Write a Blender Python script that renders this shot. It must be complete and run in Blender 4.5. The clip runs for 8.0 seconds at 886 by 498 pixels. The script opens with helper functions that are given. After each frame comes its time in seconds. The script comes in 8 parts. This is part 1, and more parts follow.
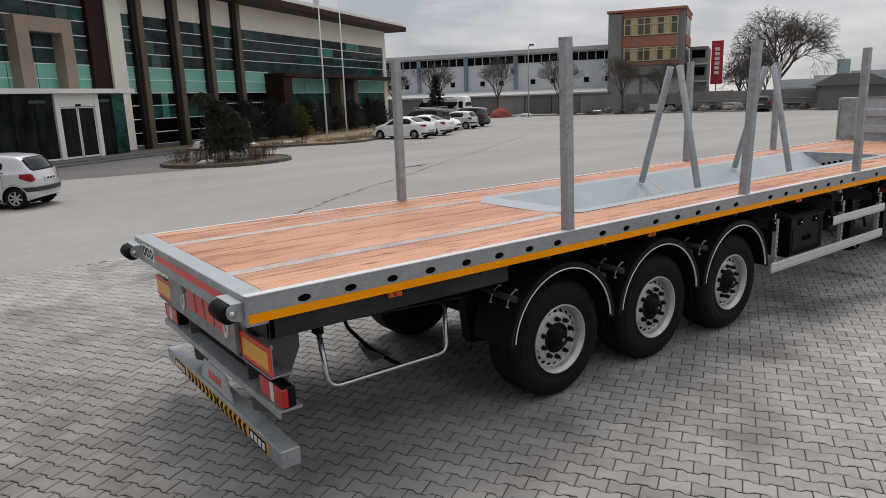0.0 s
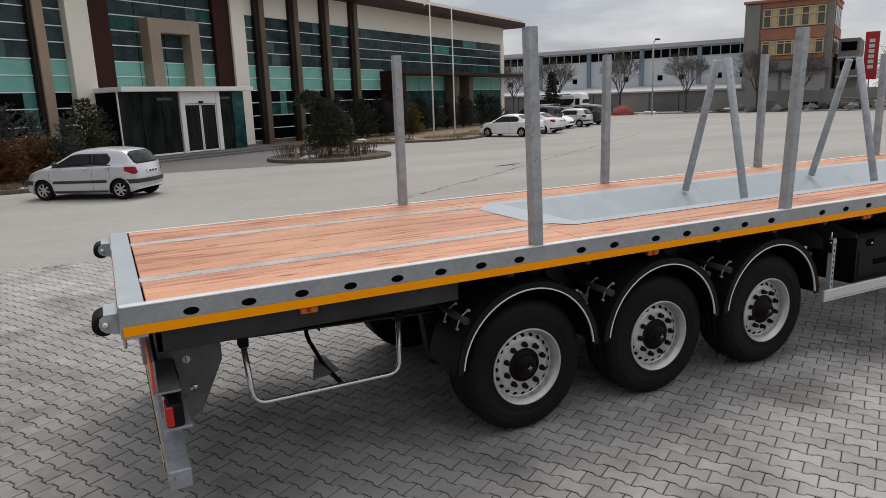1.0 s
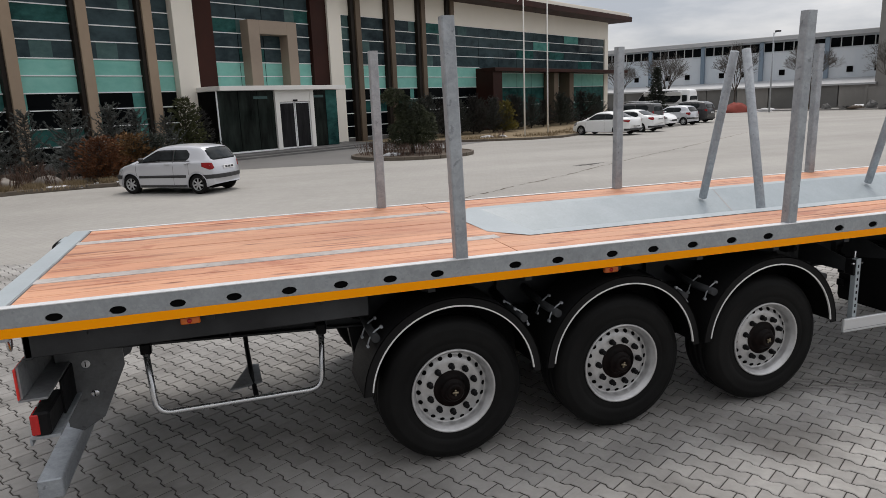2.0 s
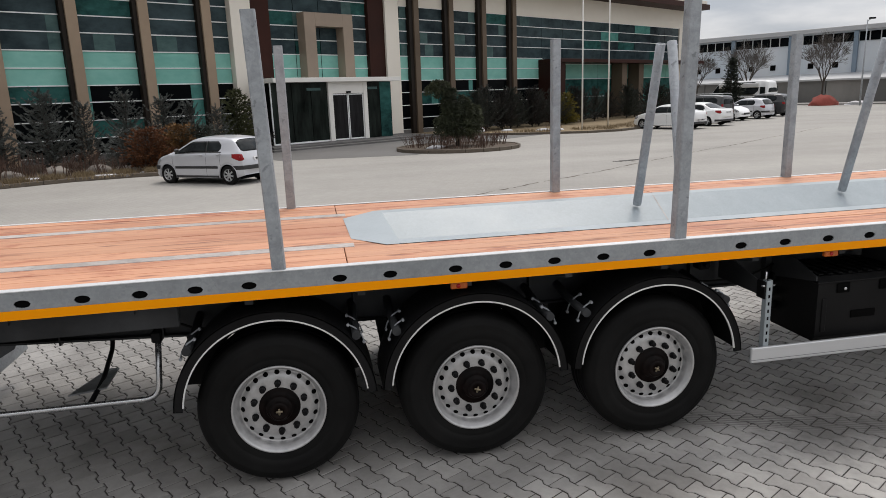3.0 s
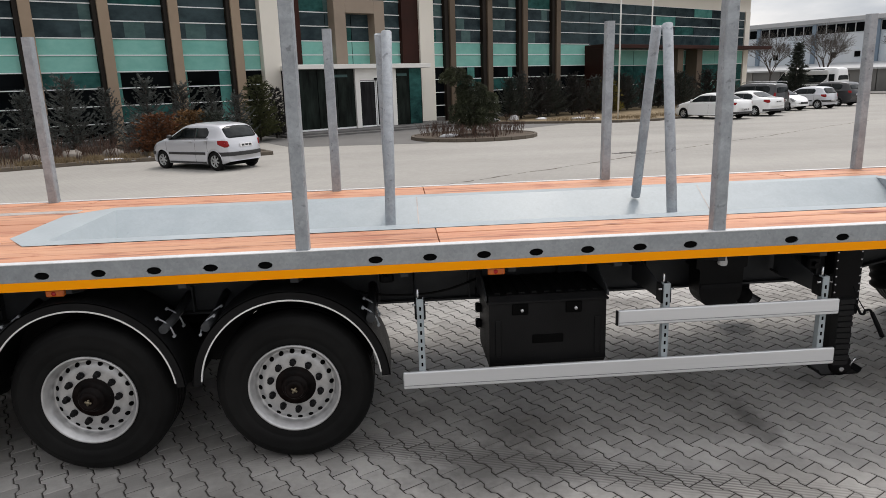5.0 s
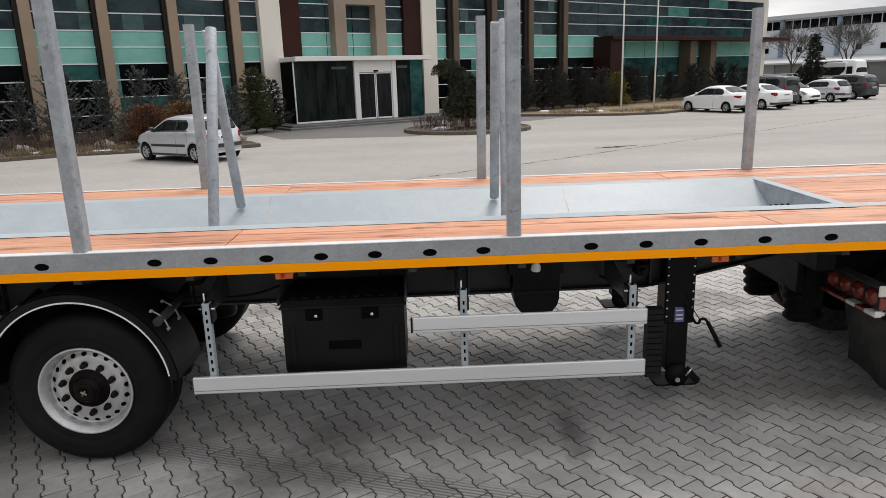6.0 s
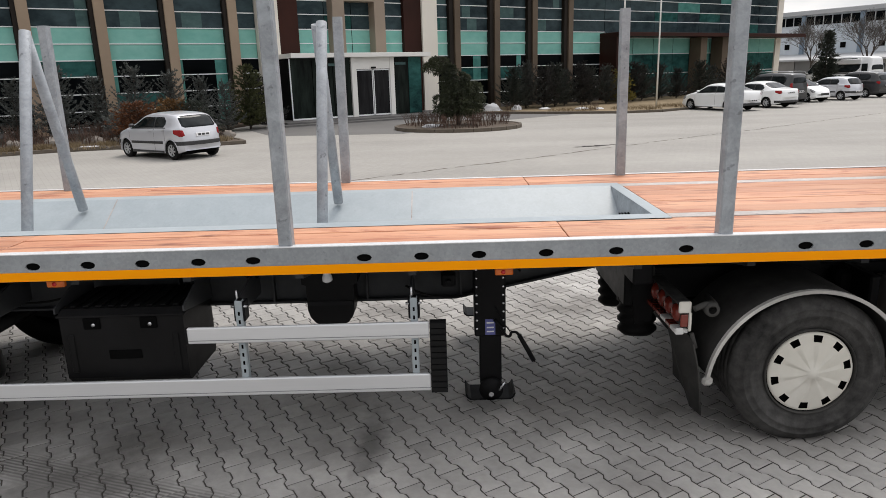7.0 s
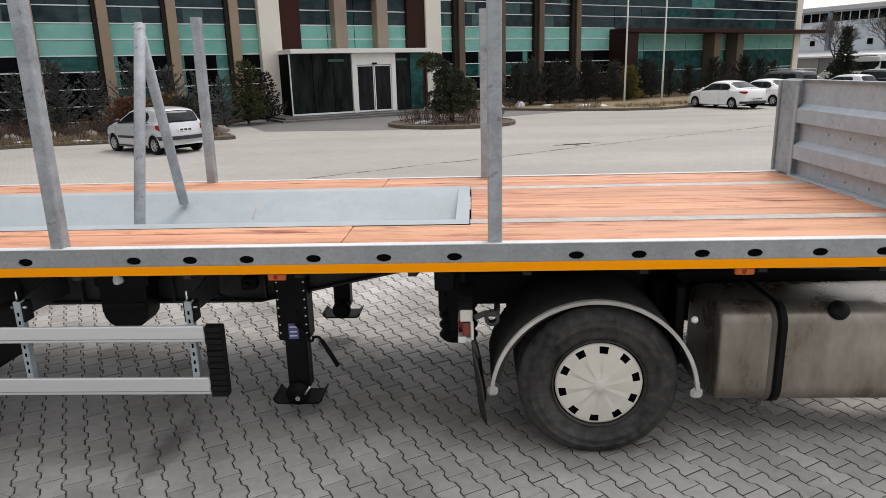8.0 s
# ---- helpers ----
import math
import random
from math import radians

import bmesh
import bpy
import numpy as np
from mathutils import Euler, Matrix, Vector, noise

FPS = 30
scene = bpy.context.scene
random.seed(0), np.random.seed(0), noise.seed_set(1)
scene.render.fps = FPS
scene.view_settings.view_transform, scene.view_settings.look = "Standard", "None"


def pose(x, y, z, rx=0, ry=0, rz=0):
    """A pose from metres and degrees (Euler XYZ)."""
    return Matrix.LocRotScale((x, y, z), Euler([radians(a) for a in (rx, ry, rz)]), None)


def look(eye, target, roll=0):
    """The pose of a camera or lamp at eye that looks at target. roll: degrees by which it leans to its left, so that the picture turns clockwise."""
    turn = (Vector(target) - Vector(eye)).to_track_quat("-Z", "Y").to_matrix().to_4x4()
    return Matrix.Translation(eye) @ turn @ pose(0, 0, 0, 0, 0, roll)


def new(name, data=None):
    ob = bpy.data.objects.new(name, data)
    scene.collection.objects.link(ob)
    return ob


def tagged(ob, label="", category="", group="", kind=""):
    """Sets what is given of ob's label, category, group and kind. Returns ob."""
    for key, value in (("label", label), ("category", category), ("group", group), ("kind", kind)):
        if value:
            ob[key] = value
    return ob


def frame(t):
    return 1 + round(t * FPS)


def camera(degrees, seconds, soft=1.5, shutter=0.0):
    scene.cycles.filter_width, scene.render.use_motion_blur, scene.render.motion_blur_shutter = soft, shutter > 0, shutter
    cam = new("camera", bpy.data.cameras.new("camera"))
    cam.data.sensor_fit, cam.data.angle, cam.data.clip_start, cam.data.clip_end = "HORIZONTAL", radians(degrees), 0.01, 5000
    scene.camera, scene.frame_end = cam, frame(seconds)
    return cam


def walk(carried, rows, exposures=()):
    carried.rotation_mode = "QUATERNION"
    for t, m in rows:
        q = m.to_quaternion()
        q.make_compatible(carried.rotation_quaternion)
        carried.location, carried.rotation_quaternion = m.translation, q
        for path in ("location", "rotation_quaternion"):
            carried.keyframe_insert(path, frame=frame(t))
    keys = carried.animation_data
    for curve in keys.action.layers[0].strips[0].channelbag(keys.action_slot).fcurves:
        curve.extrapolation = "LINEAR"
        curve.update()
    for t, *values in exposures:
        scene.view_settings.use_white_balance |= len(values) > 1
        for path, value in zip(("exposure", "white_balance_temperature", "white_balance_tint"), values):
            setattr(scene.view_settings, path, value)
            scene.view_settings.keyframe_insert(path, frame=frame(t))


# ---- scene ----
cam = camera(66.0, 8.0, soft=0.75)
PATH = [
    (0, (-1.052, -3.768, 2.553), (0.111, -2.199, 2.122), -2.0),
    (0.5, (-0.423, -3.926, 2.53), (0.596, -2.259, 2.102), -1.9),
    (1, (0.321, -4.026, 2.519), (1.179, -2.271, 2.092), -2.0),
    (2.5, (2.47, -4.138, 2.462), (2.916, -2.236, 2.035), -2.2),
    (3, (3.351, -4.155, 2.47), (3.698, -2.235, 2.031), -2.1),
    (3.5, (4.076, -4.177, 2.465), (4.358, -2.247, 2.021), -2.1),
    (4, (4.894, -4.172, 2.445), (5.115, -2.236, 1.995), -1.9),
    (5.5, (7.084, -4.13, 2.438), (7.172, -2.19, 1.957), -1.9),
    (6, (7.859, -4.092, 2.44), (7.912, -2.154, 1.949), -1.8),
    (6.5, (8.576, -4.031, 2.442), (8.594, -2.094, 1.944), -1.8),
    (7, (9.404, -3.979, 2.452), (9.389, -2.043, 1.952), -1.7),
    (7.5, (10.127, -3.94, 2.458), (10.081, -2.005, 1.954), -1.7),
    (8, (10.955, -3.893, 2.462), (10.864, -1.961, 1.951), -1.5),
]
EXPOSURES = [(0, -0.55, 6620, 12), (1.0, -0.49, 6620, 12), (2.5, -0.32, 6640, 12), (4.0, -0.22, 6660, 12), (6.0, -0.12, 6680, 12), (8.0, -0.08, 6680, 12)]
walk(cam, [(t, look(eye, target, roll)) for t, eye, target, roll in PATH], EXPOSURES)

# ---- world, sun, exposure ----
SUN_AZ, SUN_EL = 30.0, 62.0          # degrees: from +y towards +x, above the horizon
world = bpy.data.worlds.new("overcast_sky")
scene.world = world
world.use_nodes = True
wn, wl = world.node_tree.nodes, world.node_tree.links
wn.clear()
w_out, w_bg = wn.new("ShaderNodeOutputWorld"), wn.new("ShaderNodeBackground")
w_sky = wn.new("ShaderNodeTexSky")
w_sky.sky_type, w_sky.sun_disc = "NISHITA", False
w_sky.sun_elevation, w_sky.sun_rotation = radians(SUN_EL), radians(SUN_AZ)
w_co, w_map = wn.new("ShaderNodeTexCoord"), wn.new("ShaderNodeMapping")
w_map.inputs["Scale"].default_value = (1.0, 1.0, 3.6)
w_n1, w_r1 = wn.new("ShaderNodeTexNoise"), wn.new("ShaderNodeValToRGB")
w_n1.inputs["Scale"].default_value, w_n1.inputs["Detail"].default_value, w_n1.inputs["Roughness"].default_value = 2.6, 7.0, 0.52
w_r1.color_ramp.elements[0].position, w_r1.color_ramp.elements[0].color = 0.36, (0.70, 0.76, 0.85, 1)
w_r1.color_ramp.elements[1].position, w_r1.color_ramp.elements[1].color = 0.62, (1.56, 1.55, 1.54, 1)
w_sc, w_mx, w_m2 = wn.new("ShaderNodeVectorMath"), wn.new("ShaderNodeMix"), wn.new("ShaderNodeVectorMath")
w_sc.operation, w_sc.inputs["Scale"].default_value = "SCALE", 0.09
w_mx.data_type, w_mx.inputs[0].default_value = "RGBA", 0.82
wl.new(w_co.outputs["Generated"], w_map.inputs[0])
wl.new(w_map.outputs[0], w_n1.inputs["Vector"])
wl.new(w_n1.outputs[0], w_r1.inputs[0])
wl.new(w_sky.outputs[0], w_sc.inputs[0])
wl.new(w_sc.outputs[0], w_mx.inputs[6])
wl.new(w_r1.outputs[0], w_mx.inputs[7])
# an overcast sky is darker towards the horizon than overhead
w_sep, w_el, w_grad = wn.new("ShaderNodeSeparateXYZ"), wn.new("ShaderNodeMapRange"), wn.new("ShaderNodeVectorMath")
wl.new(w_co.outputs["Generated"], w_sep.inputs[0])
w_el.inputs["From Min"].default_value, w_el.inputs["From Max"].default_value = 0.0, 0.9
w_el.inputs["To Min"].default_value, w_el.inputs["To Max"].default_value = 0.68, 1.75
wl.new(w_sep.outputs[2], w_el.inputs[0])
w_grad.operation = "SCALE"
wl.new(w_mx.outputs[2], w_grad.inputs[0])
wl.new(w_el.outputs[0], w_grad.inputs["Scale"])
# and an added gain brightens the sky in view, centred 15 degrees off the sun
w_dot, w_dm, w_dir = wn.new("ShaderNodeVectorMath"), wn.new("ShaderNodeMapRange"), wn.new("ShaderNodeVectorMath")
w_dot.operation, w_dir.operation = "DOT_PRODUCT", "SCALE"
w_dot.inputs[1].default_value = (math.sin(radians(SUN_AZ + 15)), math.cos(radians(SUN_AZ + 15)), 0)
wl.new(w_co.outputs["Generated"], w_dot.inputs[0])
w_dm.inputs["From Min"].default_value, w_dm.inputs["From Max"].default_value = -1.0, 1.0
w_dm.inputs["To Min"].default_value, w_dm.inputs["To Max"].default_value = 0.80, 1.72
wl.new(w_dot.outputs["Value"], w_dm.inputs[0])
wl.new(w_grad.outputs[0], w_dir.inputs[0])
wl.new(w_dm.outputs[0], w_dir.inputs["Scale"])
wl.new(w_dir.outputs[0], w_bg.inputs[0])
w_bg.inputs[1].default_value = 0.645
wl.new(w_bg.outputs[0], w_out.inputs[0])

sun_data = bpy.data.lights.new("sun", "SUN")
sun_data.energy, sun_data.angle, sun_data.color = 1.9, radians(24), (1.0, 0.96, 0.9)
sun = new("sun", sun_data)
sun.matrix_world = look((0, 0, 0), (-math.sin(radians(SUN_AZ)) * math.cos(radians(SUN_EL)), -math.cos(radians(SUN_AZ)) * math.cos(radians(SUN_EL)), -math.sin(radians(SUN_EL))))

# ---- building helpers ----
WORLD = {}


def thing(name, loc, label, category, group="", kind=""):
    """A top-level thing: an Empty at its base."""
    ob = new(name)
    ob.location = loc
    ob.empty_display_size = 0.2
    WORLD[ob] = Matrix.Translation(loc)
    return tagged(ob, label, category, group, kind)


def link(name, data, parent, m=None, label=""):
    """An object with the given data at the world pose m, under parent."""
    ob = new(name, data)
    m = Matrix() if m is None else m
    if parent is not None:
        ob.parent = parent
        ob.matrix_parent_inverse = WORLD[parent].inverted()
    ob.matrix_basis = m
    WORLD[ob] = m.copy()
    return tagged(ob, label)


class Geo:
    """Points and faces of one mesh, gathered in plain lists."""

    def __init__(self):
        self.v, self.f, self.sm = [], [], []

    def add(self, verts, faces, smooth=False):
        n = len(self.v)
        self.v.extend([tuple(p) for p in verts])
        for f in faces:
            self.f.append([i + n for i in f])
            self.sm.append(smooth)
        return self

    def box(self, x0, y0, z0, x1, y1, z1, c=0.0, m=None):
        """A box with edges chamfered by c."""
        lo = [min(x0, x1), min(y0, y1), min(z0, z1)]
        hi = [max(x0, x1), max(y0, y1), max(z0, z1)]
        c = min(c, 0.45 * min(h - l for l, h in zip(lo, hi)))
        pts, faces = [], []
        if c <= 0:
            for i in range(8):
                pts.append([hi[k] if i >> k & 1 else lo[k] for k in range(3)])
            faces = [(0, 2, 3, 1), (4, 5, 7, 6), (0, 1, 5, 4), (2, 6, 7, 3), (0, 4, 6, 2), (1, 3, 7, 5)]
        else:
            for i in range(8):
                for a in range(3):
                    p = []
                    for k in range(3):
                        s = i >> k & 1
                        e = hi[k] if s else lo[k]
                        p.append(e if k == a else e + (-c if s else c))
                    pts.append(p)
            idx = lambda i, a: 3 * i + a
            for a, q in ((2, (0, 2, 3, 1)), (2, (4, 5, 7, 6)), (1, (0, 1, 5, 4)), (1, (2, 6, 7, 3)), (0, (0, 4, 6, 2)), (0, (1, 3, 7, 5))):
                faces.append([idx(i, a) for i in q])
            for a in range(3):
                b, d = (a + 1) % 3, (a + 2) % 3
                for sb in (0, 1):
                    for sd in (0, 1):
                        i0 = sb << b | sd << d
                        i1 = i0 | 1 << a
                        q = [idx(i0, b), idx(i1, b), idx(i1, d), idx(i0, d)]
                        faces.append(q if sb == sd else q[::-1])
            for i in range(8):
                par = (i & 1) ^ (i >> 1 & 1) ^ (i >> 2 & 1)
                faces.append([idx(i, 0), idx(i, 1), idx(i, 2)] if par else [idx(i, 0), idx(i, 2), idx(i, 1)])
        if m is not None:
            pts = [m @ Vector(p) for p in pts]
        return self.add(pts, faces)

    def prism(self, poly, a, b, axis="y", m=None):
        """A polygon in the plane across axis, carried from a to b."""
        put = {"x": lambda p, t: (t, p[0], p[1]), "y": lambda p, t: (p[0], t, p[1]), "z": lambda p, t: (p[0], p[1], t)}[axis]
        n = len(poly)
        pts = [put(p, a) for p in poly] + [put(p, b) for p in poly]
        if m is not None:
            pts = [m @ Vector(p) for p in pts]
        faces = [list(range(n))[::-1], list(range(n, 2 * n))]
        faces += [[i, (i + 1) % n, n + (i + 1) % n, n + i] for i in range(n)]
        return self.add(pts, faces)

    def tube(self, path, r, n=10, caps=True, smooth=True):
        """A round bar along a path; r may be a list."""
        path = [Vector(p) for p in path]
        rs = r if isinstance(r, (list, tuple)) else [r] * len(path)
        pts, faces = [], []
        ref = None
        for i, p in enumerate(path):
            d = (path[min(i + 1, len(path) - 1)] - path[max(i - 1, 0)]).normalized()
            if ref is None:
                ref = d.orthogonal().normalized()
            ref = (ref - d * ref.dot(d))
            ref = ref.normalized() if ref.length > 1e-6 else d.orthogonal().normalized()
            s = d.cross(ref)
            for k in range(n):
                a = 2 * math.pi * k / n
                pts.append(p + rs[i] * (math.cos(a) * ref + math.sin(a) * s))
        for i in range(len(path) - 1):
            for k in range(n):
                faces.append([i * n + k, i * n + (k + 1) % n, (i + 1) * n + (k + 1) % n, (i + 1) * n + k])
        self.add(pts, faces, smooth)
        if caps:
            m = len(self.v) - len(pts)
            self.f.append([m + k for k in range(n)][::-1])
            self.f.append([m + (len(path) - 1) * n + k for k in range(n)])
            self.sm += [False, False]
        return self

    def lathe(self, profile, n=48, m=None, smooth=True):
        """A profile of (radius, y) turned about the y axis."""
        pts, faces = [], []
        for r, y in profile:
            for k in range(n):
                a = 2 * math.pi * k / n
                pts.append(Vector((r * math.cos(a), y, r * math.sin(a))))
        for i in range(len(profile) - 1):
            for k in range(n):
                faces.append([i * n + k, (i + 1) * n + k, (i + 1) * n + (k + 1) % n, i * n + (k + 1) % n])
        if m is not None:
            pts = [m @ p for p in pts]
        return self.add(pts, faces, smooth)

    def arc_band(self, cx, cz, r0, r1, y0, y1, a0, a1, n=28):
        """A bent strip about an axis along y: from angle a0 to a1 in degrees."""
        pts, faces = [], []
        for i in range(n + 1):
            a = radians(a0 + (a1 - a0) * i / n)
            for r, y in ((r0, y0), (r1, y0), (r1, y1), (r0, y1)):
                pts.append((cx + r * math.cos(a), y, cz + r * math.sin(a)))
        for i in range(n):
            for k in range(4):
                faces.append([4 * i + k, 4 * i + (k + 1) % 4, 4 * i + 4 + (k + 1) % 4, 4 * i + 4 + k])
        faces += [[0, 1, 2, 3][::-1], [4 * n, 4 * n + 1, 4 * n + 2, 4 * n + 3]]
        return self.add(pts, faces)

    def mesh(self, name, mat):
        me = bpy.data.meshes.new(name)
        me.from_pydata(self.v, [], self.f)
        me.polygons.foreach_set("use_smooth", self.sm)
        me.materials.append(mat)
        bm = bmesh.new()
        bm.from_mesh(me)
        if len(bm.faces) < 60000:
            bmesh.ops.recalc_face_normals(bm, faces=bm.faces)
        bm.to_mesh(me)
        bm.free()
        return me


def part(name, geo, mat, parent, label="", m=None):
    return link(name, geo.mesh(name, mat), parent, m, label)


def solo(name, geo, mat, label, category, group="", kind="", m=None):
    """A top-level thing that is one mesh."""
    ob = link(name, geo.mesh(name, mat), None, m)
    return tagged(ob, label, category, group, kind)


# ---- materials ----
def surface(name, c1, c2, scale=6.0, rough=0.6, metal=0.0, bump=0.0, bump_scale=60.0, coarse=0.7, stretch=(1, 1, 1), wear=0.25, spread=0.0, spec=0.5, rough2=0.0, coat=0.0, world_space=False):
    """Two colours mixed by fine and coarse noise, with wear in the gloss and a fine relief. spread: change from object to object."""
    mat = bpy.data.materials.new(name)
    mat.use_nodes = True
    nt = mat.node_tree
    nn, ll = nt.nodes, nt.links
    b = nn["Principled BSDF"]
    co, mp = nn.new("ShaderNodeTexCoord"), nn.new("ShaderNodeMapping")
    mp.inputs["Scale"].default_value = stretch
    if world_space:
        ge = nn.new("ShaderNodeNewGeometry")
        ll.new(ge.outputs["Position"], mp.inputs[0])
    else:
        ll.new(co.outputs["Object"], mp.inputs[0])
    n1, n2, mixn, rmp = nn.new("ShaderNodeTexNoise"), nn.new("ShaderNodeTexNoise"), nn.new("ShaderNodeMix"), nn.new("ShaderNodeMapRange")
    n1.inputs["Scale"].default_value, n1.inputs["Detail"].default_value, n1.inputs["Roughness"].default_value = scale, 8.0, 0.62
    n2.inputs["Scale"].default_value, n2.inputs["Detail"].default_value = scale * 0.13, 3.0
    ll.new(mp.outputs[0], n1.inputs["Vector"])
    ll.new(mp.outputs[0], n2.inputs["Vector"])
    mixn.inputs[0].default_value = 1 - coarse
    ll.new(n2.outputs[0], mixn.inputs[2])
    ll.new(n1.outputs[0], mixn.inputs[3])
    rmp.inputs["From Min"].default_value, rmp.inputs["From Max"].default_value = 0.34, 0.66
    ll.new(mixn.outputs[0], rmp.inputs[0])
    mc = nn.new("ShaderNodeMix")
    mc.data_type = "RGBA"
    mc.inputs[6].default_value, mc.inputs[7].default_value = (*c1, 1), (*c2, 1)
    ll.new(rmp.outputs[0], mc.inputs[0])
    colour = mc.outputs[2]
    if spread:
        oi, hs, mr = nn.new("ShaderNodeObjectInfo"), nn.new("ShaderNodeHueSaturation"), nn.new("ShaderNodeMapRange")
        mr.inputs["To Min"].default_value, mr.inputs["To Max"].default_value = 1 - spread, 1 + spread
        ll.new(oi.outputs["Random"], mr.inputs[0])
        ll.new(mr.outputs[0], hs.inputs["Value"])
        ll.new(colour, hs.inputs["Color"])
        colour = hs.outputs[0]
    ll.new(colour, b.inputs["Base Color"])
    rr = nn.new("ShaderNodeMapRange")
    rr.inputs["To Min"].default_value, rr.inputs["To Max"].default_value = max(0.02, rough - wear * 0.4), min(1.0, rough + wear * 0.4)
    ll.new(n1.outputs[0], rr.inputs[0])
    ll.new(rr.outputs[0], b.inputs["Roughness"])
    b.inputs["Metallic"].default_value = metal
    b.inputs["Specular IOR Level"].default_value = spec
    b.inputs["Coat Weight"].default_value = coat
    b.inputs["Coat Roughness"].default_value = 0.06
    if bump:
        n3, bp = nn.new("ShaderNodeTexNoise"), nn.new("ShaderNodeBump")
        n3.inputs["Scale"].default_value, n3.inputs["Detail"].default_value = bump_scale, 4.0
        ll.new(mp.outputs[0], n3.inputs["Vector"])
        bp.inputs["Strength"].default_value, bp.inputs["Distance"].default_value = bump, 0.01
        ll.new(n3.outputs[0], bp.inputs["Height"])
        ll.new(bp.outputs[0], b.inputs["Normal"])
    return mat


def wood_surface(name):
    """Reddish softwood: long grain, dark streaks, knots, a tone of its own for each board."""
    mat = surface(name, (0.44, 0.178, 0.092), (0.65, 0.342, 0.208), scale=3.2, rough=0.55, bump=0.25, bump_scale=16, coarse=0.5, stretch=(0.45, 6, 6), spread=0.13)
    nt = mat.node_tree
    nn, ll = nt.nodes, nt.links
    b = nn["Principled BSDF"]
    src = b.inputs["Base Color"].links[0].from_socket
    ge, mp = nn.new("ShaderNodeNewGeometry"), nn.new("ShaderNodeMapping")
    mp.inputs["Scale"].default_value = (1.4, 15.0, 4.0)
    ll.new(ge.outputs["Position"], mp.inputs[0])
    n, r, mx = nn.new("ShaderNodeTexNoise"), nn.new("ShaderNodeValToRGB"), nn.new("ShaderNodeMix")
    n.inputs["Scale"].default_value, n.inputs["Detail"].default_value, n.inputs["Roughness"].default_value = 1.0, 6.0, 0.6
    ll.new(mp.outputs[0], n.inputs["Vector"])
    r.color_ramp.elements[0].position, r.color_ramp.elements[0].color = 0.535, (0, 0, 0, 1)
    r.color_ramp.elements[1].position, r.color_ramp.elements[1].color = 0.645, (0.88, 0.88, 0.88, 1)
    ll.new(n.outputs[0], r.inputs[0])
    mx.data_type = "RGBA"
    mx.inputs[7].default_value = (0.185, 0.058, 0.028, 1)
    # the streaks come in clusters
    m6, n6, r6, k6 = nn.new("ShaderNodeMapping"), nn.new("ShaderNodeTexNoise"), nn.new("ShaderNodeMapRange"), nn.new("ShaderNodeMath")
    m6.inputs["Scale"].default_value = (0.7, 3.0, 1.0)
    ll.new(ge.outputs["Position"], m6.inputs[0])
    ll.new(m6.outputs[0], n6.inputs["Vector"])
    n6.inputs["Scale"].default_value, n6.inputs["Detail"].default_value = 1.0, 3.0
    r6.inputs["From Min"].default_value, r6.inputs["From Max"].default_value = 0.42, 0.55
    ll.new(n6.outputs[0], r6.inputs[0])
    k6.operation = "MULTIPLY"
    ll.new(r.outputs[0], k6.inputs[0])
    ll.new(r6.outputs[0], k6.inputs[1])
    ll.new(k6.outputs[0], mx.inputs[0])
    ll.new(src, mx.inputs[6])
    v, m2, r2, mx2 = nn.new("ShaderNodeTexVoronoi"), nn.new("ShaderNodeMapping"), nn.new("ShaderNodeValToRGB"), nn.new("ShaderNodeMix")
    m2.inputs["Scale"].default_value = (1.5, 5.0, 0.01)
    ll.new(ge.outputs["Position"], m2.inputs[0])
    ll.new(m2.outputs[0], v.inputs["Vector"])
    v.inputs["Scale"].default_value = 1.0
    r2.color_ramp.elements[0].position, r2.color_ramp.elements[0].color = 0.03, (0.9, 0.9, 0.9, 1)
    r2.color_ramp.elements[1].position, r2.color_ramp.elements[1].color = 0.14, (0, 0, 0, 1)
    ll.new(v.outputs["Distance"], r2.inputs[0])
    mx2.data_type = "RGBA"
    mx2.inputs[7].default_value = (0.17, 0.055, 0.03, 1)
    ll.new(r2.outputs[0], mx2.inputs[0])
    # cloudy reddish heartwood patches
    m4, n4, r4, mx4 = nn.new("ShaderNodeMapping"), nn.new("ShaderNodeTexNoise"), nn.new("ShaderNodeValToRGB"), nn.new("ShaderNodeMix")
    m4.inputs["Scale"].default_value = (1.7, 7.0, 1.0)
    ll.new(ge.outputs["Position"], m4.inputs[0])
    ll.new(m4.outputs[0], n4.inputs["Vector"])
    n4.inputs["Scale"].default_value, n4.inputs["Detail"].default_value, n4.inputs["Roughness"].default_value, n4.inputs["Distortion"].default_value = 1.0, 7.0, 0.68, 0.5
    r4.color_ramp.elements[0].position, r4.color_ramp.elements[0].color = 0.54, (0, 0, 0, 1)
    r4.color_ramp.elements[1].position, r4.color_ramp.elements[1].color = 0.62, (0.62, 0.62, 0.62, 1)
    ll.new(n4.outputs[0], r4.inputs[0])
    mx4.data_type = "RGBA"
    mx4.inputs[7].default_value = (0.33, 0.085, 0.036, 1)
    ll.new(r4.outputs[0], mx4.inputs[0])
    ll.new(mx.outputs[2], mx4.inputs[6])
    ll.new(mx4.outputs[2], mx2.inputs[6])
    # paler yellowish sapwood in long cloudy stretches
    m7, n7, r7, mx7 = nn.new("ShaderNodeMapping"), nn.new("ShaderNodeTexNoise"), nn.new("ShaderNodeMapRange"), nn.new("ShaderNodeMix")
    m7.inputs["Scale"].default_value = (0.55, 4.5, 1.0)
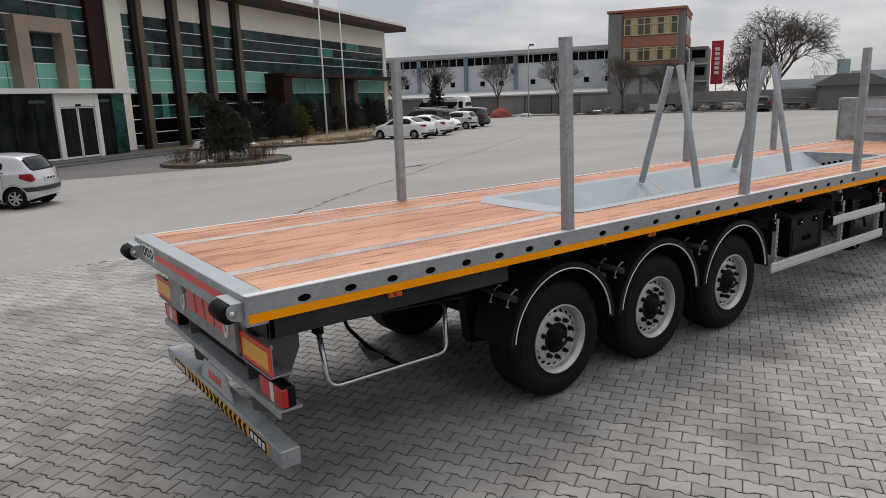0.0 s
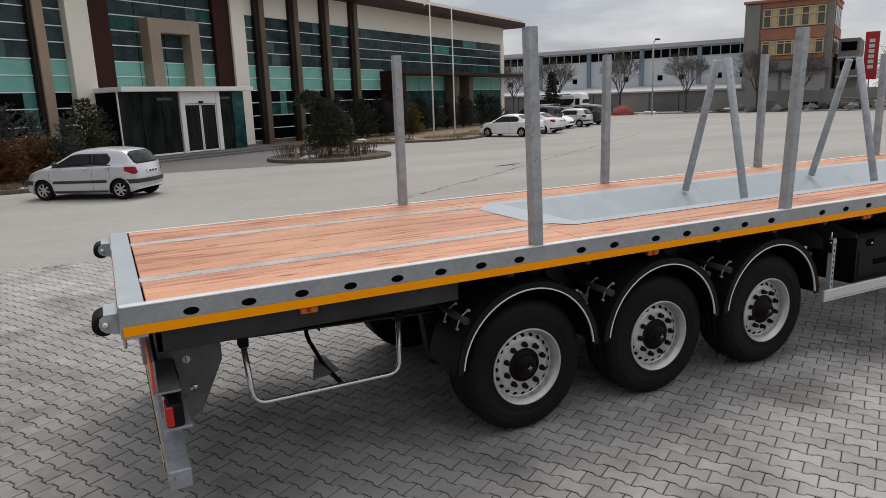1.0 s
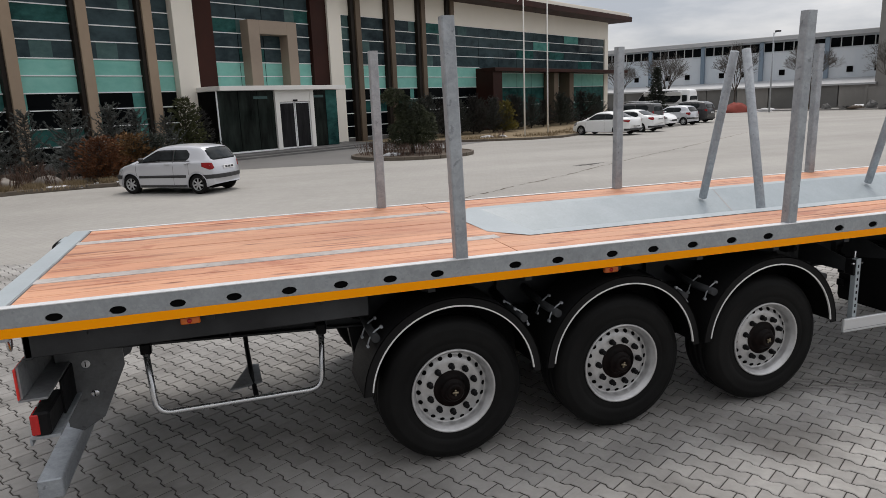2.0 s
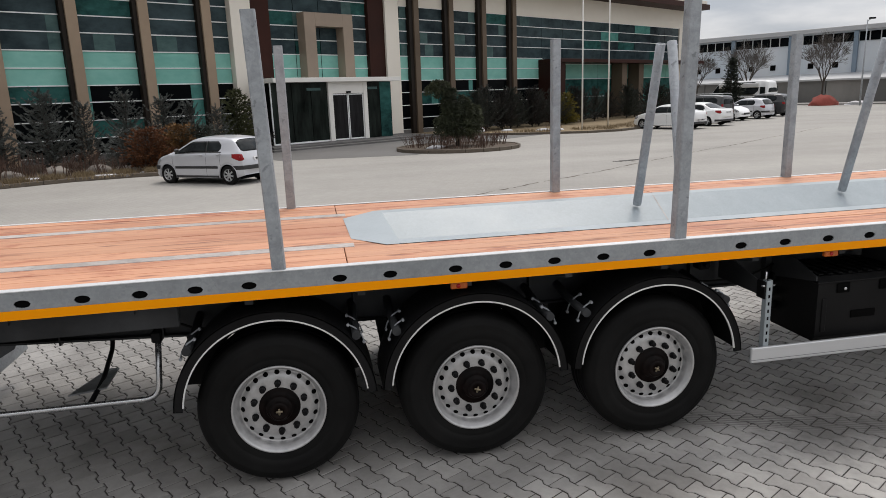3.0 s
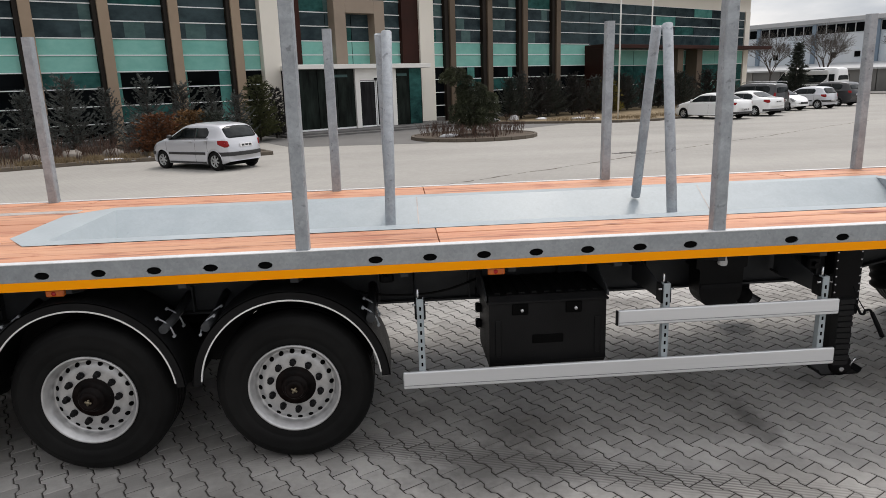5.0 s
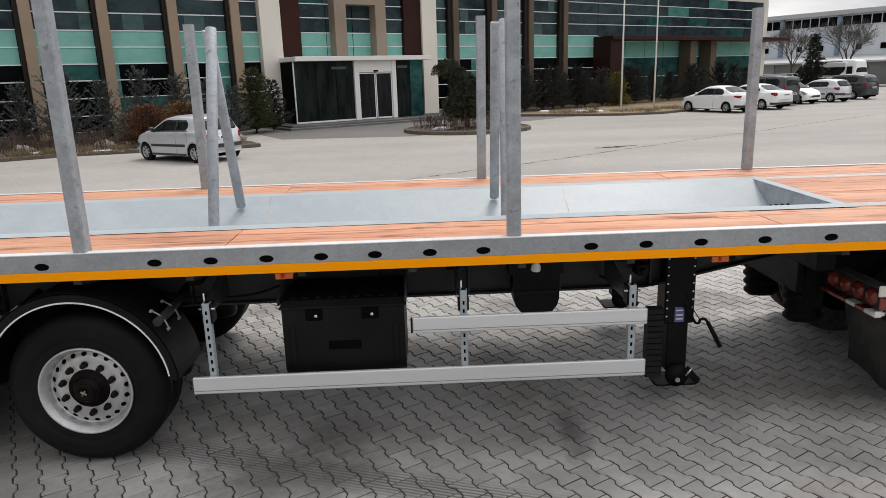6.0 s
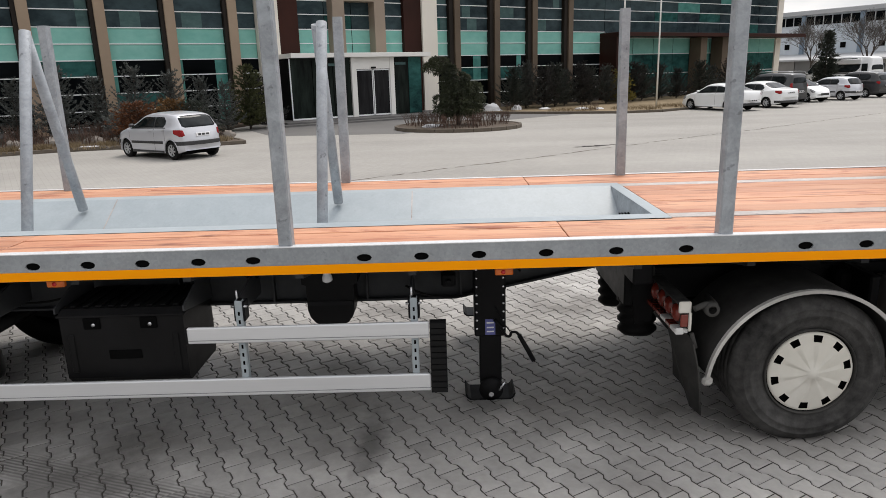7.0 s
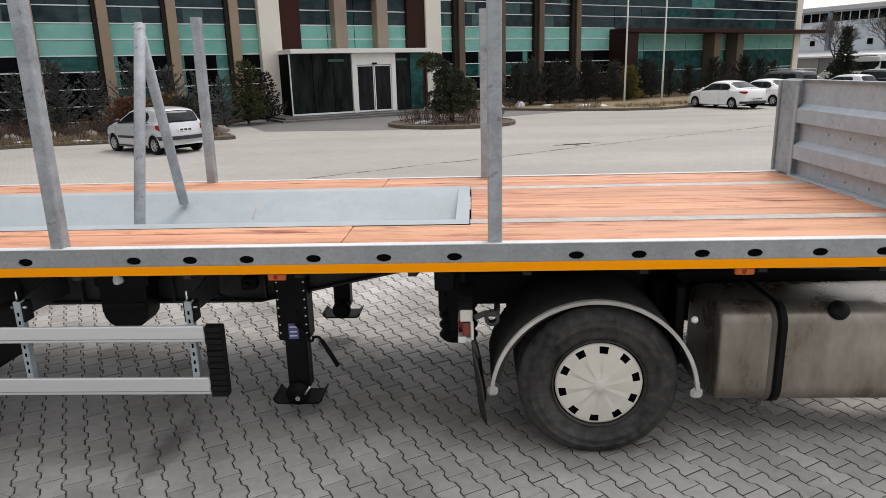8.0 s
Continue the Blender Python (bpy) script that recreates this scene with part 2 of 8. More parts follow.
    m7.inputs["Location"].default_value = (7.3, 2.1, 0.0)
    ll.new(ge.outputs["Position"], m7.inputs[0])
    ll.new(m7.outputs[0], n7.inputs["Vector"])
    n7.inputs["Scale"].default_value, n7.inputs["Detail"].default_value = 1.0, 4.0
    r7.inputs["From Min"].default_value, r7.inputs["From Max"].default_value = 0.46, 0.66
    r7.inputs["To Max"].default_value = 0.32
    ll.new(n7.outputs[0], r7.inputs[0])
    mx7.data_type = "RGBA"
    mx7.inputs[7].default_value = (0.66, 0.37, 0.215, 1)
    ll.new(r7.outputs[0], mx7.inputs[0])
    ll.new(src, mx7.inputs[6])
    ll.new(mx7.outputs[2], mx.inputs[6])
    ll.new(mx2.outputs[2], b.inputs["Base Color"])
    return mat


def glass_surface(name, c1, c2, rough=0.04, spec=0.035, scale=1.3):
    """Tinted glass: a smooth face; reflections and dark depth are painted in as uneven tones."""
    return surface(name, c1, c2, scale=scale, rough=rough, wear=0.04, spec=spec, coarse=0.45, stretch=(1, 1, 1.6), world_space=True)


def zinc(name, c1, c2, metal=0.55, rough=0.48, blotch=0.22):
    """Hot-dip zinc: small crystals and faint runs."""
    mat = surface(name, c1, c2, scale=5.0, rough=rough, metal=metal, bump=0.05, bump_scale=90, coarse=0.55, wear=0.3)
    nt = mat.node_tree
    nn, ll = nt.nodes, nt.links
    b = nn["Principled BSDF"]
    src = b.inputs["Base Color"].links[0].from_socket
    ge, v, mr, mx = nn.new("ShaderNodeNewGeometry"), nn.new("ShaderNodeTexVoronoi"), nn.new("ShaderNodeMapRange"), nn.new("ShaderNodeVectorMath")
    v.inputs["Scale"].default_value = 60.0
    ll.new(ge.outputs["Position"], v.inputs["Vector"])
    sp = nn.new("ShaderNodeSeparateColor")
    ll.new(v.outputs["Color"], sp.inputs[0])
    mr.inputs["To Min"].default_value, mr.inputs["To Max"].default_value = (0.94, 1.06) if blotch > 0.05 else (0.975, 1.025)
    ll.new(sp.outputs[0], mr.inputs[0])
    # runs and blotches left by the bath
    bl, br, ml = nn.new("ShaderNodeTexNoise"), nn.new("ShaderNodeMapRange"), nn.new("ShaderNodeMath")
    bl.inputs["Scale"].default_value, bl.inputs["Detail"].default_value, bl.inputs["Roughness"].default_value, bl.inputs["Distortion"].default_value = 7.0, 6.0, 0.7, 0.6
    ll.new(ge.outputs["Position"], bl.inputs["Vector"])
    br.inputs["From Min"].default_value, br.inputs["From Max"].default_value = 0.33, 0.62
    br.inputs["To Min"].default_value, br.inputs["To Max"].default_value = 1 - blotch, 1 + 0.45 * blotch
    ll.new(bl.outputs[0], br.inputs[0])
    ml.operation = "MULTIPLY"
    ll.new(mr.outputs[0], ml.inputs[0])
    ll.new(br.outputs[0], ml.inputs[1])
    # scattered dark spots
    sn, sr, m5 = nn.new("ShaderNodeTexNoise"), nn.new("ShaderNodeMapRange"), nn.new("ShaderNodeMath")
    sn.inputs["Scale"].default_value, sn.inputs["Detail"].default_value = 22.0, 3.0
    ll.new(ge.outputs["Position"], sn.inputs["Vector"])
    sr.inputs["From Min"].default_value, sr.inputs["From Max"].default_value = 0.64, 0.72
    sr.inputs["To Min"].default_value, sr.inputs["To Max"].default_value = 1.0, 1 - 1.6 * blotch
    ll.new(sn.outputs[0], sr.inputs[0])
    m5.operation = "MULTIPLY"
    ll.new(ml.outputs[0], m5.inputs[0])
    ll.new(sr.outputs[0], m5.inputs[1])
    mx.operation = "SCALE"
    ll.new(src, mx.inputs[0])
    ll.new(m5.outputs[0], mx.inputs["Scale"])
    ll.new(mx.outputs[0], b.inputs["Base Color"])
    return mat


M_WOOD = wood_surface("deck_wood")
M_ZINC = zinc("galvanised_steel", (0.285, 0.31, 0.335), (0.42, 0.445, 0.47), metal=0.35)
M_ZINC_RAIL = zinc("galvanised_rail", (0.275, 0.30, 0.32), (0.375, 0.40, 0.42), blotch=0.11)
M_BRACKET = zinc("dark_grey_bracket_steel", (0.075, 0.078, 0.082), (0.14, 0.145, 0.15), metal=0.2)
M_ZINC_BRIGHT = zinc("bright_galvanised_sheet", (0.312, 0.359, 0.382), (0.392, 0.437, 0.460), metal=0.0, rough=0.42, blotch=0.03)
M_LIP = zinc("sky_glare_rail_lip", (0.58, 0.59, 0.60), (0.70, 0.71, 0.72), metal=0.1, rough=0.4, blotch=0.06)
M_STRIP = zinc("dull_zinc_strip", (0.36, 0.322, 0.30), (0.50, 0.46, 0.435), metal=0.1, rough=0.5)
M_ZINC_DARK = zinc("dull_galvanised_steel", (0.22, 0.23, 0.24), (0.33, 0.34, 0.35))
M_ORANGE = surface("orange_tape", (1.0, 0.33, 0.0), (1.0, 0.36, 0.0), scale=30, rough=0.5, wear=0.1, spec=0.1)
M_RED = surface("red_tape", (0.70, 0.025, 0.018), (0.78, 0.04, 0.025), scale=30, rough=0.35, wear=0.1)
M_BLACK = surface("black_painted_steel", (0.003, 0.003, 0.0034), (0.012, 0.012, 0.013), scale=8, rough=0.5, bump=0.06, wear=0.4, spec=0.11)
M_CHASSIS = surface("dark_chassis_steel", (0.009, 0.0094, 0.0098), (0.068, 0.071, 0.075), scale=3, rough=0.45, metal=0.1, spec=0.14, bump=0.06, wear=0.5)
M_PLASTIC = surface("black_plastic", (0.0035, 0.0035, 0.0038), (0.011, 0.011, 0.0115), scale=7, rough=0.5, bump=0.12, bump_scale=140, wear=0.3, spec=0.13)
M_TYRE = surface("tyre_rubber", (0.0035, 0.0035, 0.0036), (0.012, 0.012, 0.0118), scale=9, rough=0.6, bump=0.12, bump_scale=45, wear=0.3, spec=0.13)
M_TYRE_OLD = surface("worn_dusty_tyre_rubber", (0.010, 0.010, 0.0098), (0.085, 0.083, 0.080), scale=15, rough=0.85, bump=0.6, bump_scale=34, coarse=0.55, wear=0.2, spec=0.2)
M_RIM = surface("silver_rim_paint", (0.40, 0.40, 0.40), (0.60, 0.60, 0.60), scale=14, rough=0.36, metal=0.55, wear=0.4, coarse=0.4)
M_HUBCAP = surface("cream_plastic_wheel_cover", (0.55, 0.53, 0.46), (0.72, 0.70, 0.64), scale=6, rough=0.45, bump=0.04)
M_ALU = surface("anodised_aluminium", (0.58, 0.59, 0.60), (0.68, 0.69, 0.70), scale=4, rough=0.38, metal=0.35, stretch=(0.2, 4, 12), wear=0.2)
M_TANK = surface("dirty_aluminium_tank", (0.095, 0.072, 0.048), (0.44, 0.412, 0.365), scale=4.2, rough=0.30, metal=0.55, bump=0.05, coarse=0.45, stretch=(1, 1, 0.4), wear=0.5)
M_WHITE_TRIM = surface("white_edge_trim", (0.62, 0.62, 0.60), (0.76, 0.76, 0.74), scale=12, rough=0.5)
M_AMBER = surface("amber_lens", (0.52, 0.095, 0.008), (0.70, 0.16, 0.015), scale=60, rough=0.15, wear=0.05)
M_LENS_RED = surface("red_lens", (0.42, 0.010, 0.010), (0.56, 0.018, 0.015), scale=60, rough=0.12, wear=0.05)
M_YELLOW = surface("yellow_reflector", (0.78, 0.36, 0.01), (0.84, 0.42, 0.02), scale=40, rough=0.3, wear=0.1)
M_CHROME = surface("plated_steel", (0.55, 0.56, 0.57), (0.68, 0.69, 0.7), scale=20, rough=0.25, metal=0.9, wear=0.3)
M_HUB = surface("grimy_brown_black_hub", (0.0016, 0.0014, 0.0014), (0.011, 0.0062, 0.0055), scale=26, rough=0.45, spec=0.1, bump=0.1)
M_BRASS = surface("brass_plug", (0.20, 0.165, 0.11), (0.28, 0.24, 0.17), scale=30, rough=0.35, metal=0.8)
M_PURPLE = surface("blue_sticker", (0.09, 0.10, 0.30), (0.12, 0.13, 0.36), scale=30, rough=0.4)
M_WHITE = surface("white_print", (0.70, 0.70, 0.70), (0.78, 0.78, 0.78), scale=30, rough=0.5)
# near-black stands in for the shade inside holes, slots and recesses
M_DARK_SLOT = surface("painted_recess_shade", (0.002, 0.002, 0.002), (0.004, 0.004, 0.004), scale=30, rough=0.9, spec=0.05)
M_CREAM = surface("cream_facade_panel", (0.80, 0.755, 0.665), (0.86, 0.815, 0.725), scale=1.4, rough=0.65, bump=0.06, bump_scale=20)
M_WHITE_WALL = surface("white_painted_metal", (0.76, 0.75, 0.71), (0.84, 0.83, 0.79), scale=2, rough=0.5)
M_TAN = surface("tan_cladding", (0.27, 0.21, 0.16), (0.34, 0.27, 0.205), scale=2, rough=0.5)
M_BROWN = surface("dark_brown_cladding", (0.030, 0.013, 0.010), (0.050, 0.018, 0.013), scale=2, rough=0.5, spec=0.12)
M_PILLAR = surface("bronze_pillar_cladding", (0.32, 0.24, 0.17), (0.40, 0.305, 0.22), scale=2, rough=0.5, spec=0.2)
M_REVEAL = surface("dark_brown_matt", (0.014, 0.011, 0.009), (0.030, 0.023, 0.018), scale=2, rough=0.5, spec=0.15)
M_GLASS_TEAL = glass_surface("teal_glass", (0.05, 0.17, 0.15), (0.13, 0.35, 0.31), scale=1.6)
M_GLASS_LOBBY = surface("greenish_lobby_glass", (0.0008, 0.001, 0.001), (0.030, 0.040, 0.035), scale=2.2, rough=0.04, wear=0.04, spec=0.04, coarse=0.35, stretch=(1, 1, 0.22), world_space=True)
M_GLASS_BLACK = surface("black_entrance_glass", (0.0012, 0.0014, 0.0016), (0.034, 0.034, 0.036), scale=2.6, rough=0.04, wear=0.04, spec=0.04, coarse=0.3, stretch=(1, 1, 0.16), world_space=True)
M_ZINC_BOARD = zinc("blue_grey_galvanised_board", (0.36, 0.405, 0.445), (0.455, 0.50, 0.54), metal=0.1, blotch=0.12)
M_PILLAR_DARK = surface("dark_bronze_pillar_cladding", (0.115, 0.085, 0.06), (0.165, 0.125, 0.09), scale=2, rough=0.5, spec=0.2)
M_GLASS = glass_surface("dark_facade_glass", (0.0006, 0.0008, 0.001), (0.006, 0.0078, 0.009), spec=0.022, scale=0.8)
# upper panes' reflected sky is painted into this paler base colour
M_GLASS_UP = glass_surface("sky_toned_facade_glass", (0.013, 0.021, 0.026), (0.066, 0.100, 0.109), spec=0.05, scale=0.9)
M_BLIND_STRIP = glass_surface("grey_green_blind_and_light_strip", (0.045, 0.085, 0.085), (0.10, 0.165, 0.16), spec=0.05, scale=2.0)
M_GLASS_GREEN = glass_surface("green_tinted_glass", (0.008, 0.028, 0.028), (0.044, 0.15, 0.136), scale=1.6)
M_SPANDREL = glass_surface("teal_spandrel_glass", (0.19, 0.475, 0.41), (0.295, 0.60, 0.525), rough=0.14)
M_MULLION = surface("white_mullion", (0.80, 0.82, 0.82), (0.86, 0.88, 0.88), scale=6, rough=0.4)
M_ASPHALT = surface("asphalt_drive", (0.11, 0.108, 0.104), (0.17, 0.165, 0.16), scale=1.2, rough=0.85, bump=0.2, bump_scale=60, world_space=True)
M_KERB = surface("concrete_kerb", (0.065, 0.052, 0.040), (0.165, 0.138, 0.108), scale=4, rough=0.85, bump=0.2)
M_SOIL = surface("bare_soil", (0.05, 0.036, 0.026), (0.11, 0.082, 0.058), scale=3, rough=0.95, bump=0.8, bump_scale=14)
M_DRYGRASS = surface("dry_grass", (0.16, 0.115, 0.06), (0.26, 0.20, 0.12), scale=3, rough=0.95, bump=0.8, bump_scale=30)
M_SNOW = surface("old_snow", (0.48, 0.48, 0.49), (0.74, 0.75, 0.77), scale=5, rough=0.8, bump=0.5, bump_scale=12)
M_STONE = surface("brownish_boulder", (0.13, 0.11, 0.095), (0.30, 0.275, 0.245), scale=4, rough=0.9, bump=0.6, bump_scale=9)
M_STEP = surface("grey_granite_step", (0.10, 0.098, 0.095), (0.17, 0.165, 0.16), scale=6, rough=0.6, bump=0.1)

# ---- ground ----
FA = radians(33.3)                      # the office front runs at this angle to the trailer
FU, FN = Vector((math.cos(FA), math.sin(FA), 0)), Vector((math.sin(FA), -math.cos(FA), 0))
FP = Vector((3.4, 37.3, 0))
FRONT = Matrix.Translation(FP) @ Matrix.Rotation(FA, 4, "Z")   # x along the front, -y out towards the yard


def yard_surface():
    """Interlocking pavers seen from afar: bond lines fading into a pale worn grey with long tyre stains."""
    mat = surface("yard_paving", (0.285, 0.273, 0.252), (0.355, 0.341, 0.317), scale=0.9, rough=0.85, bump=0.25, bump_scale=50, coarse=0.6, world_space=True)
    nt = mat.node_tree
    nn, ll = nt.nodes, nt.links
    b = nn["Principled BSDF"]
    src = b.inputs["Base Color"].links[0].from_socket
    ge, mp, br, mx = nn.new("ShaderNodeNewGeometry"), nn.new("ShaderNodeMapping"), nn.new("ShaderNodeTexBrick"), nn.new("ShaderNodeMix")
    mp.inputs["Rotation"].default_value = (0, 0, -FA + radians(90))
    ll.new(ge.outputs["Position"], mp.inputs[0])
    ll.new(mp.outputs[0], br.inputs["Vector"])
    br.inputs["Color1"].default_value, br.inputs["Color2"].default_value, br.inputs["Mortar"].default_value = (0.96, 0.96, 0.96, 1), (1.03, 1.03, 1.02, 1), (0.84, 0.84, 0.84, 1)
    br.inputs["Scale"].default_value, br.inputs["Brick Width"].default_value, br.inputs["Row Height"].default_value, br.inputs["Mortar Size"].default_value = 1.0, 0.20, 0.14, 0.005
    mx.data_type, mx.blend_type = "RGBA", "MULTIPLY"
    mx.inputs[0].default_value = 1.0
    ll.new(src, mx.inputs[6])
    ll.new(br.outputs[0], mx.inputs[7])
    m2, n2, r2, m3 = nn.new("ShaderNodeMapping"), nn.new("ShaderNodeTexNoise"), nn.new("ShaderNodeValToRGB"), nn.new("ShaderNodeMix")
    m2.inputs["Rotation"].default_value, m2.inputs["Scale"].default_value = (0, 0, radians(-22)), (0.03, 0.22, 1)
    ll.new(ge.outputs["Position"], m2.inputs[0])
    ll.new(m2.outputs[0], n2.inputs["Vector"])
    n2.inputs["Scale"].default_value, n2.inputs["Detail"].default_value = 1.6, 6.0
    r2.color_ramp.elements[0].position, r2.color_ramp.elements[0].color = 0.38, (0.92, 0.92, 0.92, 1)
    r2.color_ramp.elements[1].position, r2.color_ramp.elements[1].color = 0.60, (1.04, 1.04, 1.04, 1)
    ll.new(n2.outputs[0], r2.inputs[0])
    m3.data_type, m3.blend_type = "RGBA", "MULTIPLY"
    m3.inputs[0].default_value = 1.0
    ll.new(mx.outputs[2], m3.inputs[6])
    ll.new(r2.outputs[0], m3.inputs[7])
    ll.new(m3.outputs[2], b.inputs["Base Color"])
    return mat


M_YARD = yard_surface()
GZ = -0.012                             # the level of the yard
gy = [(-900, GZ), (9.4, GZ), (16.0, GZ), (900, GZ)]
solo("ground", Geo().add([(x, y, z) for y, z in gy for x in (-900, 900)], [(2 * k, 2 * k + 1, 2 * k + 3, 2 * k + 2) for k in range(3)], True), M_YARD, "pale grey paved yard reaching to the horizon", "ground", kind="structure")


def out(x, y):
    """A place in the yard beyond the trailer."""
    return (6 + 1.042 * (x - 6), -4 + 1.042 * (y + 4))


def blob(geo, pts, z0, z1, inset=0.0):
    """A flat raised patch with the given outline."""
    c = sum((Vector((p[0], p[1], 0)) for p in pts), Vector()) / len(pts)
    top = [(p[0] + (c.x - p[0]) * inset, p[1] + (c.y - p[1]) * inset, z1) for p in pts]
    top = [(x, y, z + GZ) for x, y, z in top]
    n = len(pts)
    geo.add([(p[0], p[1], z0 + GZ) for p in pts] + top, [[i, (i + 1) % n, n + (i + 1) % n, n + i] for i in range(n)] + [list(range(n, 2 * n))])
    return geo


def kerb_line(name, pts, w, z1, label, closed=False):
    """Kerb stones end to end along a line."""
    top = thing(name, (pts[0][0], pts[0][1], 0), label, "kerb", kind="structure")
    for a, b in zip(pts, pts[1:] + (pts[:1] if closed else [])):
        a, b = Vector((a[0], a[1], 0)), Vector((b[0], b[1], 0))
        n = max(1, round((b - a).length / 0.9))
        for k in range(n):
            p, q = a.lerp(b, k / n), a.lerp(b, (k + 1) / n)
            ang = math.atan2(q.y - p.y, q.x - p.x)
            ln = (q - p).length
            part("kerb_stone", Geo().box(0.008, -w / 2, -0.02, ln - 0.004, w / 2, z1, 0.015), M_KERB, top, m=Matrix.Translation(p + Vector((0, 0, GZ))) @ Matrix.Rotation(ang, 4, "Z"))
    return top


def on_front(u, n, z=0.0):
    """A place u metres along the office front, n metres out from it."""
    return FP + FU * u + FN * n + Vector((0, 0, z))


# drive before the entrance
g = Geo()
drv = [on_front(-7, 3.4), on_front(-7.5, 8.6), on_front(-3.0, 12.3), on_front(4, 9.6), on_front(12, 9.0), on_front(21, 7.4), on_front(22, 6.0), on_front(10, 3.4)]
blob(g, [(p.x, p.y) for p in drv], -0.01, 0.004)
solo("asphalt_drive", g, M_ASPHALT, "dark grey asphalt drive before the office steps", "drive", kind="structure")

# planting beds
BED_L = [(-30, 8.6), (-12, 16.2), (-6.15, 19.6), (-4.5, 20.55), (-2.8, 21.0), (0.9, 21.35), (1.75, 21.75), (1.2, 22.8), (0.4, 23.6), (-0.6, 26.2), (-1.2, 30.2)]
BED_L = [out(*p) for p in BED_L]
g = Geo()
blob(g, BED_L + [(on_front(-5, 0.1).x, on_front(-5, 0.1).y), (on_front(-60, 0.1).x, on_front(-60, 0.1).y)], -0.02, 0.11)
solo("planting_bed_1", g, M_SOIL, "bare brown planting bed below the office windows", "planting bed", kind="structure")
kerb_line("kerb_1", BED_L, 0.15, 0.14, "weathered concrete kerb round the planting bed")
BED_R = [(on_front(6.5, 2.6).x, on_front(6.5, 2.6).y), (12.9, 35.4), (15.6, 34.0), (18.7, 32.9), (20.9, 33.2), (22.8, 34.7), (24.8, 37.3), (33.5, 43.4), (42.5, 49.5)]
BED_R = BED_R[:1] + [out(*p) for p in BED_R[1:]]
g = Geo()
blob(g, BED_R + [(on_front(52, 0.1).x, on_front(52, 0.1).y), (on_front(6.5, 0.1).x, on_front(6.5, 0.1).y)], -0.02, 0.11)
solo("planting_bed_2", g, M_DRYGRASS, "dry grass bed along the office front", "planting bed", kind="structure")
kerb_line("kerb_2", BED_R, 0.15, 0.14, "weathered concrete kerb round the grass bed")
ISL = [(9.85 + 2.75 * math.cos(a) * math.cos(-0.25) - 2.45 * math.sin(a) * math.sin(-0.25), 26.4 + 2.75 * math.cos(a) * math.sin(-0.25) + 2.45 * math.sin(a) * math.cos(-0.25)) for a in [2 * math.pi * k / 22 for k in range(22)]]
ISL = [out(*p) for p in ISL]
g = Geo()
blob(g, ISL, -0.02, 0.13)
solo("round_island", g, M_SOIL, "round planted island with brown soil in the yard", "planting bed", kind="structure")
kerb_line("kerb_3", ISL, 0.14, 0.16, "dark stone kerb round the island", True)


def lump(geo, x, y, z, rx, ry, rz, seed, rough=0.25, nu=9, nv=5):
    """An uneven half-buried mound."""
    rr = random.Random(seed)
    vs = [(x, y, z + rz)]
    for j in range(1, nv + 1):
        for i in range(nu):
            a, e = 2 * math.pi * i / nu, math.pi / 2 * (1 - j / nv)
            k = 1 + rr.uniform(-rough, rough)
            vs.append((x + rx * k * math.cos(e) * math.cos(a), y + ry * k * math.cos(e) * math.sin(a), z + rz * math.sin(e) * (1 + rr.uniform(-rough, rough)) - (0.03 if j == nv else 0)))
    fs = [[0, 1 + i, 1 + (i + 1) % nu] for i in range(nu)]
    for j in range(nv - 1):
        fs += [[1 + j * nu + i, 1 + (j + 1) * nu + i, 1 + (j + 1) * nu + (i + 1) % nu, 1 + j * nu + (i + 1) % nu] for i in range(nu)]
    geo.add(vs, fs, True)
    return geo


for k, (x, y, rx, ry, rz, z) in enumerate(((-4.02, 22.1, 0.85, 0.22, 0.06, 0.1), (-2.5, 22.5, 0.5, 0.2, 0.08, 0.1), (-6.6, 22.3, 0.4, 0.25, 0.05, 0.1), (8.75, 26.9, 0.36, 0.3, 0.14, 0.12), (9.1, 27.3, 0.25, 0.2, 0.10, 0.12), (12.3, 38.75, 0.62, 0.4, 0.42, 0.1), (13.9, 39.1, 0.35, 0.3, 0.30, 0.1), (15.6, 38.8, 0.42, 0.3, 0.12, 0.1),
                                             (17.6, 37.7, 0.5, 0.3, 0.12, 0.1), (18.6, 37.4, 0.3, 0.2, 0.10, 0.1), (74.0, 47.0, 2.6, 1.4, 0.5, 0), (69.0, 56.0, 2.0, 1.2, 0.4, 0), (60.0, 60.0, 1.6, 1.0, 0.35, 0))):
    solo("snow_patch", lump(Geo(), x, y, z + GZ, rx, ry, rz, k), M_SNOW, "patch of old melting snow on the soil", "snow", "melting snow patches")
for k, (x, y, s) in enumerate(((-5.6, 22.2, 0.55), (-4.3, 22.6, 0.5), (-3.4, 22.5, 0.42), (-7.0, 21.9, 0.45), (-8.3, 21.3, 0.5), (0.2, 24.6, 0.4))):
    x, y = out(x, y)
    solo("boulder", lump(Geo(), x, y, 0.08 + GZ, s, s * 0.7, s * 0.62, 40 + k, 0.24), M_STONE, "brownish rough boulder half sunk in the bed", "boulder", "boulders in the bed")

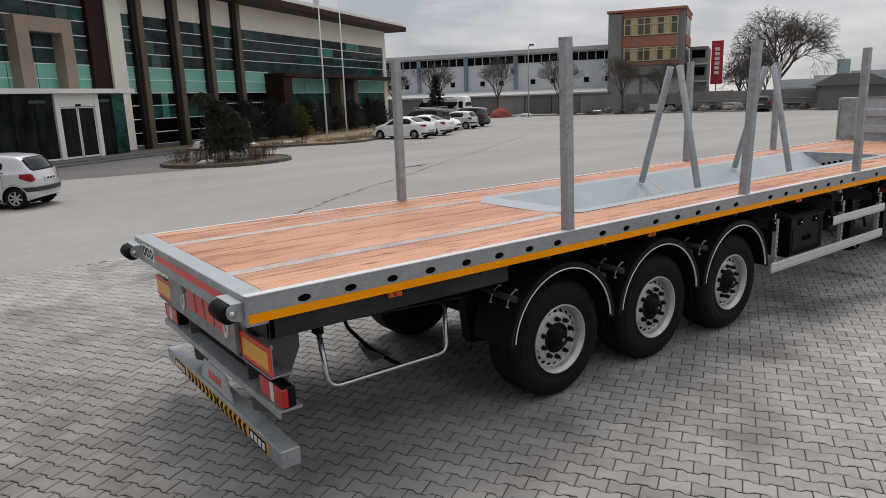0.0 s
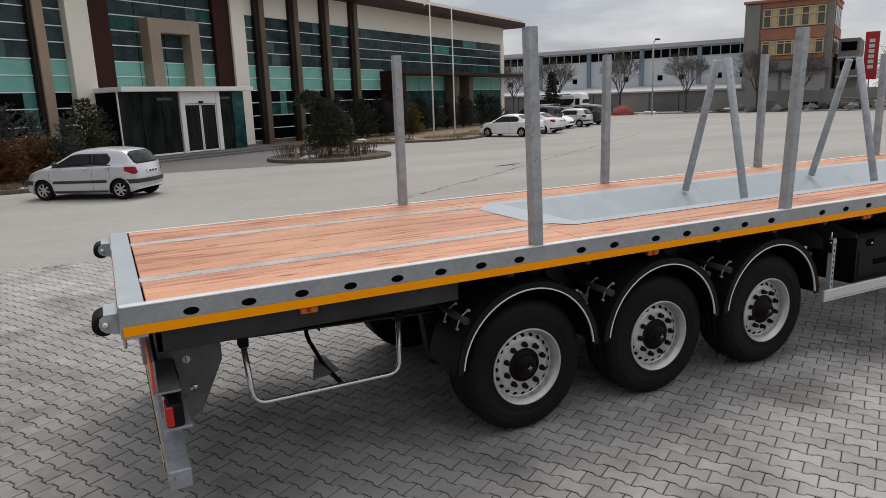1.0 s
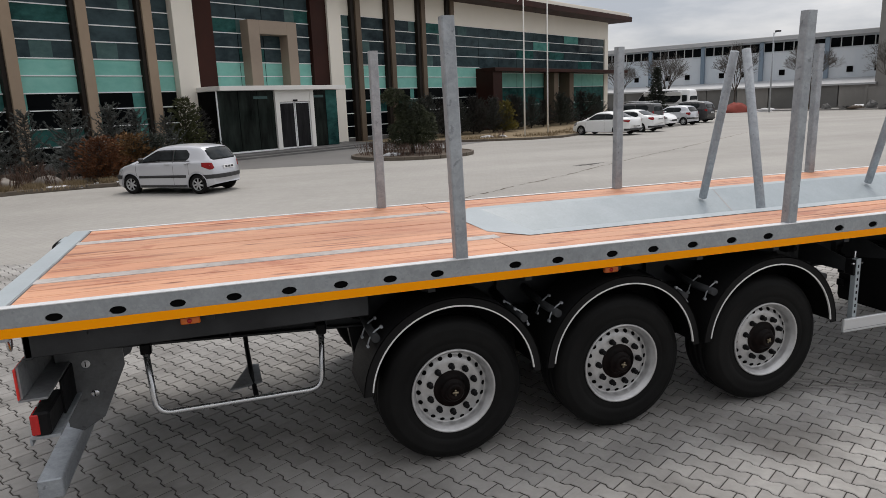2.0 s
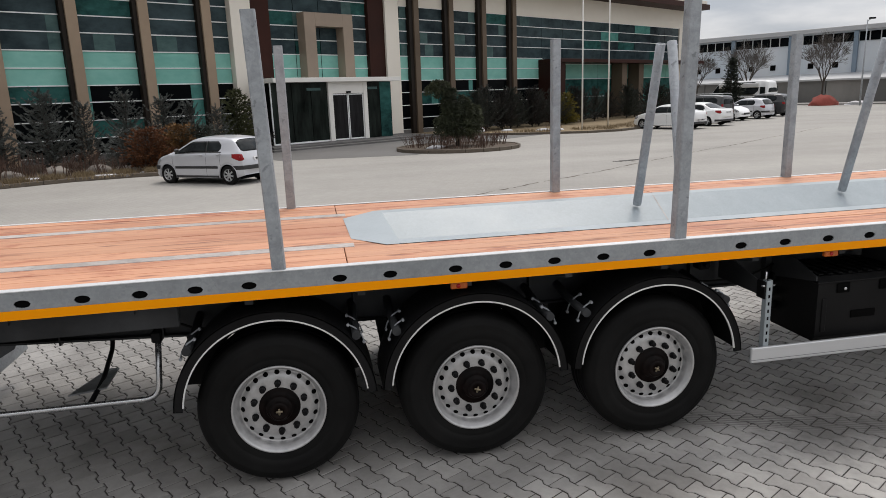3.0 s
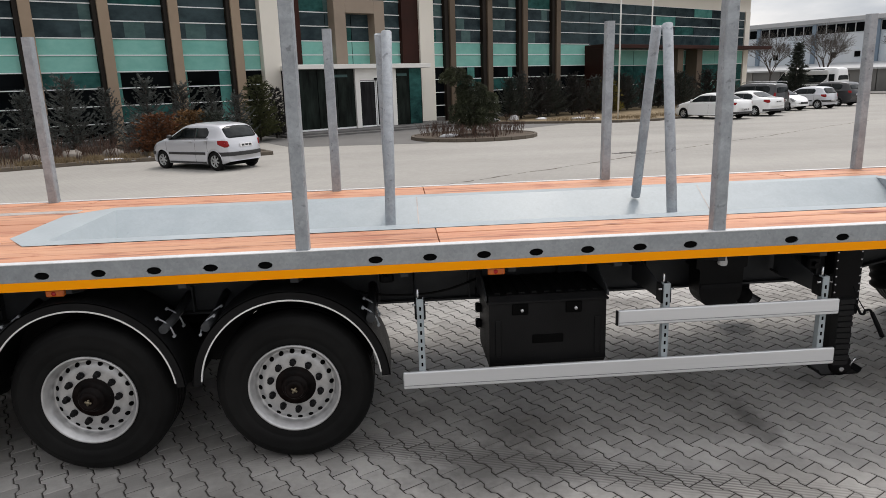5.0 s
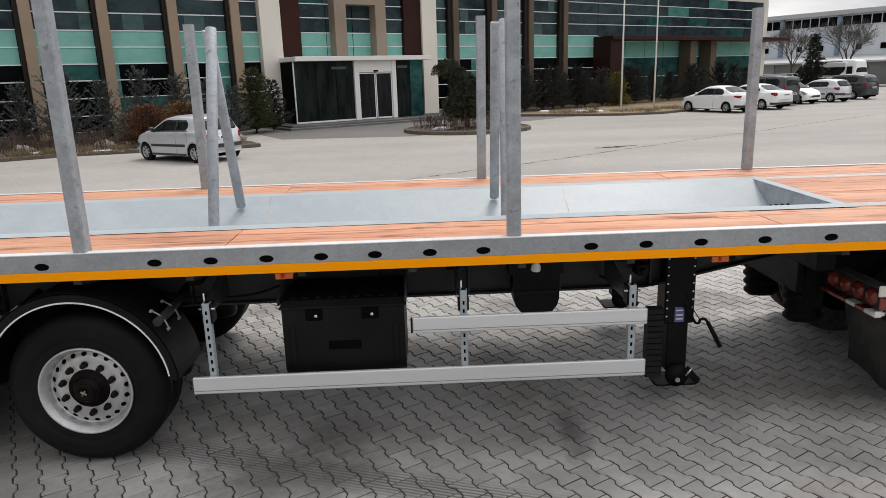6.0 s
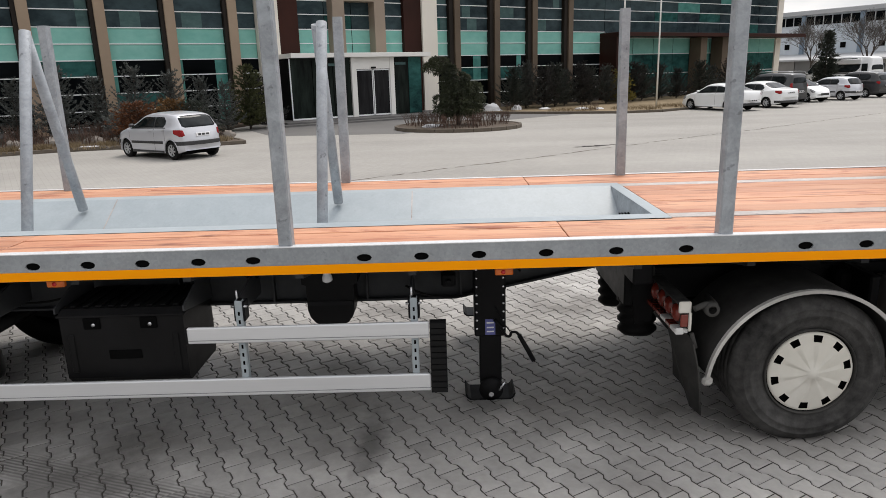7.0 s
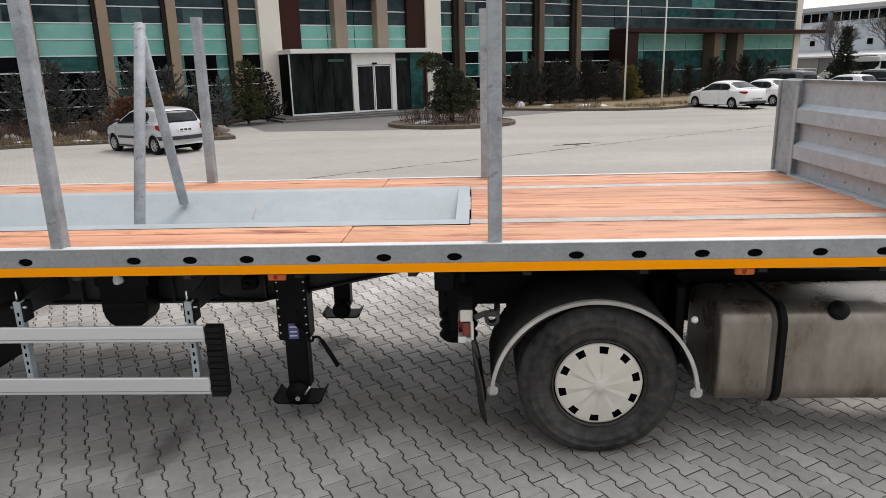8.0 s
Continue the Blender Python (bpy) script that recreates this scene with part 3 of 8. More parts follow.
# broken stones and dark dirt at a spot of the yard
g = Geo()
rw = random.Random(77)
for cx, cy, rx, ry in ((14.1, 18.45, 0.34, 0.16), (14.55, 18.62, 0.30, 0.10), (13.75, 18.32, 0.20, 0.07), (14.95, 18.75, 0.16, 0.06), (14.3, 18.2, 0.12, 0.06)):
    pts = [(cx + rx * rw.uniform(0.55, 1.25) * math.cos(6.283 * k / 14), cy + ry * rw.uniform(0.5, 1.3) * math.sin(6.283 * k / 14)) for k in range(14)]
    blob(g, pts, 0.0, 0.005)
solo("worn_patch", g, M_REVEAL, "dark patch of broken paving stones in the yard", "paving", kind="structure")
# a worn joint that runs across the yard
rc = random.Random(77)
g = Geo()
ca, cb = Vector((3.6, 9.86, 0)), Vector((31.0, 29.6, 0))
cn = 190
cz = lambda y: float(np.interp(y, [p[0] for p in gy], [p[1] for p in gy])) + 0.004
vs, fs = [], []
off = 0.0
for i in range(cn + 1):
    off = off * 0.9 + rc.uniform(-0.04, 0.04)
    p = ca.lerp(cb, i / cn) + Vector((-0.58, 0.81, 0)) * off
    w = rc.uniform(0.008, 0.04)
    for e in (-1, 1):
        q = p + Vector((-0.58, 0.81, 0)) * w * e
        vs.append((q.x, q.y, cz(q.y)))
fs = [[2 * i, 2 * i + 1, 2 * i + 3, 2 * i + 2] for i in range(cn) if (i * 7) % 11 > 1]
solo("worn_joint", Geo().add(vs, fs), M_SOIL, "dark worn joint running across the yard paving", "joint", kind="structure")

# ---- flatbed semi-trailer ----
RX0, RX1, WID, DECK, BEND = 0.29, 13.88, 2.60, 1.455, 13.78
trailer = thing("flatbed_semi_trailer", (7.1, 1.275, 0), "long galvanised flatbed semi-trailer with reddish timber deck and coil well", "trailer")
HOLES = [0.666, 0.992, 1.313, 1.628, 1.951, 2.268, 2.582, 2.895, 3.444, 3.759, 4.180, 4.513, 4.845, 5.186, 5.518, 6.200, 6.541, 6.882, 7.217, 7.549, 7.889, 8.221, 8.896, 9.242, 9.589, 9.995, 10.418, 10.838, 11.556, 11.920, 12.283, 12.585, 12.956, 13.316, 13.646]


def slotted_face(geo, y, back, x0, x1, z0, z1, holes, zc, rx, rz):
    """A sheet facing -y with oval openings that run back into it."""
    cuts = [x0] + [(a + b) / 2 for a, b in zip(holes, holes[1:])] + [x1]
    for xc, xa, xb in zip(holes, cuts, cuts[1:]):
        corner = [math.atan2(z - zc, x - xc) for x in (xa, xb) for z in (z0, z1)]
        angles = sorted([-math.pi + 2 * math.pi * k / 16 + 0.01 for k in range(16)] + corner)
        ring, edge, deep = [], [], []
        for a in angles:
            c, s = math.cos(a), math.sin(a)
            k = 1 / math.hypot(c / rx, s / rz)
            ring.append((xc + k * c, y, zc + k * s))
            deep.append((xc + k * c, y + back, zc + k * s))
            tx = ((xb if c > 0 else xa) - xc) / c if abs(c) > 1e-9 else 1e9
            tz = ((z1 if s > 0 else z0) - zc) / s if abs(s) > 1e-9 else 1e9
            t = min(tx, tz)
            edge.append((xc + t * c, y, zc + t * s))
        n = len(angles)
        faces = [[i, (i + 1) % n, n + (i + 1) % n, n + i] for i in range(n)]
        faces += [[n + i, n + (i + 1) % n, 2 * n + (i + 1) % n, 2 * n + i] for i in range(n)]
        geo.add(edge + ring + deep, faces)


g = Geo()
slotted_face(g, 0.0, 0.010, RX0, RX1, 1.290, 1.455, HOLES, 1.383, 0.046, 0.0235)
g.box(RX0, 0.006, 1.440, RX1, 0.072, 1.455)
g.box(RX0, 0.006, 1.290, RX1, 0.075, 1.298)
rail = part("side_rail", g, M_ZINC_RAIL, trailer, "galvanised side rail with oval lashing holes")
# near-black sheet just behind the holes, in place of the shaded hollow
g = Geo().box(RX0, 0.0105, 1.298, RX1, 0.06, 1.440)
part("hole_shade_sheet", g, M_DARK_SLOT, rail)
# sky glare on the rail top is put into this pale strip
part("rail_lip", Geo().box(RX0 + 0.005, -0.003, 1.4555, RX1, 0.062, 1.463, 0.002), M_LIP, rail, "top edge of the rail with sky glare in its colour")
part("reflective_tape", Geo().box(RX0 + 0.012, -0.004, 1.2915, RX1, -0.0005, 1.347), M_ORANGE, rail, "orange reflective tape")
g = Geo().box(RX0, WID - 0.075, 1.277, RX1, WID, 1.42, 0.004).box(RX0, WID - 0.03, 1.42, RX1, WID, 1.455)
part("side_rail", g, M_ZINC, trailer)
part("rail_lip", Geo().box(RX0, WID - 0.045, 1.4555, RX1, WID + 0.002, 1.462, 0.002), M_LIP, trailer)
# the gap's shade is drawn as a near-black strip, slightly proud
part("gap_shade_strip", Geo().box(RX0 + 0.14, 0.0625, 1.442, BEND, 0.078, 1.4585), M_DARK_SLOT, rail, "dark strip drawn for the gap beside the boards")
rear = part("rear_beam", Geo().box(RX0 - 0.003, 0.004, 1.27, RX0 + 0.137, WID - 0.004, 1.4585, 0.006), M_ZINC, trailer, "galvanised rear cross beam")
part("beam_cover", Geo().box(RX0 - 0.001, 0.01, 1.4586, RX0 + 0.134, WID - 0.01, 1.4625, 0.001), M_ZINC_BRIGHT, rear)
part("red_tape", Geo().box(RX0 - 0.007, 0.37, 1.355, RX0 - 0.0035, 1.93, 1.405), M_RED, rear, "red reflective tape")
plate = part("sign_plate", Geo().box(RX0 - 0.009, 1.97, 1.33, RX0 - 0.0035, 2.32, 1.44, 0.001), M_WHITE, rear, "small white plate with three dark rings")
for yc in (2.04, 2.145, 2.25):
    part("ring_mark", Geo().lathe([(0.026, 0), (0.026, 0.003), (0.042, 0.003), (0.042, 0)], 20, Matrix.Translation((RX0 - 0.0085, yc, 1.385)) @ Matrix.Rotation(radians(90), 4, "Z")), M_BLACK, plate)

# zinc strips between the boards, and the well
WELL0, WELL1, WC = 3.575, 10.93, 1.30
SN0, SN1, SF0, SF1 = 0.575, 0.71, 1.89, 2.025          # the two strips
for y0, y1 in ((SN0, SN1), (SF0, SF1)):
    part("deck_strip", Geo().box(RX0 + 0.14, y0 + 0.004, 1.40, WELL0, y1 - 0.004, 1.4570, 0.002), M_STRIP, trailer, "galvanised strip set between the boards")
    part("deck_strip", Geo().box(WELL1, y0 + 0.004, 1.40, BEND, y1 - 0.004, 1.4570, 0.002), M_STRIP, trailer)
well = Geo()
zt, oy0, oy1, zb, half = 1.4595, 0.69, 1.91, 1.15, 0.10
wy0, wy1 = 0.545, 2.055
ex0, ex1, bx0 = 3.90, 10.832, 4.06
well.add([(WELL0 - 0.01, 0.84, zt), (3.80, wy0, zt), (ex0, oy0, zt), (ex0, oy1, zt), (3.84, wy1, zt), (WELL0 - 0.03, 1.74, zt)], [(0, 1, 2, 3, 4, 5)])
well.add([(3.80, wy0, zt), (WELL1 - 0.004, wy0, zt), (ex1, oy0, zt), (ex0, oy0, zt)], [(0, 1, 2, 3)])
well.add([(3.84, wy1, zt), (ex0, oy1, zt), (ex1, oy1, zt), (WELL1 - 0.004, wy1, zt)], [(0, 1, 2, 3)])
well.add([(WELL1 - 0.004, wy0, zt), (WELL1 - 0.004, wy1, zt), (ex1, oy1, zt), (ex1, oy0, zt)], [(0, 1, 2, 3)])
well.add([(ex0, oy0, zt), (ex1, oy0, zt), (ex1, WC - half, zb), (bx0, WC - half, zb)], [(0, 1, 2, 3)])
well.add([(ex0, oy1, zt), (bx0, WC + half, zb), (ex1, WC + half, zb), (ex1, oy1, zt)], [(0, 1, 2, 3)])
well.add([(bx0, WC - half, zb), (ex1, WC - half, zb), (ex1, WC + half, zb), (bx0, WC + half, zb)], [(0, 1, 2, 3)])
well.add([(ex0, oy0, zt), (bx0, WC - half, zb), (bx0, WC + half, zb), (ex0, oy1, zt)], [(0, 1, 2, 3)])
coil = part("coil_well", well, M_ZINC_BRIGHT, trailer, "bright galvanised V-shaped coil well")
part("well_end", Geo().add([(ex1, oy0, zt - 0.002), (ex1, oy1, zt - 0.002), (ex1, WC + half, zb), (ex1, WC - half, zb), (ex1 + 0.01, oy0, zt - 0.002), (ex1 + 0.01, oy1, zt - 0.002), (ex1 + 0.01, WC + half, zb), (ex1 + 0.01, WC - half, zb)], [(0, 1, 2, 3), (4, 5, 6, 7), (0, 1, 5, 4)]), M_ZINC, coil, "end wall of the well with slots")
for k in range(7):
    z0 = 1.30 - 0.02 * abs(k - 3)
    part("end_slot", Geo().box(ex1 - 0.006, WC - 0.315 + 0.09 * k, z0 - 0.06, ex1 - 0.001, WC - 0.265 + 0.09 * k, z0 + 0.05, 0.002), M_DARK_SLOT, coil)
for xx in (6.52, 9.10):
    part("sheet_seam", Geo().add([(xx, oy1, zt + 0.002), (xx + 0.010, oy1, zt + 0.002), (xx + 0.010, WC + half, zb + 0.002), (xx, WC + half, zb + 0.002)], [(0, 1, 2, 3)]), M_STRIP, coil)

# boards
CUTS = [RX0 + 0.145, 3.50, 6.61, 10.147, BEND]
rb = random.Random(5)


def boards(y0, y1, count, xs):
    w = (y1 - y0) / count
    for k in range(count):
        for a, b in zip(xs, xs[1:]):
            dz = rb.uniform(-0.002, 0.002)
            gb = Geo().box(a + 0.003, y0 + k * w + 0.0022, 1.425, b - 0.003, y0 + (k + 1) * w - 0.0022, DECK + dz, 0.003)
            part("board", gb, M_WOOD, trailer)


boards(0.076, 0.545, 3, CUTS)
boards(2.055, WID - 0.034, 3, CUTS)
boards(0.545, SN0, 1, [RX0 + 0.145, 3.50])
boards(SF1, 2.055, 1, [RX0 + 0.145, 3.50])
boards(0.545, SN0, 1, [WELL1, BEND])
boards(SF1, 2.055, 1, [WELL1, BEND])
boards(0.545, SN1, 1, [3.50, 3.88])
boards(SF0, 2.055, 1, [3.50, 3.88])
boards(SN1, SF0, 5, [RX0 + 0.145, 3.86])
boards(SN1, SF0, 5, [WELL1 + 0.005, BEND])
part("deck_bed", Geo().box(RX0 + 0.13, 0.06, 1.405, 3.55, WID - 0.06, 1.422), M_DARK_SLOT, trailer)
part("deck_bed", Geo().box(WELL1 + 0.005, 0.06, 1.405, 13.82, WID - 0.06, 1.422), M_DARK_SLOT, trailer)
part("deck_bed", Geo().box(3.5, 0.06, 1.405, WELL1 + 0.02, 0.60, 1.422), M_DARK_SLOT, trailer)
part("deck_bed", Geo().box(3.5, 2.0, 1.405, WELL1 + 0.02, WID - 0.06, 1.422), M_DARK_SLOT, trailer)

# chassis beams: deep between the wheels and the legs, thin over the tractor
for yb in (0.60, 1.88):
    outline = [(0.50, 1.27), (13.7, 1.27), (13.7, 1.15), (10.55, 1.13), (9.45, 0.905), (2.6, 0.89), (0.9, 0.965), (0.50, 0.99)]
    g = Geo().prism(outline, yb + 0.055, yb + 0.069)
    lower = [(13.7, 1.15), (10.55, 1.13), (9.45, 0.905), (2.6, 0.89), (0.9, 0.965), (0.50, 0.99)]
    for (xa, za), (xb, zb2) in zip(lower, lower[1:]):
        g.add([(xa, yb, za), (xb, yb, zb2), (xb, yb + 0.13, zb2), (xa, yb + 0.13, za), (xa, yb, za + 0.014), (xb, yb, zb2 + 0.014), (xb, yb + 0.13, zb2 + 0.014), (xa, yb + 0.13, za + 0.014)],
              [(0, 1, 2, 3), (4, 5, 6, 7), (0, 1, 5, 4), (3, 2, 6, 7), (1, 2, 6, 5), (0, 3, 7, 4)])
    beam = part("chassis_beam", g, M_CHASSIS, trailer, "dark steel chassis beam")
    for k in range(14):
        xs = 0.9 + k * 0.66
        part("web_stiffener", Geo().box(xs, yb + 0.003, 0.99 if xs < 1.2 else 0.915, xs + 0.012, yb + 0.054, 1.268), M_CHASSIS, beam)
for k in range(19):
    xs = 0.75 + k * 0.70
    if abs(xs - 7.3) > 0.2:
        part("outrigger", Geo().prism([(0.08, 1.285), (0.66, 1.285), (0.66, 1.12), (0.08, 1.24)], xs, xs + 0.05, "x"), M_CHASSIS, trailer)
        part("outrigger", Geo().prism([(1.90, 1.285), (2.47, 1.285), (2.47, 1.24), (1.90, 1.12)], xs, xs + 0.05, "x"), M_CHASSIS, trailer)
        if not 3.4 < xs < 11.1:
            part("cross_bearer", Geo().box(xs, 0.66, 1.16, xs + 0.05, 1.90, 1.285), M_CHASSIS, trailer)
part("rear_channel", Geo().box(0.46, 0.10, 1.12, 0.50, 2.45, 1.272, 0.004), M_CHASSIS, trailer)
part("rear_side_channel", Geo().box(0.46, 0.10, 1.13, 2.45, 0.14, 1.275, 0.006), M_CHASSIS, trailer, "dark steel channel below the rail")

# marker lamps
for xm in (1.365, 4.21, 6.967, 9.745, 12.56):
    lamp = part("marker_lamp", Geo().box(xm - 0.056, 0.052, 1.232, xm + 0.056, 0.085, 1.276, 0.006), M_AMBER, trailer, "amber side marker lamp")
    part("lamp_reflector", Geo().lathe([(0.0, 0.0), (0.014, 0.0), (0.014, 0.004)], 14, Matrix.Translation((xm - 0.005, 0.049, 1.254))), M_LENS_RED, lamp)


# ---- wheels ----
def wheel_meshes():
    tyre = Geo().lathe([(0.285, 0.030), (0.300, 0.012), (0.315, 0.010), (0.345, 0.000), (0.352, 0.003), (0.358, -0.002), (0.400, -0.004), (0.440, 0.002), (0.452, 0.000), (0.458, 0.006), (0.480, 0.014),
                        (0.502, 0.034), (0.517, 0.062), (0.520, 0.080), (0.520, 0.120), (0.508, 0.122), (0.508, 0.132), (0.520, 0.134), (0.520, 0.186), (0.508, 0.188), (0.508, 0.198), (0.520, 0.200),
                        (0.520, 0.252), (0.508, 0.254), (0.508, 0.264), (0.520, 0.266), (0.520, 0.310), (0.512, 0.340), (0.480, 0.372), (0.400, 0.388), (0.300, 0.372), (0.285, 0.35)], 72)
    rim = Geo().lathe([(0.292, 0.03), (0.303, 0.010), (0.303, 0.000), (0.297, -0.005), (0.288, 0.000), (0.283, 0.016), (0.271, 0.026), (0.264, 0.050), (0.261, 0.078), (0.252, 0.086), (0.240, 0.078), (0.224, 0.066), (0.206, 0.058), (0.190, 0.056), (0.130, 0.056), (0.10, 0.056)], 64)
    vent = Geo().lathe([(0.0, -0.002), (0.0165, -0.002), (0.0175, 0.006)], 12)
    nut = Geo().lathe([(0.0, 0.012), (0.012, 0.012), (0.018, 0.018), (0.018, 0.042), (0.023, 0.045), (0.023, 0.056)], 8, None, False)
    hub = Geo().lathe([(0.134, 0.057), (0.132, 0.050), (0.110, 0.056), (0.106, 0.052), (0.090, 0.050), (0.086, 0.022), (0.078, 0.014), (0.064, 0.012), (0.061, -0.020), (0.054, -0.028), (0.034, -0.029), (0.030, -0.022), (0.0, -0.022)], 32)
    plug = Geo().box(-0.006, -0.034, -0.022, 0.006, -0.020, 0.022, 0.003).box(-0.022, -0.033, -0.006, 0.022, -0.021, 0.006, 0.003)
    plug.lathe([(0.0, -0.038), (0.010, -0.038), (0.011, -0.020)], 12)
    return tyre.mesh("tyre", M_TYRE), rim.mesh("rim", M_RIM), hub.mesh("hub", M_HUB), plug.mesh("hub_plug", M_BRASS), vent.mesh("vent_hole", M_DARK_SLOT), nut.mesh("wheel_nut", M_BLACK)


WM = wheel_meshes()
WX = (3.0, 4.31, 5.62)
for far in (False, True):
    for i, xw in enumerate(WX):
        m = pose(xw, 2.54 if far else 0.06, 0.522, 0, 17 * i, 180 if far else 0)
        wheel = link("wheel", None, trailer, m, "black tyre on a silver ten-stud steel rim")
        for nm, me in zip(("tyre", "rim", "hub", "hub_plug"), WM):
            link(nm, me, wheel, m)
        for k in range(20):
            link("vent_hole", WM[4], wheel, m @ Matrix.Rotation(-2 * math.pi * k / 20, 4, "Y") @ Matrix.Translation((0.236, 0.0735, 0)) @ Matrix.Rotation(radians(37), 4, "Z"))
        for k in range(10):
            link("wheel_nut", WM[5], wheel, m @ Matrix.Rotation(-2 * math.pi * (k + 0.5) / 10, 4, "Y") @ Matrix.Translation((0.167, 0.0, 0)))
        cz, s0 = 0.572, (2.15, 2.595) if far else (0.005, 0.455)
        ya, yb = s0
        yo = yb if far else ya
        g = Geo().arc_band(xw, cz, 0.628, 0.636, ya, yb, 3, 177, 40)
        d = -1 if far else 1
        guard = part("mudguard", g, M_PLASTIC, trailer, "black plastic mudguard with white edge")
        part("guard_lip", Geo().arc_band(xw, cz, 0.580, 0.635, yo, yo + 0.012 * d, 3, 177, 40), M_PLASTIC, guard)
        yi = ya if far else yb
        # plate added so that the gap above the tyre stays dark
        part("guard_gap_plate", Geo().arc_band(xw, cz, 0.47, 0.627, yi - 0.005, yi + 0.005, 3, 177, 40), M_PLASTIC, guard)
        part("edge_trim", Geo().arc_band(xw, cz, 0.572, 0.581, yo - 0.005 * d, yo + 0.008 * d, 6, 174, 40), M_WHITE_TRIM, guard)
        if not far:
            for ang in (38, 142):
                a = radians(ang)
                px, pz = xw + 0.665 * math.cos(a), cz + 0.665 * math.sin(a)
                stay = part("mudguard_stay", Geo().tube([(px, 0.66, pz + 0.05), (px, 0.30, pz), (px, 0.05, pz)], 0.029, 12), M_CHASSIS, guard)
                tx, tz = -math.sin(a), math.cos(a)
                for yk in (0.10, 0.30):
                    g = Geo().tube([(px + tx * 0.085, yk, pz + tz * 0.085), (px + tx * 0.03 + 0.02 * math.cos(a), yk, pz + tz * 0.03 + 0.02 * math.sin(a)), (px - tx * 0.03 + 0.02 * math.cos(a), yk, pz - tz * 0.03 + 0.02 * math.sin(a)), (px - tx * 0.085, yk, pz - tz * 0.085)], 0.0058, 6)
                    g.tube([(px + tx * 0.078, yk - 0.012, pz + tz * 0.078), (px + tx * 0.078, yk + 0.012, pz + tz * 0.078)], 0.0105, 6)
                    g.tube([(px - tx * 0.078, yk - 0.012, pz - tz * 0.078), (px - tx * 0.078, yk + 0.012, pz - tz * 0.078)], 0.0105, 6)
                    part("clamp", g, M_ZINC, guard, "plated clamp bolt")
for xw in WX:
    part("axle", Geo().tube([(xw, 0.44, 0.522), (xw, 2.11, 0.522)], 0.072, 14), M_BLACK, trailer)
    for yb in (0.64, 1.91):
        part("spring_hanger", Geo().prism([(xw - 0.62, 0.90), (xw - 0.40, 0.90), (xw - 0.44, 0.50), (xw - 0.56, 0.50)], yb - 0.05, yb + 0.05), M_BLACK, trailer)
        part("trailing_arm", Geo().prism([(xw - 0.55, 0.56), (xw + 0.42, 0.44), (xw + 0.42, 0.38), (xw - 0.55, 0.48)], yb - 0.045, yb + 0.045), M_BLACK, trailer)
        air = part("air_spring", Geo().lathe([(0.0, -0.24), (0.12, -0.24), (0.135, -0.20), (0.13, -0.06), (0.105, -0.02), (0.105, 0.16), (0.0, 0.16)], 24, Matrix.Translation((xw + 0.36, yb, 0.62)) @ Matrix.Rotation(radians(90), 4, "X")), M_PLASTIC, trailer)
        part("air_spring_foot", Geo().lathe([(0.0, 0.0), (0.10, 0.0), (0.10, 0.035), (0.0, 0.035)], 20, Matrix.Translation((xw + 0.36, yb, 0.41)) @ Matrix.Rotation(radians(-90), 4, "X")), M_CHROME, air)
    part("brake_chamber", Geo().lathe([(0.0, -0.14), (0.075, -0.14), (0.085, -0.05), (0.092, -0.05), (0.092, -0.02), (0.08, -0.01), (0.06, 0.08), (0.0, 0.08)], 20, Matrix.Translation((xw - 0.16, 0.58, 0.66)) @ Matrix.Rotation(radians(90), 4, "Z")), M_BLACK, trailer)

# tubular carrier behind the rear wheels
def rounded(path, r, n=5):
    """A path with its corners rounded."""
    pts = [Vector(p) for p in path]
    out = [pts[0]]
    for a, b, c in zip(pts, pts[1:], pts[2:]):
        u, v = (a - b).normalized(), (c - b).normalized()
        for k in range(n + 1):
            t = k / n
            p0, p2 = b + u * r, b + v * r
            out.append((1 - t) ** 2 * p0 + 2 * t * (1 - t) * b + t * t * p2)
    return out + [pts[-1]]


carrier = part("spare_wheel_carrier", Geo().tube(rounded([(1.02, 0.60, 0.97), (1.05, 0.54, 0.49), (2.16, 0.56, 0.485), (2.19, 0.62, 0.95)], 0.10), 0.021, 10), M_CHROME, trailer, "bent steel tube hoop")
part("carrier_arm", Geo().tube(rounded([(1.66, 1.40, 0.95), (1.66, 1.38, 0.62), (1.68, 0.98, 0.50), (1.70, 0.58, 0.485)], 0.08), 0.018, 8), M_BLACK, carrier)
part("carrier_plate", Geo().prism([(1.52, 0.72), (1.75, 0.80), (1.74, 1.18), (1.66, 1.18)], 0.497, 0.509, "z"), M_ZINC_DARK, carrier)
part("carrier_lug", Geo().box(0.99, 0.57, 0.90, 1.06, 0.65, 0.98, 0.01), M_BLACK, carrier)
part("carrier_lug", Geo().box(2.15, 0.57, 0.88, 2.22, 0.66, 0.96, 0.01), M_BLACK, carrier)

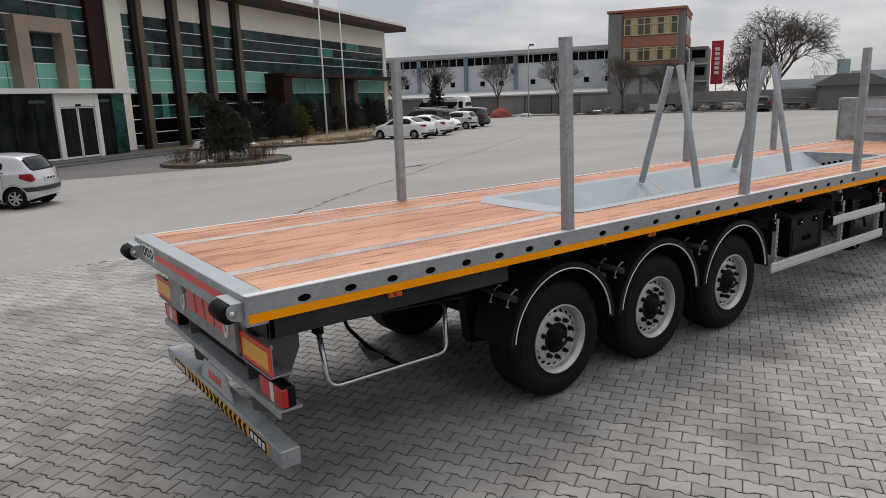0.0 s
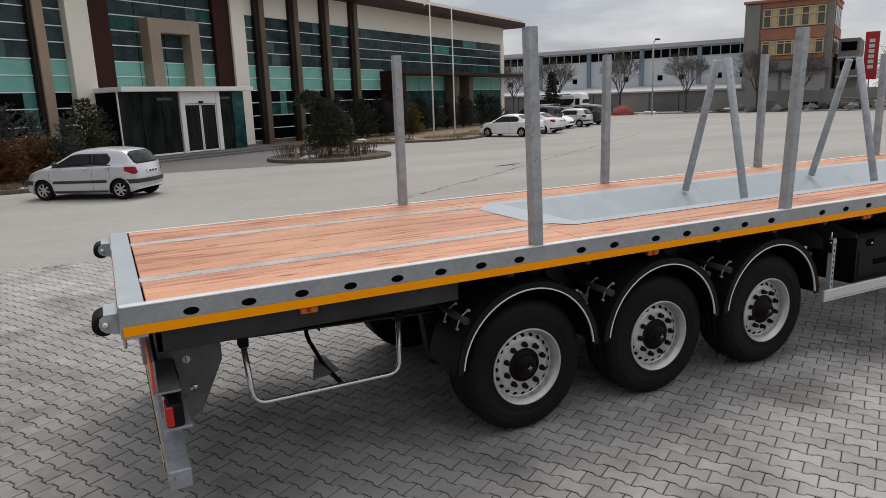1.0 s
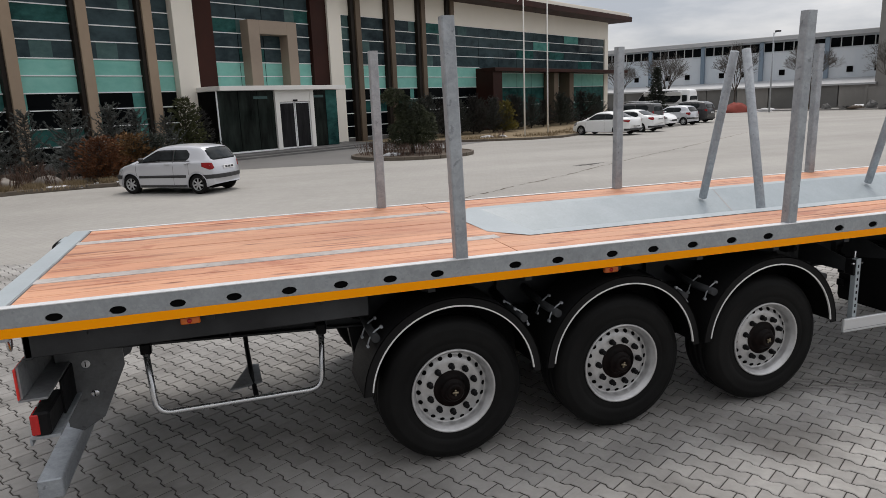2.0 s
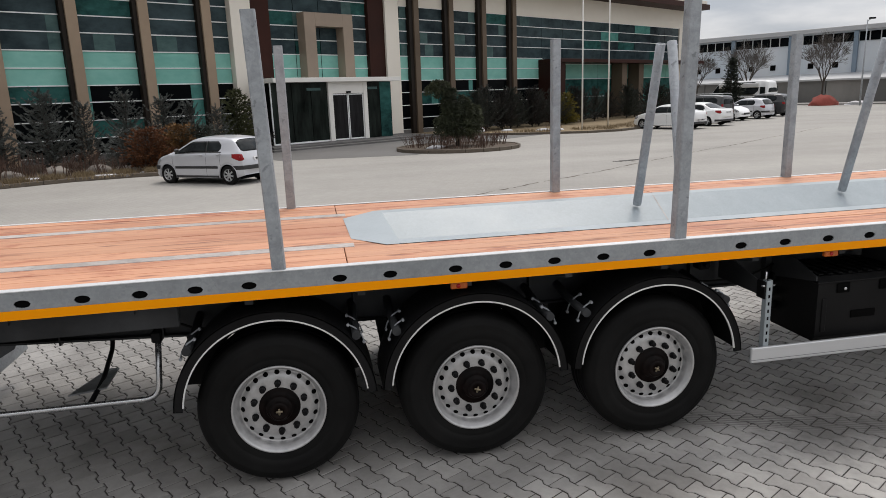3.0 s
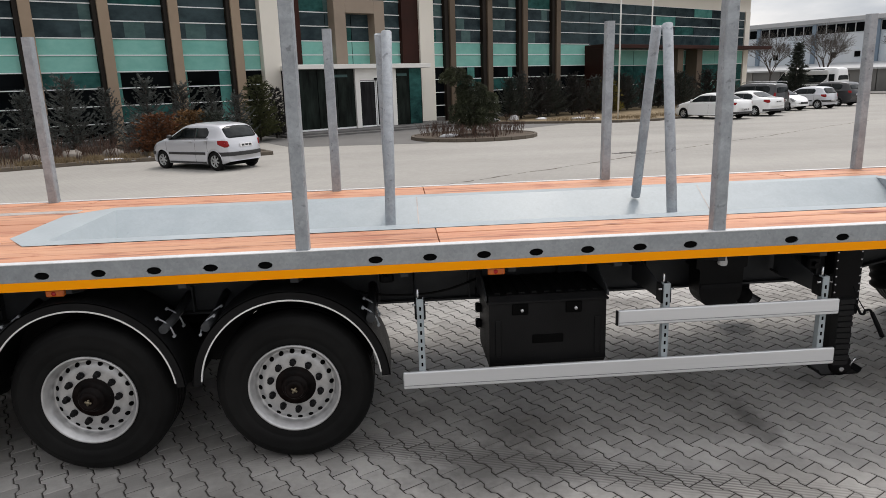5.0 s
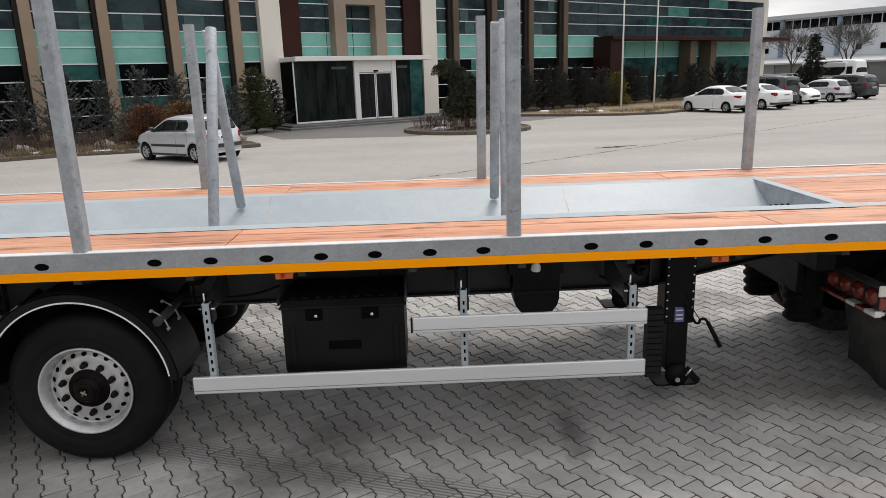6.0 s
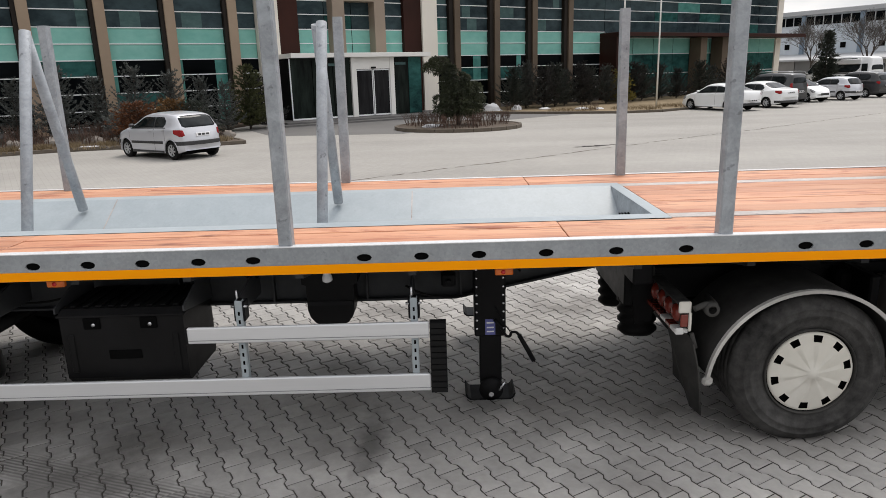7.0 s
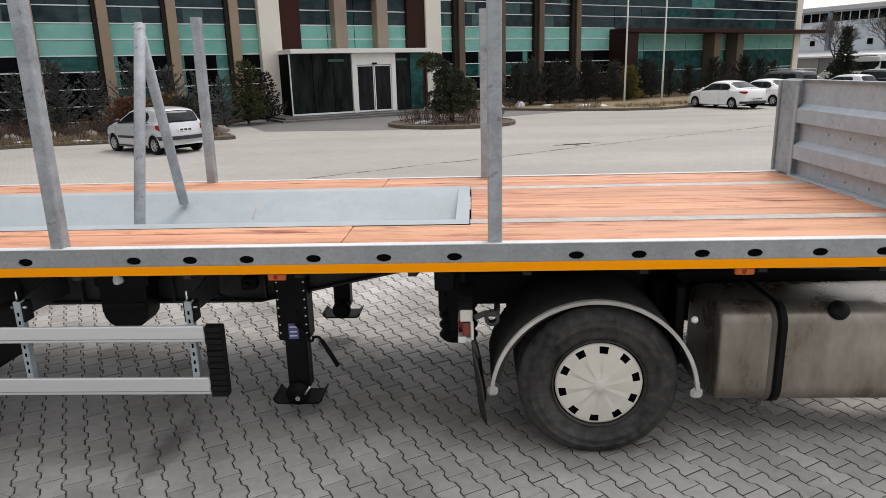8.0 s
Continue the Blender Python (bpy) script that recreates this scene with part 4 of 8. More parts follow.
# rear end: brackets, panel, lamps, bumper
for yb in (0.62, 1.90):
    br = part("bumper_bracket", Geo().prism([(0.47, 1.0), (0.88, 1.02), (0.88, 0.84), (0.72, 0.50), (0.58, 0.42), (0.50, 0.46)], yb, yb + 0.014), M_BRACKET, trailer, "grey steel bracket plate with bolt holes")
    for hx, hz in ((0.65, 0.88), (0.68, 0.67)):
        part("bolt_hole", Geo().lathe([(0.0, -0.004), (0.026, -0.004), (0.028, 0.004)], 16, Matrix.Translation((hx, yb, hz))), M_WHITE if hz > 0.8 else M_CHROME, br)
        part("hole_slot", Geo().box(hx - 0.005, yb - 0.006, hz - 0.018, hx + 0.001, yb - 0.003, hz + 0.018), M_DARK_SLOT, br)
panel = part("rear_panel", Geo().prism([(0.03, 1.11), (0.42, 1.11), (0.50, 1.27), (2.05, 1.27), (2.13, 1.11), (2.52, 1.11), (2.52, 0.92), (0.03, 0.92)], 0.425, 0.437, "x"), M_ZINC_DARK, trailer, "galvanised rear panel")
part("panel_plate", Geo().box(0.385, 0.52, 0.93, 0.424, 2.03, 1.268, 0.004), M_ZINC_DARK, panel)
part("panel_flange", Geo().box(0.41, 0.03, 0.900, 0.56, 2.52, 0.914, 0.002), M_ZINC_DARK, panel)
for y0, y1 in ((0.01, 0.50), (2.05, 2.54)):
    rf = part("reflector_board", Geo().box(0.414, y0, 0.920, 0.424, y1, 1.105, 0.003), M_RED, panel, "red-bordered yellow reflector board")
    part("reflector_field", Geo().box(0.4105, y0 + 0.035, 0.953, 0.4135, y1 - 0.035, 1.072), M_YELLOW, rf)
for k, ws in enumerate((0.15, 0.14, 0.13, 0.15)):
    y1 = 1.50 - 0.21 * k
    ws *= 1.15
    g = Geo().prism([(y1 - 0.02, 1.03), (y1 - ws - 0.02, 1.03), (y1 - ws + 0.02, 1.20), (y1 + 0.02, 1.20)], 0.3805, 0.3845, "x")
    part("red_mark", g, M_RED, panel)
for yh, zh in ((0.42, 1.17), (1.33, 1.15)):
    ring = [(0.30, yh + 0.032 * math.sin(2 * math.pi * k / 14), zh + 0.072 * math.cos(2 * math.pi * k / 14)) for k in range(15)]
    part("ring_eye", Geo().box(0.285, yh - 0.03, zh + 0.055, 0.32, yh + 0.03, 1.272, 0.006), M_ZINC_DARK, panel)
    part("lashing_ring", Geo().tube(ring, 0.011, 8, False), M_CHROME, panel, "plated lashing ring")
lower = part("lamp_carrier", Geo().box(0.44, 0.01, 0.672, 0.60, 2.54, 0.690, 0.002).box(0.44, 0.01, 0.640, 0.452, 2.54, 0.673), M_ZINC, trailer, "galvanised lamp carrier beam")
part("carrier_web", Geo().box(0.56, 0.30, 0.69, 0.572, 2.25, 0.90), M_BLACK, lower)
for y0, y1 in ((0.0, 0.36), (2.19, 2.55)):
    tl = part("tail_lamp", Geo().box(0.47, y0, 0.693, 0.56, y1, 0.835, 0.012), M_BLACK, lower, "red and clear tail lamp cluster")
    for a, b, mt in ((0.03, 0.13, M_LENS_RED), (0.13, 0.19, M_WHITE_TRIM), (0.19, 0.35, M_LENS_RED)):
        ya, yb = (y0 + a, y0 + b) if y0 < 1 else (y1 - b, y1 - a)
        part("lens", Geo().box(0.460, ya, 0.700, 0.472, yb, 0.828, 0.004), mt, tl)
    ya = y0 - 0.004 if y0 < 1 else y1 - 0.026
    part("side_lens", Geo().box(0.458, ya, 0.702, 0.505, ya + 0.030, 0.826, 0.006), M_LENS_RED, tl, "red lens wrapped round the end")
for ya in (0.03, 2.33):
    cheek = [(RX0 - 0.004, 1.418), (0.215, 1.418), (0.192, 1.402), (0.184, 1.372), (0.192, 1.342), (0.215, 1.322), (RX0 - 0.004, 1.306)]
    bf = part("roller_buffer", Geo().prism(cheek, ya, ya + 0.010), M_ZINC, trailer, "black rubber roller in a galvanised bracket")
    part("cheek_plate", Geo().prism(cheek, ya + 0.23, ya + 0.24), M_ZINC, bf)
    part("top_plate", Geo().box(0.212, ya - 0.004, 1.4185, RX0 - 0.004, ya + 0.244, 1.426, 0.002), M_ZINC_BRIGHT, bf)
    part("roller", Geo().lathe([(0.0, 0.0), (0.052, 0.0), (0.060, 0.012), (0.062, 0.10), (0.060, 0.198), (0.052, 0.21), (0.0, 0.21)], 28, Matrix.Translation((0.208, ya + 0.015, 1.358))), M_TYRE, bf, "black rubber roller")
    part("roller_pin", Geo().lathe([(0.0, -0.014), (0.018, -0.014), (0.020, -0.002), (0.020, 0.0)], 12, Matrix.Translation((0.216, ya, 1.366))), M_CHROME, bf)

bar = part("underrun_bar", Geo().box(0.43, 0.02, 0.285, 0.565, 2.53, 0.41, 0.008), M_ZINC, trailer, "galvanised underrun bar with black and yellow chevrons")
part("chevron_tape", Geo().box(0.426, 0.22, 0.300, 0.4295, 2.33, 0.385), M_YELLOW, bar)
for k in range(15):
    yc = 0.62 + 0.092 * k
    s = 1 if k < 7 else -1
    part("chevron", Geo().prism([(yc - 0.025, 0.302), (yc + 0.02, 0.302), (yc + 0.02 + 0.03 * s, 0.343), (yc + 0.02, 0.383), (yc - 0.025, 0.383), (yc - 0.025 + 0.03 * s, 0.343)], 0.4235, 0.4258, "x"), M_BLACK, bar)
for yc in (0.40, 2.14):
    part("dark_field", Geo().box(0.4235, yc - 0.15, 0.302, 0.4258, yc + 0.15, 0.383), M_BLACK, bar)
    for k in range(4):
        part("white_bar", Geo().box(0.4205, yc - 0.13 + 0.068 * k, 0.318, 0.4232, yc - 0.085 + 0.068 * k, 0.368), M_WHITE, bar)
mid = part("centre_plate", Geo().prism([(0.90, 0.42), (1.62, 0.42), (1.50, 0.60), (1.02, 0.60)], 0.448, 0.460, "x"), M_ZINC_BRIGHT, bar, "bright steel gusset plate")
for k in range(4):
    part("red_mark", Geo().box(0.4445, 1.14 + 0.075 * k, 0.47, 0.4475, 1.185 + 0.075 * k, 0.535), M_RED, mid)

# tool box
bx = part("tool_box", Geo().prism([(0.10, 0.60), (0.13, 0.565), (0.60, 0.565), (0.62, 0.60), (0.62, 1.06), (0.14, 1.06), (0.10, 1.03)], 6.92, 7.71, "x"), M_PLASTIC, trailer, "black plastic tool box with two latches")
part("lid_rim", Geo().box(6.905, 0.088, 1.015, 7.725, 0.62, 1.03, 0.004), M_PLASTIC, bx)
for k in range(9):
    part("lid_rib", Geo().box(6.965 + 0.083 * k, 0.16, 1.06, 7.005 + 0.083 * k, 0.60, 1.072, 0.004), M_PLASTIC, bx)
for xl in (7.128, 7.489):
    lt = part("latch", Geo().box(xl - 0.055, 0.090, 0.935, xl + 0.055, 0.101, 1.01, 0.006), M_DARK_SLOT, bx, "recessed latch")
    part("latch_knob", Geo().lathe([(0.0, 0.0), (0.011, 0.0), (0.012, 0.008)], 12, Matrix.Translation((xl + 0.012, 0.083, 0.966))), M_CHROME, lt)
for zk in (0.69, 0.81, 0.93):
    part("side_lug", Geo().box(6.885, 0.55, zk, 6.922, 0.615, zk + 0.06, 0.008), M_PLASTIC, bx)
part("hand_recess", Geo().box(7.21, 0.092, 0.73, 7.42, 0.101, 0.79, 0.006), M_DARK_SLOT, bx)
part("front_rib", Geo().box(6.96, 0.092, 0.64, 7.0, 0.101, 0.90, 0.006), M_PLASTIC, bx)
part("front_rib", Geo().box(7.63, 0.092, 0.64, 7.67, 0.101, 0.90, 0.006), M_PLASTIC, bx)
for xs in (6.895, 7.715):
    part("box_arm", Geo().prism([(0.10, 1.075), (0.10, 1.04), (0.60, 0.96), (0.60, 1.25)], xs, xs + 0.012, "x"), M_CHASSIS, bx)

# side guard
lowr = part("guard_rail", Geo().box(6.336, 0.0, 0.495, 9.272, 0.028, 0.610, 0.006), M_ALU, trailer, "pale aluminium side guard rail")
part("rail_groove", Geo().box(6.338, -0.0015, 0.517, 9.270, 0.001, 0.521), M_ZINC_DARK, lowr)
upr = part("guard_rail", Geo().box(7.762, 0.0, 0.853, 9.272, 0.028, 0.958, 0.006), M_ALU, trailer, "pale aluminium side guard rail")
part("rail_cap", Geo().box(7.750, 0.001, 0.855, 7.7615, 0.027, 0.956, 0.002), M_BLACK, upr, "black end cap")
part("rail_groove", Geo().box(7.764, -0.0015, 0.873, 9.270, 0.001, 0.877), M_ZINC_DARK, upr)
for xg, zt2 in ((6.465, 1.10), (8.092, 1.12), (9.180, 1.11)):
    gp = part("guard_post", Geo().box(xg - 0.020, 0.029, 0.50, xg + 0.020, 0.036, zt2, 0.001).box(xg - 0.022, 0.029, 0.50, xg - 0.018, 0.075, zt2).box(xg + 0.018, 0.029, 0.50, xg + 0.022, 0.075, zt2), M_ZINC_BRIGHT, trailer, "perforated galvanised guard post")
    for k in range(8):
        part("slot", Geo().box(xg - 0.006, 0.0265, 0.64 + 0.055 * k, xg + 0.006, 0.0288, 0.665 + 0.055 * k), M_DARK_SLOT, gp)
    part("post_bracket", Geo().box(xg - 0.035, 0.036, zt2 - 0.14, xg + 0.035, 0.13, zt2 - 0.01, 0.006), M_BLACK, gp)
    part("post_arm", Geo().prism([(0.10, zt2 - 0.02), (0.10, zt2 - 0.12), (0.62, 0.98), (0.62, 1.20)], xg - 0.03, xg - 0.018, "x"), M_CHASSIS, gp)
    part("post_bolt", Geo().tube([(xg - 0.012, 0.06, zt2 - 0.03), (xg - 0.012, 0.06, zt2 + 0.06)], 0.008, 6).tube([(xg - 0.05, 0.045, zt2 - 0.04), (xg + 0.05, 0.045, zt2 - 0.04)], 0.009, 6), M_CHROME, gp)
teeth = []
for k in range(12):
    z0 = 0.475 + k * 0.04
    teeth += [(0.0 if k % 2 else 0.008, z0 + 0.003), (0.0 if k % 2 else 0.008, z0 + 0.034), (0.014, z0 + 0.037)]
part("guard_end", Geo().prism(teeth + [(0.06, 0.955), (0.075, 0.94), (0.075, 0.49), (0.06, 0.475)], 9.275, 9.378, "x"), M_PLASTIC, trailer, "black ribbed plastic guard end")

# hand-wash tank, valves and hoses
wt = part("water_tank", Geo().prism([(8.425, 1.20), (8.795, 1.20), (8.795, 1.12), (8.770, 1.11), (8.768, 0.94), (8.755, 0.89), (8.725, 0.85), (8.680, 0.825), (8.545, 0.825), (8.500, 0.85), (8.470, 0.89), (8.455, 0.94), (8.452, 1.11), (8.425, 1.12)], 0.34, 0.52), M_PLASTIC, trailer, "black plastic water tank with white filler")
part("filler", Geo().lathe([(0.0, -0.05), (0.018, -0.05), (0.022, 0.0), (0.034, 0.03), (0.034, 0.05)], 14, Matrix.Translation((8.603, 0.31, 1.20)) @ Matrix.Rotation(radians(-70), 4, "X")), M_WHITE, wt)
part("tank_strap", Geo().box(8.462, 0.333, 0.97, 8.758, 0.34, 1.0), M_BLACK, wt)
part("drain_tap", Geo().tube([(8.628, 0.43, 0.83), (8.628, 0.43, 0.79)], 0.016, 8), M_CHROME, wt)
for k, (xv, yv, zv) in enumerate(((2.75, 0.55, 1.12), (6.2, 0.57, 1.08), (9.35, 0.57, 1.02), (8.0, 0.57, 1.12))):
    part("valve", Geo().box(xv, yv - 0.06, zv, xv + 0.10, yv + 0.04, zv + 0.09, 0.012).tube([(xv + 0.05, yv - 0.06, zv + 0.04), (xv + 0.05, yv - 0.10, zv + 0.04)], 0.02, 10), M_BLACK, trailer)
for k, (xa, xb) in enumerate(((5.9, 6.9), (2.3, 2.9), (9.1, 9.7), (3.4, 4.1))):
    pts = [(xa + (xb - xa) * t / 10, 0.575 - 0.02 * math.sin(t), 1.06 - 0.10 * math.sin(math.pi * t / 10) - 0.02 * k) for t in range(11)]
    part("air_hose", Geo().tube(pts, 0.009, 6), M_TYRE, trailer)

# landing legs
for yl, near in ((0.44, True), (1.92, False)):
    leg = part("landing_leg", Geo().box(9.665, yl, 0.66, 9.885, yl + 0.17, 1.27, 0.010), M_BLACK, trailer, "black landing leg with foot plate")
    part("inner_leg", Geo().box(9.70, yl + 0.02, 0.28, 9.855, yl + 0.15, 0.67, 0.010), M_BLACK, leg)
    part("foot", Geo().prism([(9.590, 0.232), (9.60, 0.205), (9.625, 0.186), (9.915, 0.186), (9.94, 0.205), (9.950, 0.232), (9.940, 0.234), (9.928, 0.212), (9.91, 0.198), (9.63, 0.198), (9.612, 0.212), (9.600, 0.234)], yl - 0.03, yl + 0.20).lathe([(0.0, -0.03), (0.085, -0.03), (0.085, 0.0)], 20, Matrix.Translation((9.775, yl + 0.0, 0.265))), M_BLACK, leg)
    leg.location = (-0.09, 0.09, -0.02) if near else (-0.06, 0.16, 0.05)
    if near:
        part("foot_pin", Geo().tube([(9.83, yl - 0.05, 0.27), (9.87, yl - 0.05, 0.33)], 0.008, 6).tube([(9.775, yl - 0.045, 0.235), (9.775, yl - 0.025, 0.235)], 0.018, 8), M_CHROME, leg)
        for xs in (9.682, 9.868):
            for k in range(9):
                part("leg_hole", Geo().lathe([(0.0, 0.0), (0.008, 0.0), (0.009, 0.004)], 8, Matrix.Translation((xs, yl - 0.004, 0.72 + 0.062 * k))), M_CHROME, leg)
        st = part("leg_sticker", Geo().box(9.74, yl - 0.004, 0.675, 9.81, yl - 0.0005, 0.79), M_PURPLE, leg, "blue and white sticker")
        for zz in (0.695, 0.725, 0.76):
            part("sticker_line", Geo().box(9.75, yl - 0.006, zz, 9.80, yl - 0.0042, zz + 0.010), M_WHITE, st)
        part("crank", Geo().tube(rounded([(9.80, yl - 0.03, 0.80), (9.85, yl - 0.03, 0.735), (9.885, yl - 0.03, 0.672), (9.912, yl - 0.03, 0.668), (9.918, yl - 0.03, 0.70), (9.955, yl - 0.03, 0.702), (9.985, yl - 0.03, 0.66)], 0.014), 0.010, 8).tube([(9.975, yl - 0.03, 0.675), (10.03, yl - 0.03, 0.575), (10.078, yl - 0.03, 0.482)], [0.015, 0.017, 0.017], 10), M_BLACK, leg, "folded crank handle with an elbow")
        part("crank_strap", Geo().tube([(9.81, yl - 0.02, 0.89), (9.86, yl - 0.03, 0.78), (9.915, yl - 0.03, 0.70)], 0.0035, 6), M_BLACK, leg)
part("leg_brace", Geo().tube([(9.775, 0.60, 0.98), (9.775, 1.93, 0.98)], 0.03, 10), M_BLACK, trailer)

# headboard
HX = 13.845
hb = part("headboard", Geo().box(HX, 0.06, 1.465, HX + 0.03, WID + 0.05, 2.28, 0.004), M_ZINC_BOARD, trailer, "galvanised ribbed headboard")
for za, zb3 in ((1.61, 1.775), (1.925, 2.09)):
    part("headboard_rib", Geo().prism([(HX, za - 0.01), (HX - 0.055, za + 0.004), (HX - 0.055, zb3 - 0.045), (HX, zb3)], 0.30, 2.30), M_ZINC_BOARD, hb)
part("top_edge", Geo().box(HX - 0.02, 0.06, 2.272, HX + 0.045, WID + 0.05, 2.295, 0.003), M_ZINC_DARK, hb)
part("foot_strip", Geo().box(HX - 0.075, 0.08, 1.458, HX, 2.34, 1.470, 0.003), M_ZINC_BRIGHT, hb)
for y0, y1 in ((2.33, WID + 0.06), (0.08, 0.30)):
    part("corner_post", Geo().box(HX - 0.055, y0, 1.462, HX + 0.01, y1, 2.29, 0.008), M_ZINC, hb, "blotchy galvanised corner post")
    part("post_edge", Geo().box(HX - 0.065, y0 - 0.035, 1.462, HX - 0.05, y0 + 0.02, 2.24, 0.004), M_ZINC_BRIGHT, hb)
    part("post_fin", Geo().box(HX - 0.075, y1 - 0.02, 1.462, HX - 0.055, y1 + 0.012, 2.285, 0.004), M_ZINC, hb)
for k in range(10):
    part("rivet", Geo().lathe([(0.0, -0.006), (0.010, -0.003), (0.012, 0.0)], 8, Matrix.Translation((HX - 0.001, 0.5 + 0.33 * (k % 5), 1.86 if k < 5 else 1.53)) @ Matrix.Rotation(radians(-90), 4, "Z")), M_ZINC_DARK, hb)

# ---- stakes along the deck edge ----
def stake(x, y, top, lean, label):
    """A hollow square post with softened edges."""
    h, w = top - 1.30, 0.042
    g = Geo()
    c = 0.008
    sec = []
    for sx, sy in ((-1, -1), (1, -1), (1, 1), (-1, 1)):
        a, b = ((sx * (w - c), sy * w), (sx * w, sy * (w - c)))
        sec += [a, b] if sx * sy < 0 else [b, a]
    inner = [(px * 0.86, py * 0.86) for px, py in sec]
    n = len(sec)
    vs = [(px, py, 0) for px, py in sec] + [(px, py, h) for px, py in sec] + [(px, py, h) for px, py in inner] + [(px, py, h - 0.15) for px, py in inner]
    fs = []
    for lay in range(3):
        fs += [[lay * n + i, lay * n + (i + 1) % n, (lay + 1) * n + (i + 1) % n, (lay + 1) * n + i] for i in range(n)]
    g.add(vs, fs)
    return solo("stake", g, M_ZINC, label, "stake", "stakes along the deck edge", m=pose(x, y, 1.30, lean[0], lean[1], 0))


for k, (xa, xb) in enumerate(((3.083, 3.085), (5.75, 5.765), (8.42, 8.44), (11.08, 11.075))):
    stake(xa, 0.058 if k == 1 else 0.062, 2.985 + (0.03 if k == 1 else 0), ((0.2, -1.7), (1.3, 0.7), (0, -0.1), (0, 0.1))[k], "tall square galvanised steel stake standing in the deck edge")
    stake(xb, 2.55, 2.97, ((0, 0), (0, 0.2), (0, 0.5), (0, -0.2))[k], "tall square galvanised steel stake standing in the deck edge")


def coil_post(x, y0, z0, x1, y1, z1):
    """A round pipe that leans over the well."""
    d = Vector((x1 - x, y1 - y0, z1 - z0))
    g = Geo().lathe([(0.0, 0.0), (0.038, 0.0), (0.040, 0.01), (0.040, d.length - 0.004), (0.036, d.length), (0.032, d.length), (0.032, d.length - 0.1), (0.0, d.length - 0.1)], 20)
    m = Matrix.Translation((x, y0, z0)) @ d.to_track_quat("Y", "Z").to_matrix().to_4x4()
    solo("coil_post", g, M_ZINC, "round galvanised pipe leaning inwards over the coil well", "pipe", "leaning pipes over the coil well", m=m)


for xs in (6.285, 8.475):
    coil_post(xs + 0.005, 0.925, 1.315, xs + 0.045, 1.29, 2.84)
    coil_post(xs + 0.005, 1.76, 1.405, xs - 0.01, 1.375, 2.83)

# ---- office building ----
office = thing("office_building", on_front(12, -6), "two-storey office with cream walls, bronze pillars and teal glass bands", "building")


def fpart(name, geo, mat, parent=None, label=""):
    """A part given in the front's own axes."""
    ob = part(name, geo, mat, parent or office, label, m=FRONT)
    return ob


def B(u0, u1, n0, n1, z0, z1, c=0.0):
    return Geo().box(u0, -n1, z0, u1, -n0, z1, c)


TOP = 10.3
TRANSOMS = [0.35, 1.10, 1.92, 2.74, 3.50, 4.27, 5.03, 5.83, 6.58, 7.35, 8.10]
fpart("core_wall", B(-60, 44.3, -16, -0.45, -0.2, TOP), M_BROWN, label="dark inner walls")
fpart("front_wall", B(6.9, 44.35, -0.4, 0.06, 8.10, 9.80), M_CREAM, label="cream wall above the windows")
fpart("front_wall", B(-60, -5.02, -0.4, 0.06, 8.10, 9.80), M_CREAM)
fpart("front_wall", B(-2.55, 4.25, -0.4, 0.02, 9.0, 9.80), M_CREAM)
fpart("end_wall", B(43.55, 44.35, -14, 0.10, -0.2, 8.10), M_CREAM, label="cream end wall")
fpart("base_wall", B(-60, 43.5, -0.4, 0.05, -0.2, 0.35), M_STEP)
roof = fpart("roof", B(-60, 45.9, -17, 2.0, 9.80, 10.28, 0.02), M_BROWN, label="flat roof with a wide dark eave")
fpart("roof_edge", B(-60, 45.7, -16.8, 1.8, 10.28, 10.62, 0.02), M_CREAM, roof)
fpart("wall_slab", B(-4.86, -3.70, -0.4, 0.45, 0, TOP - 0.5), M_CREAM, label="cream wall slab beside the entrance")
fpart("wall_slab", B(5.46, 6.54, -0.4, 0.45, 0, TOP - 0.5), M_CREAM)
fpart("brown_panel", B(-3.70, -2.52, -0.4, 0.30, 0, TOP - 0.5), M_BROWN, label="dark brown cladding")
fpart("brown_panel", B(4.24, 5.46, -0.4, 0.30, 0, TOP - 0.5), M_BROWN)
frm = Geo()
frm.box(-0.62, -0.75, 3.66, 0.12, 0.3, 7.28, 0.01).box(2.02, -0.75, 3.66, 2.72, 0.3, 7.28, 0.01).box(0.12, -0.75, 6.54, 2.02, 0.3, 7.28, 0.01)
fpart("portal_frame", frm, M_TAN, label="tan portal frame over the entrance")

PANES = {}


def pane(w, h, mat, u, z, n, parent):
    key = (round(w, 2), round(h, 2), mat.name)
    if key not in PANES:
        PANES[key] = Geo().box(0.02, -0.012, 0.02, key[0] - 0.02, 0.012, key[1] - 0.02, 0.004).mesh("pane", mat)
    tilt = rb.uniform(-0.25, 0.25)
    link("pane", PANES[key], parent, FRONT @ pose(u, -n, z, rb.uniform(-0.2, 0.2), 0, tilt))


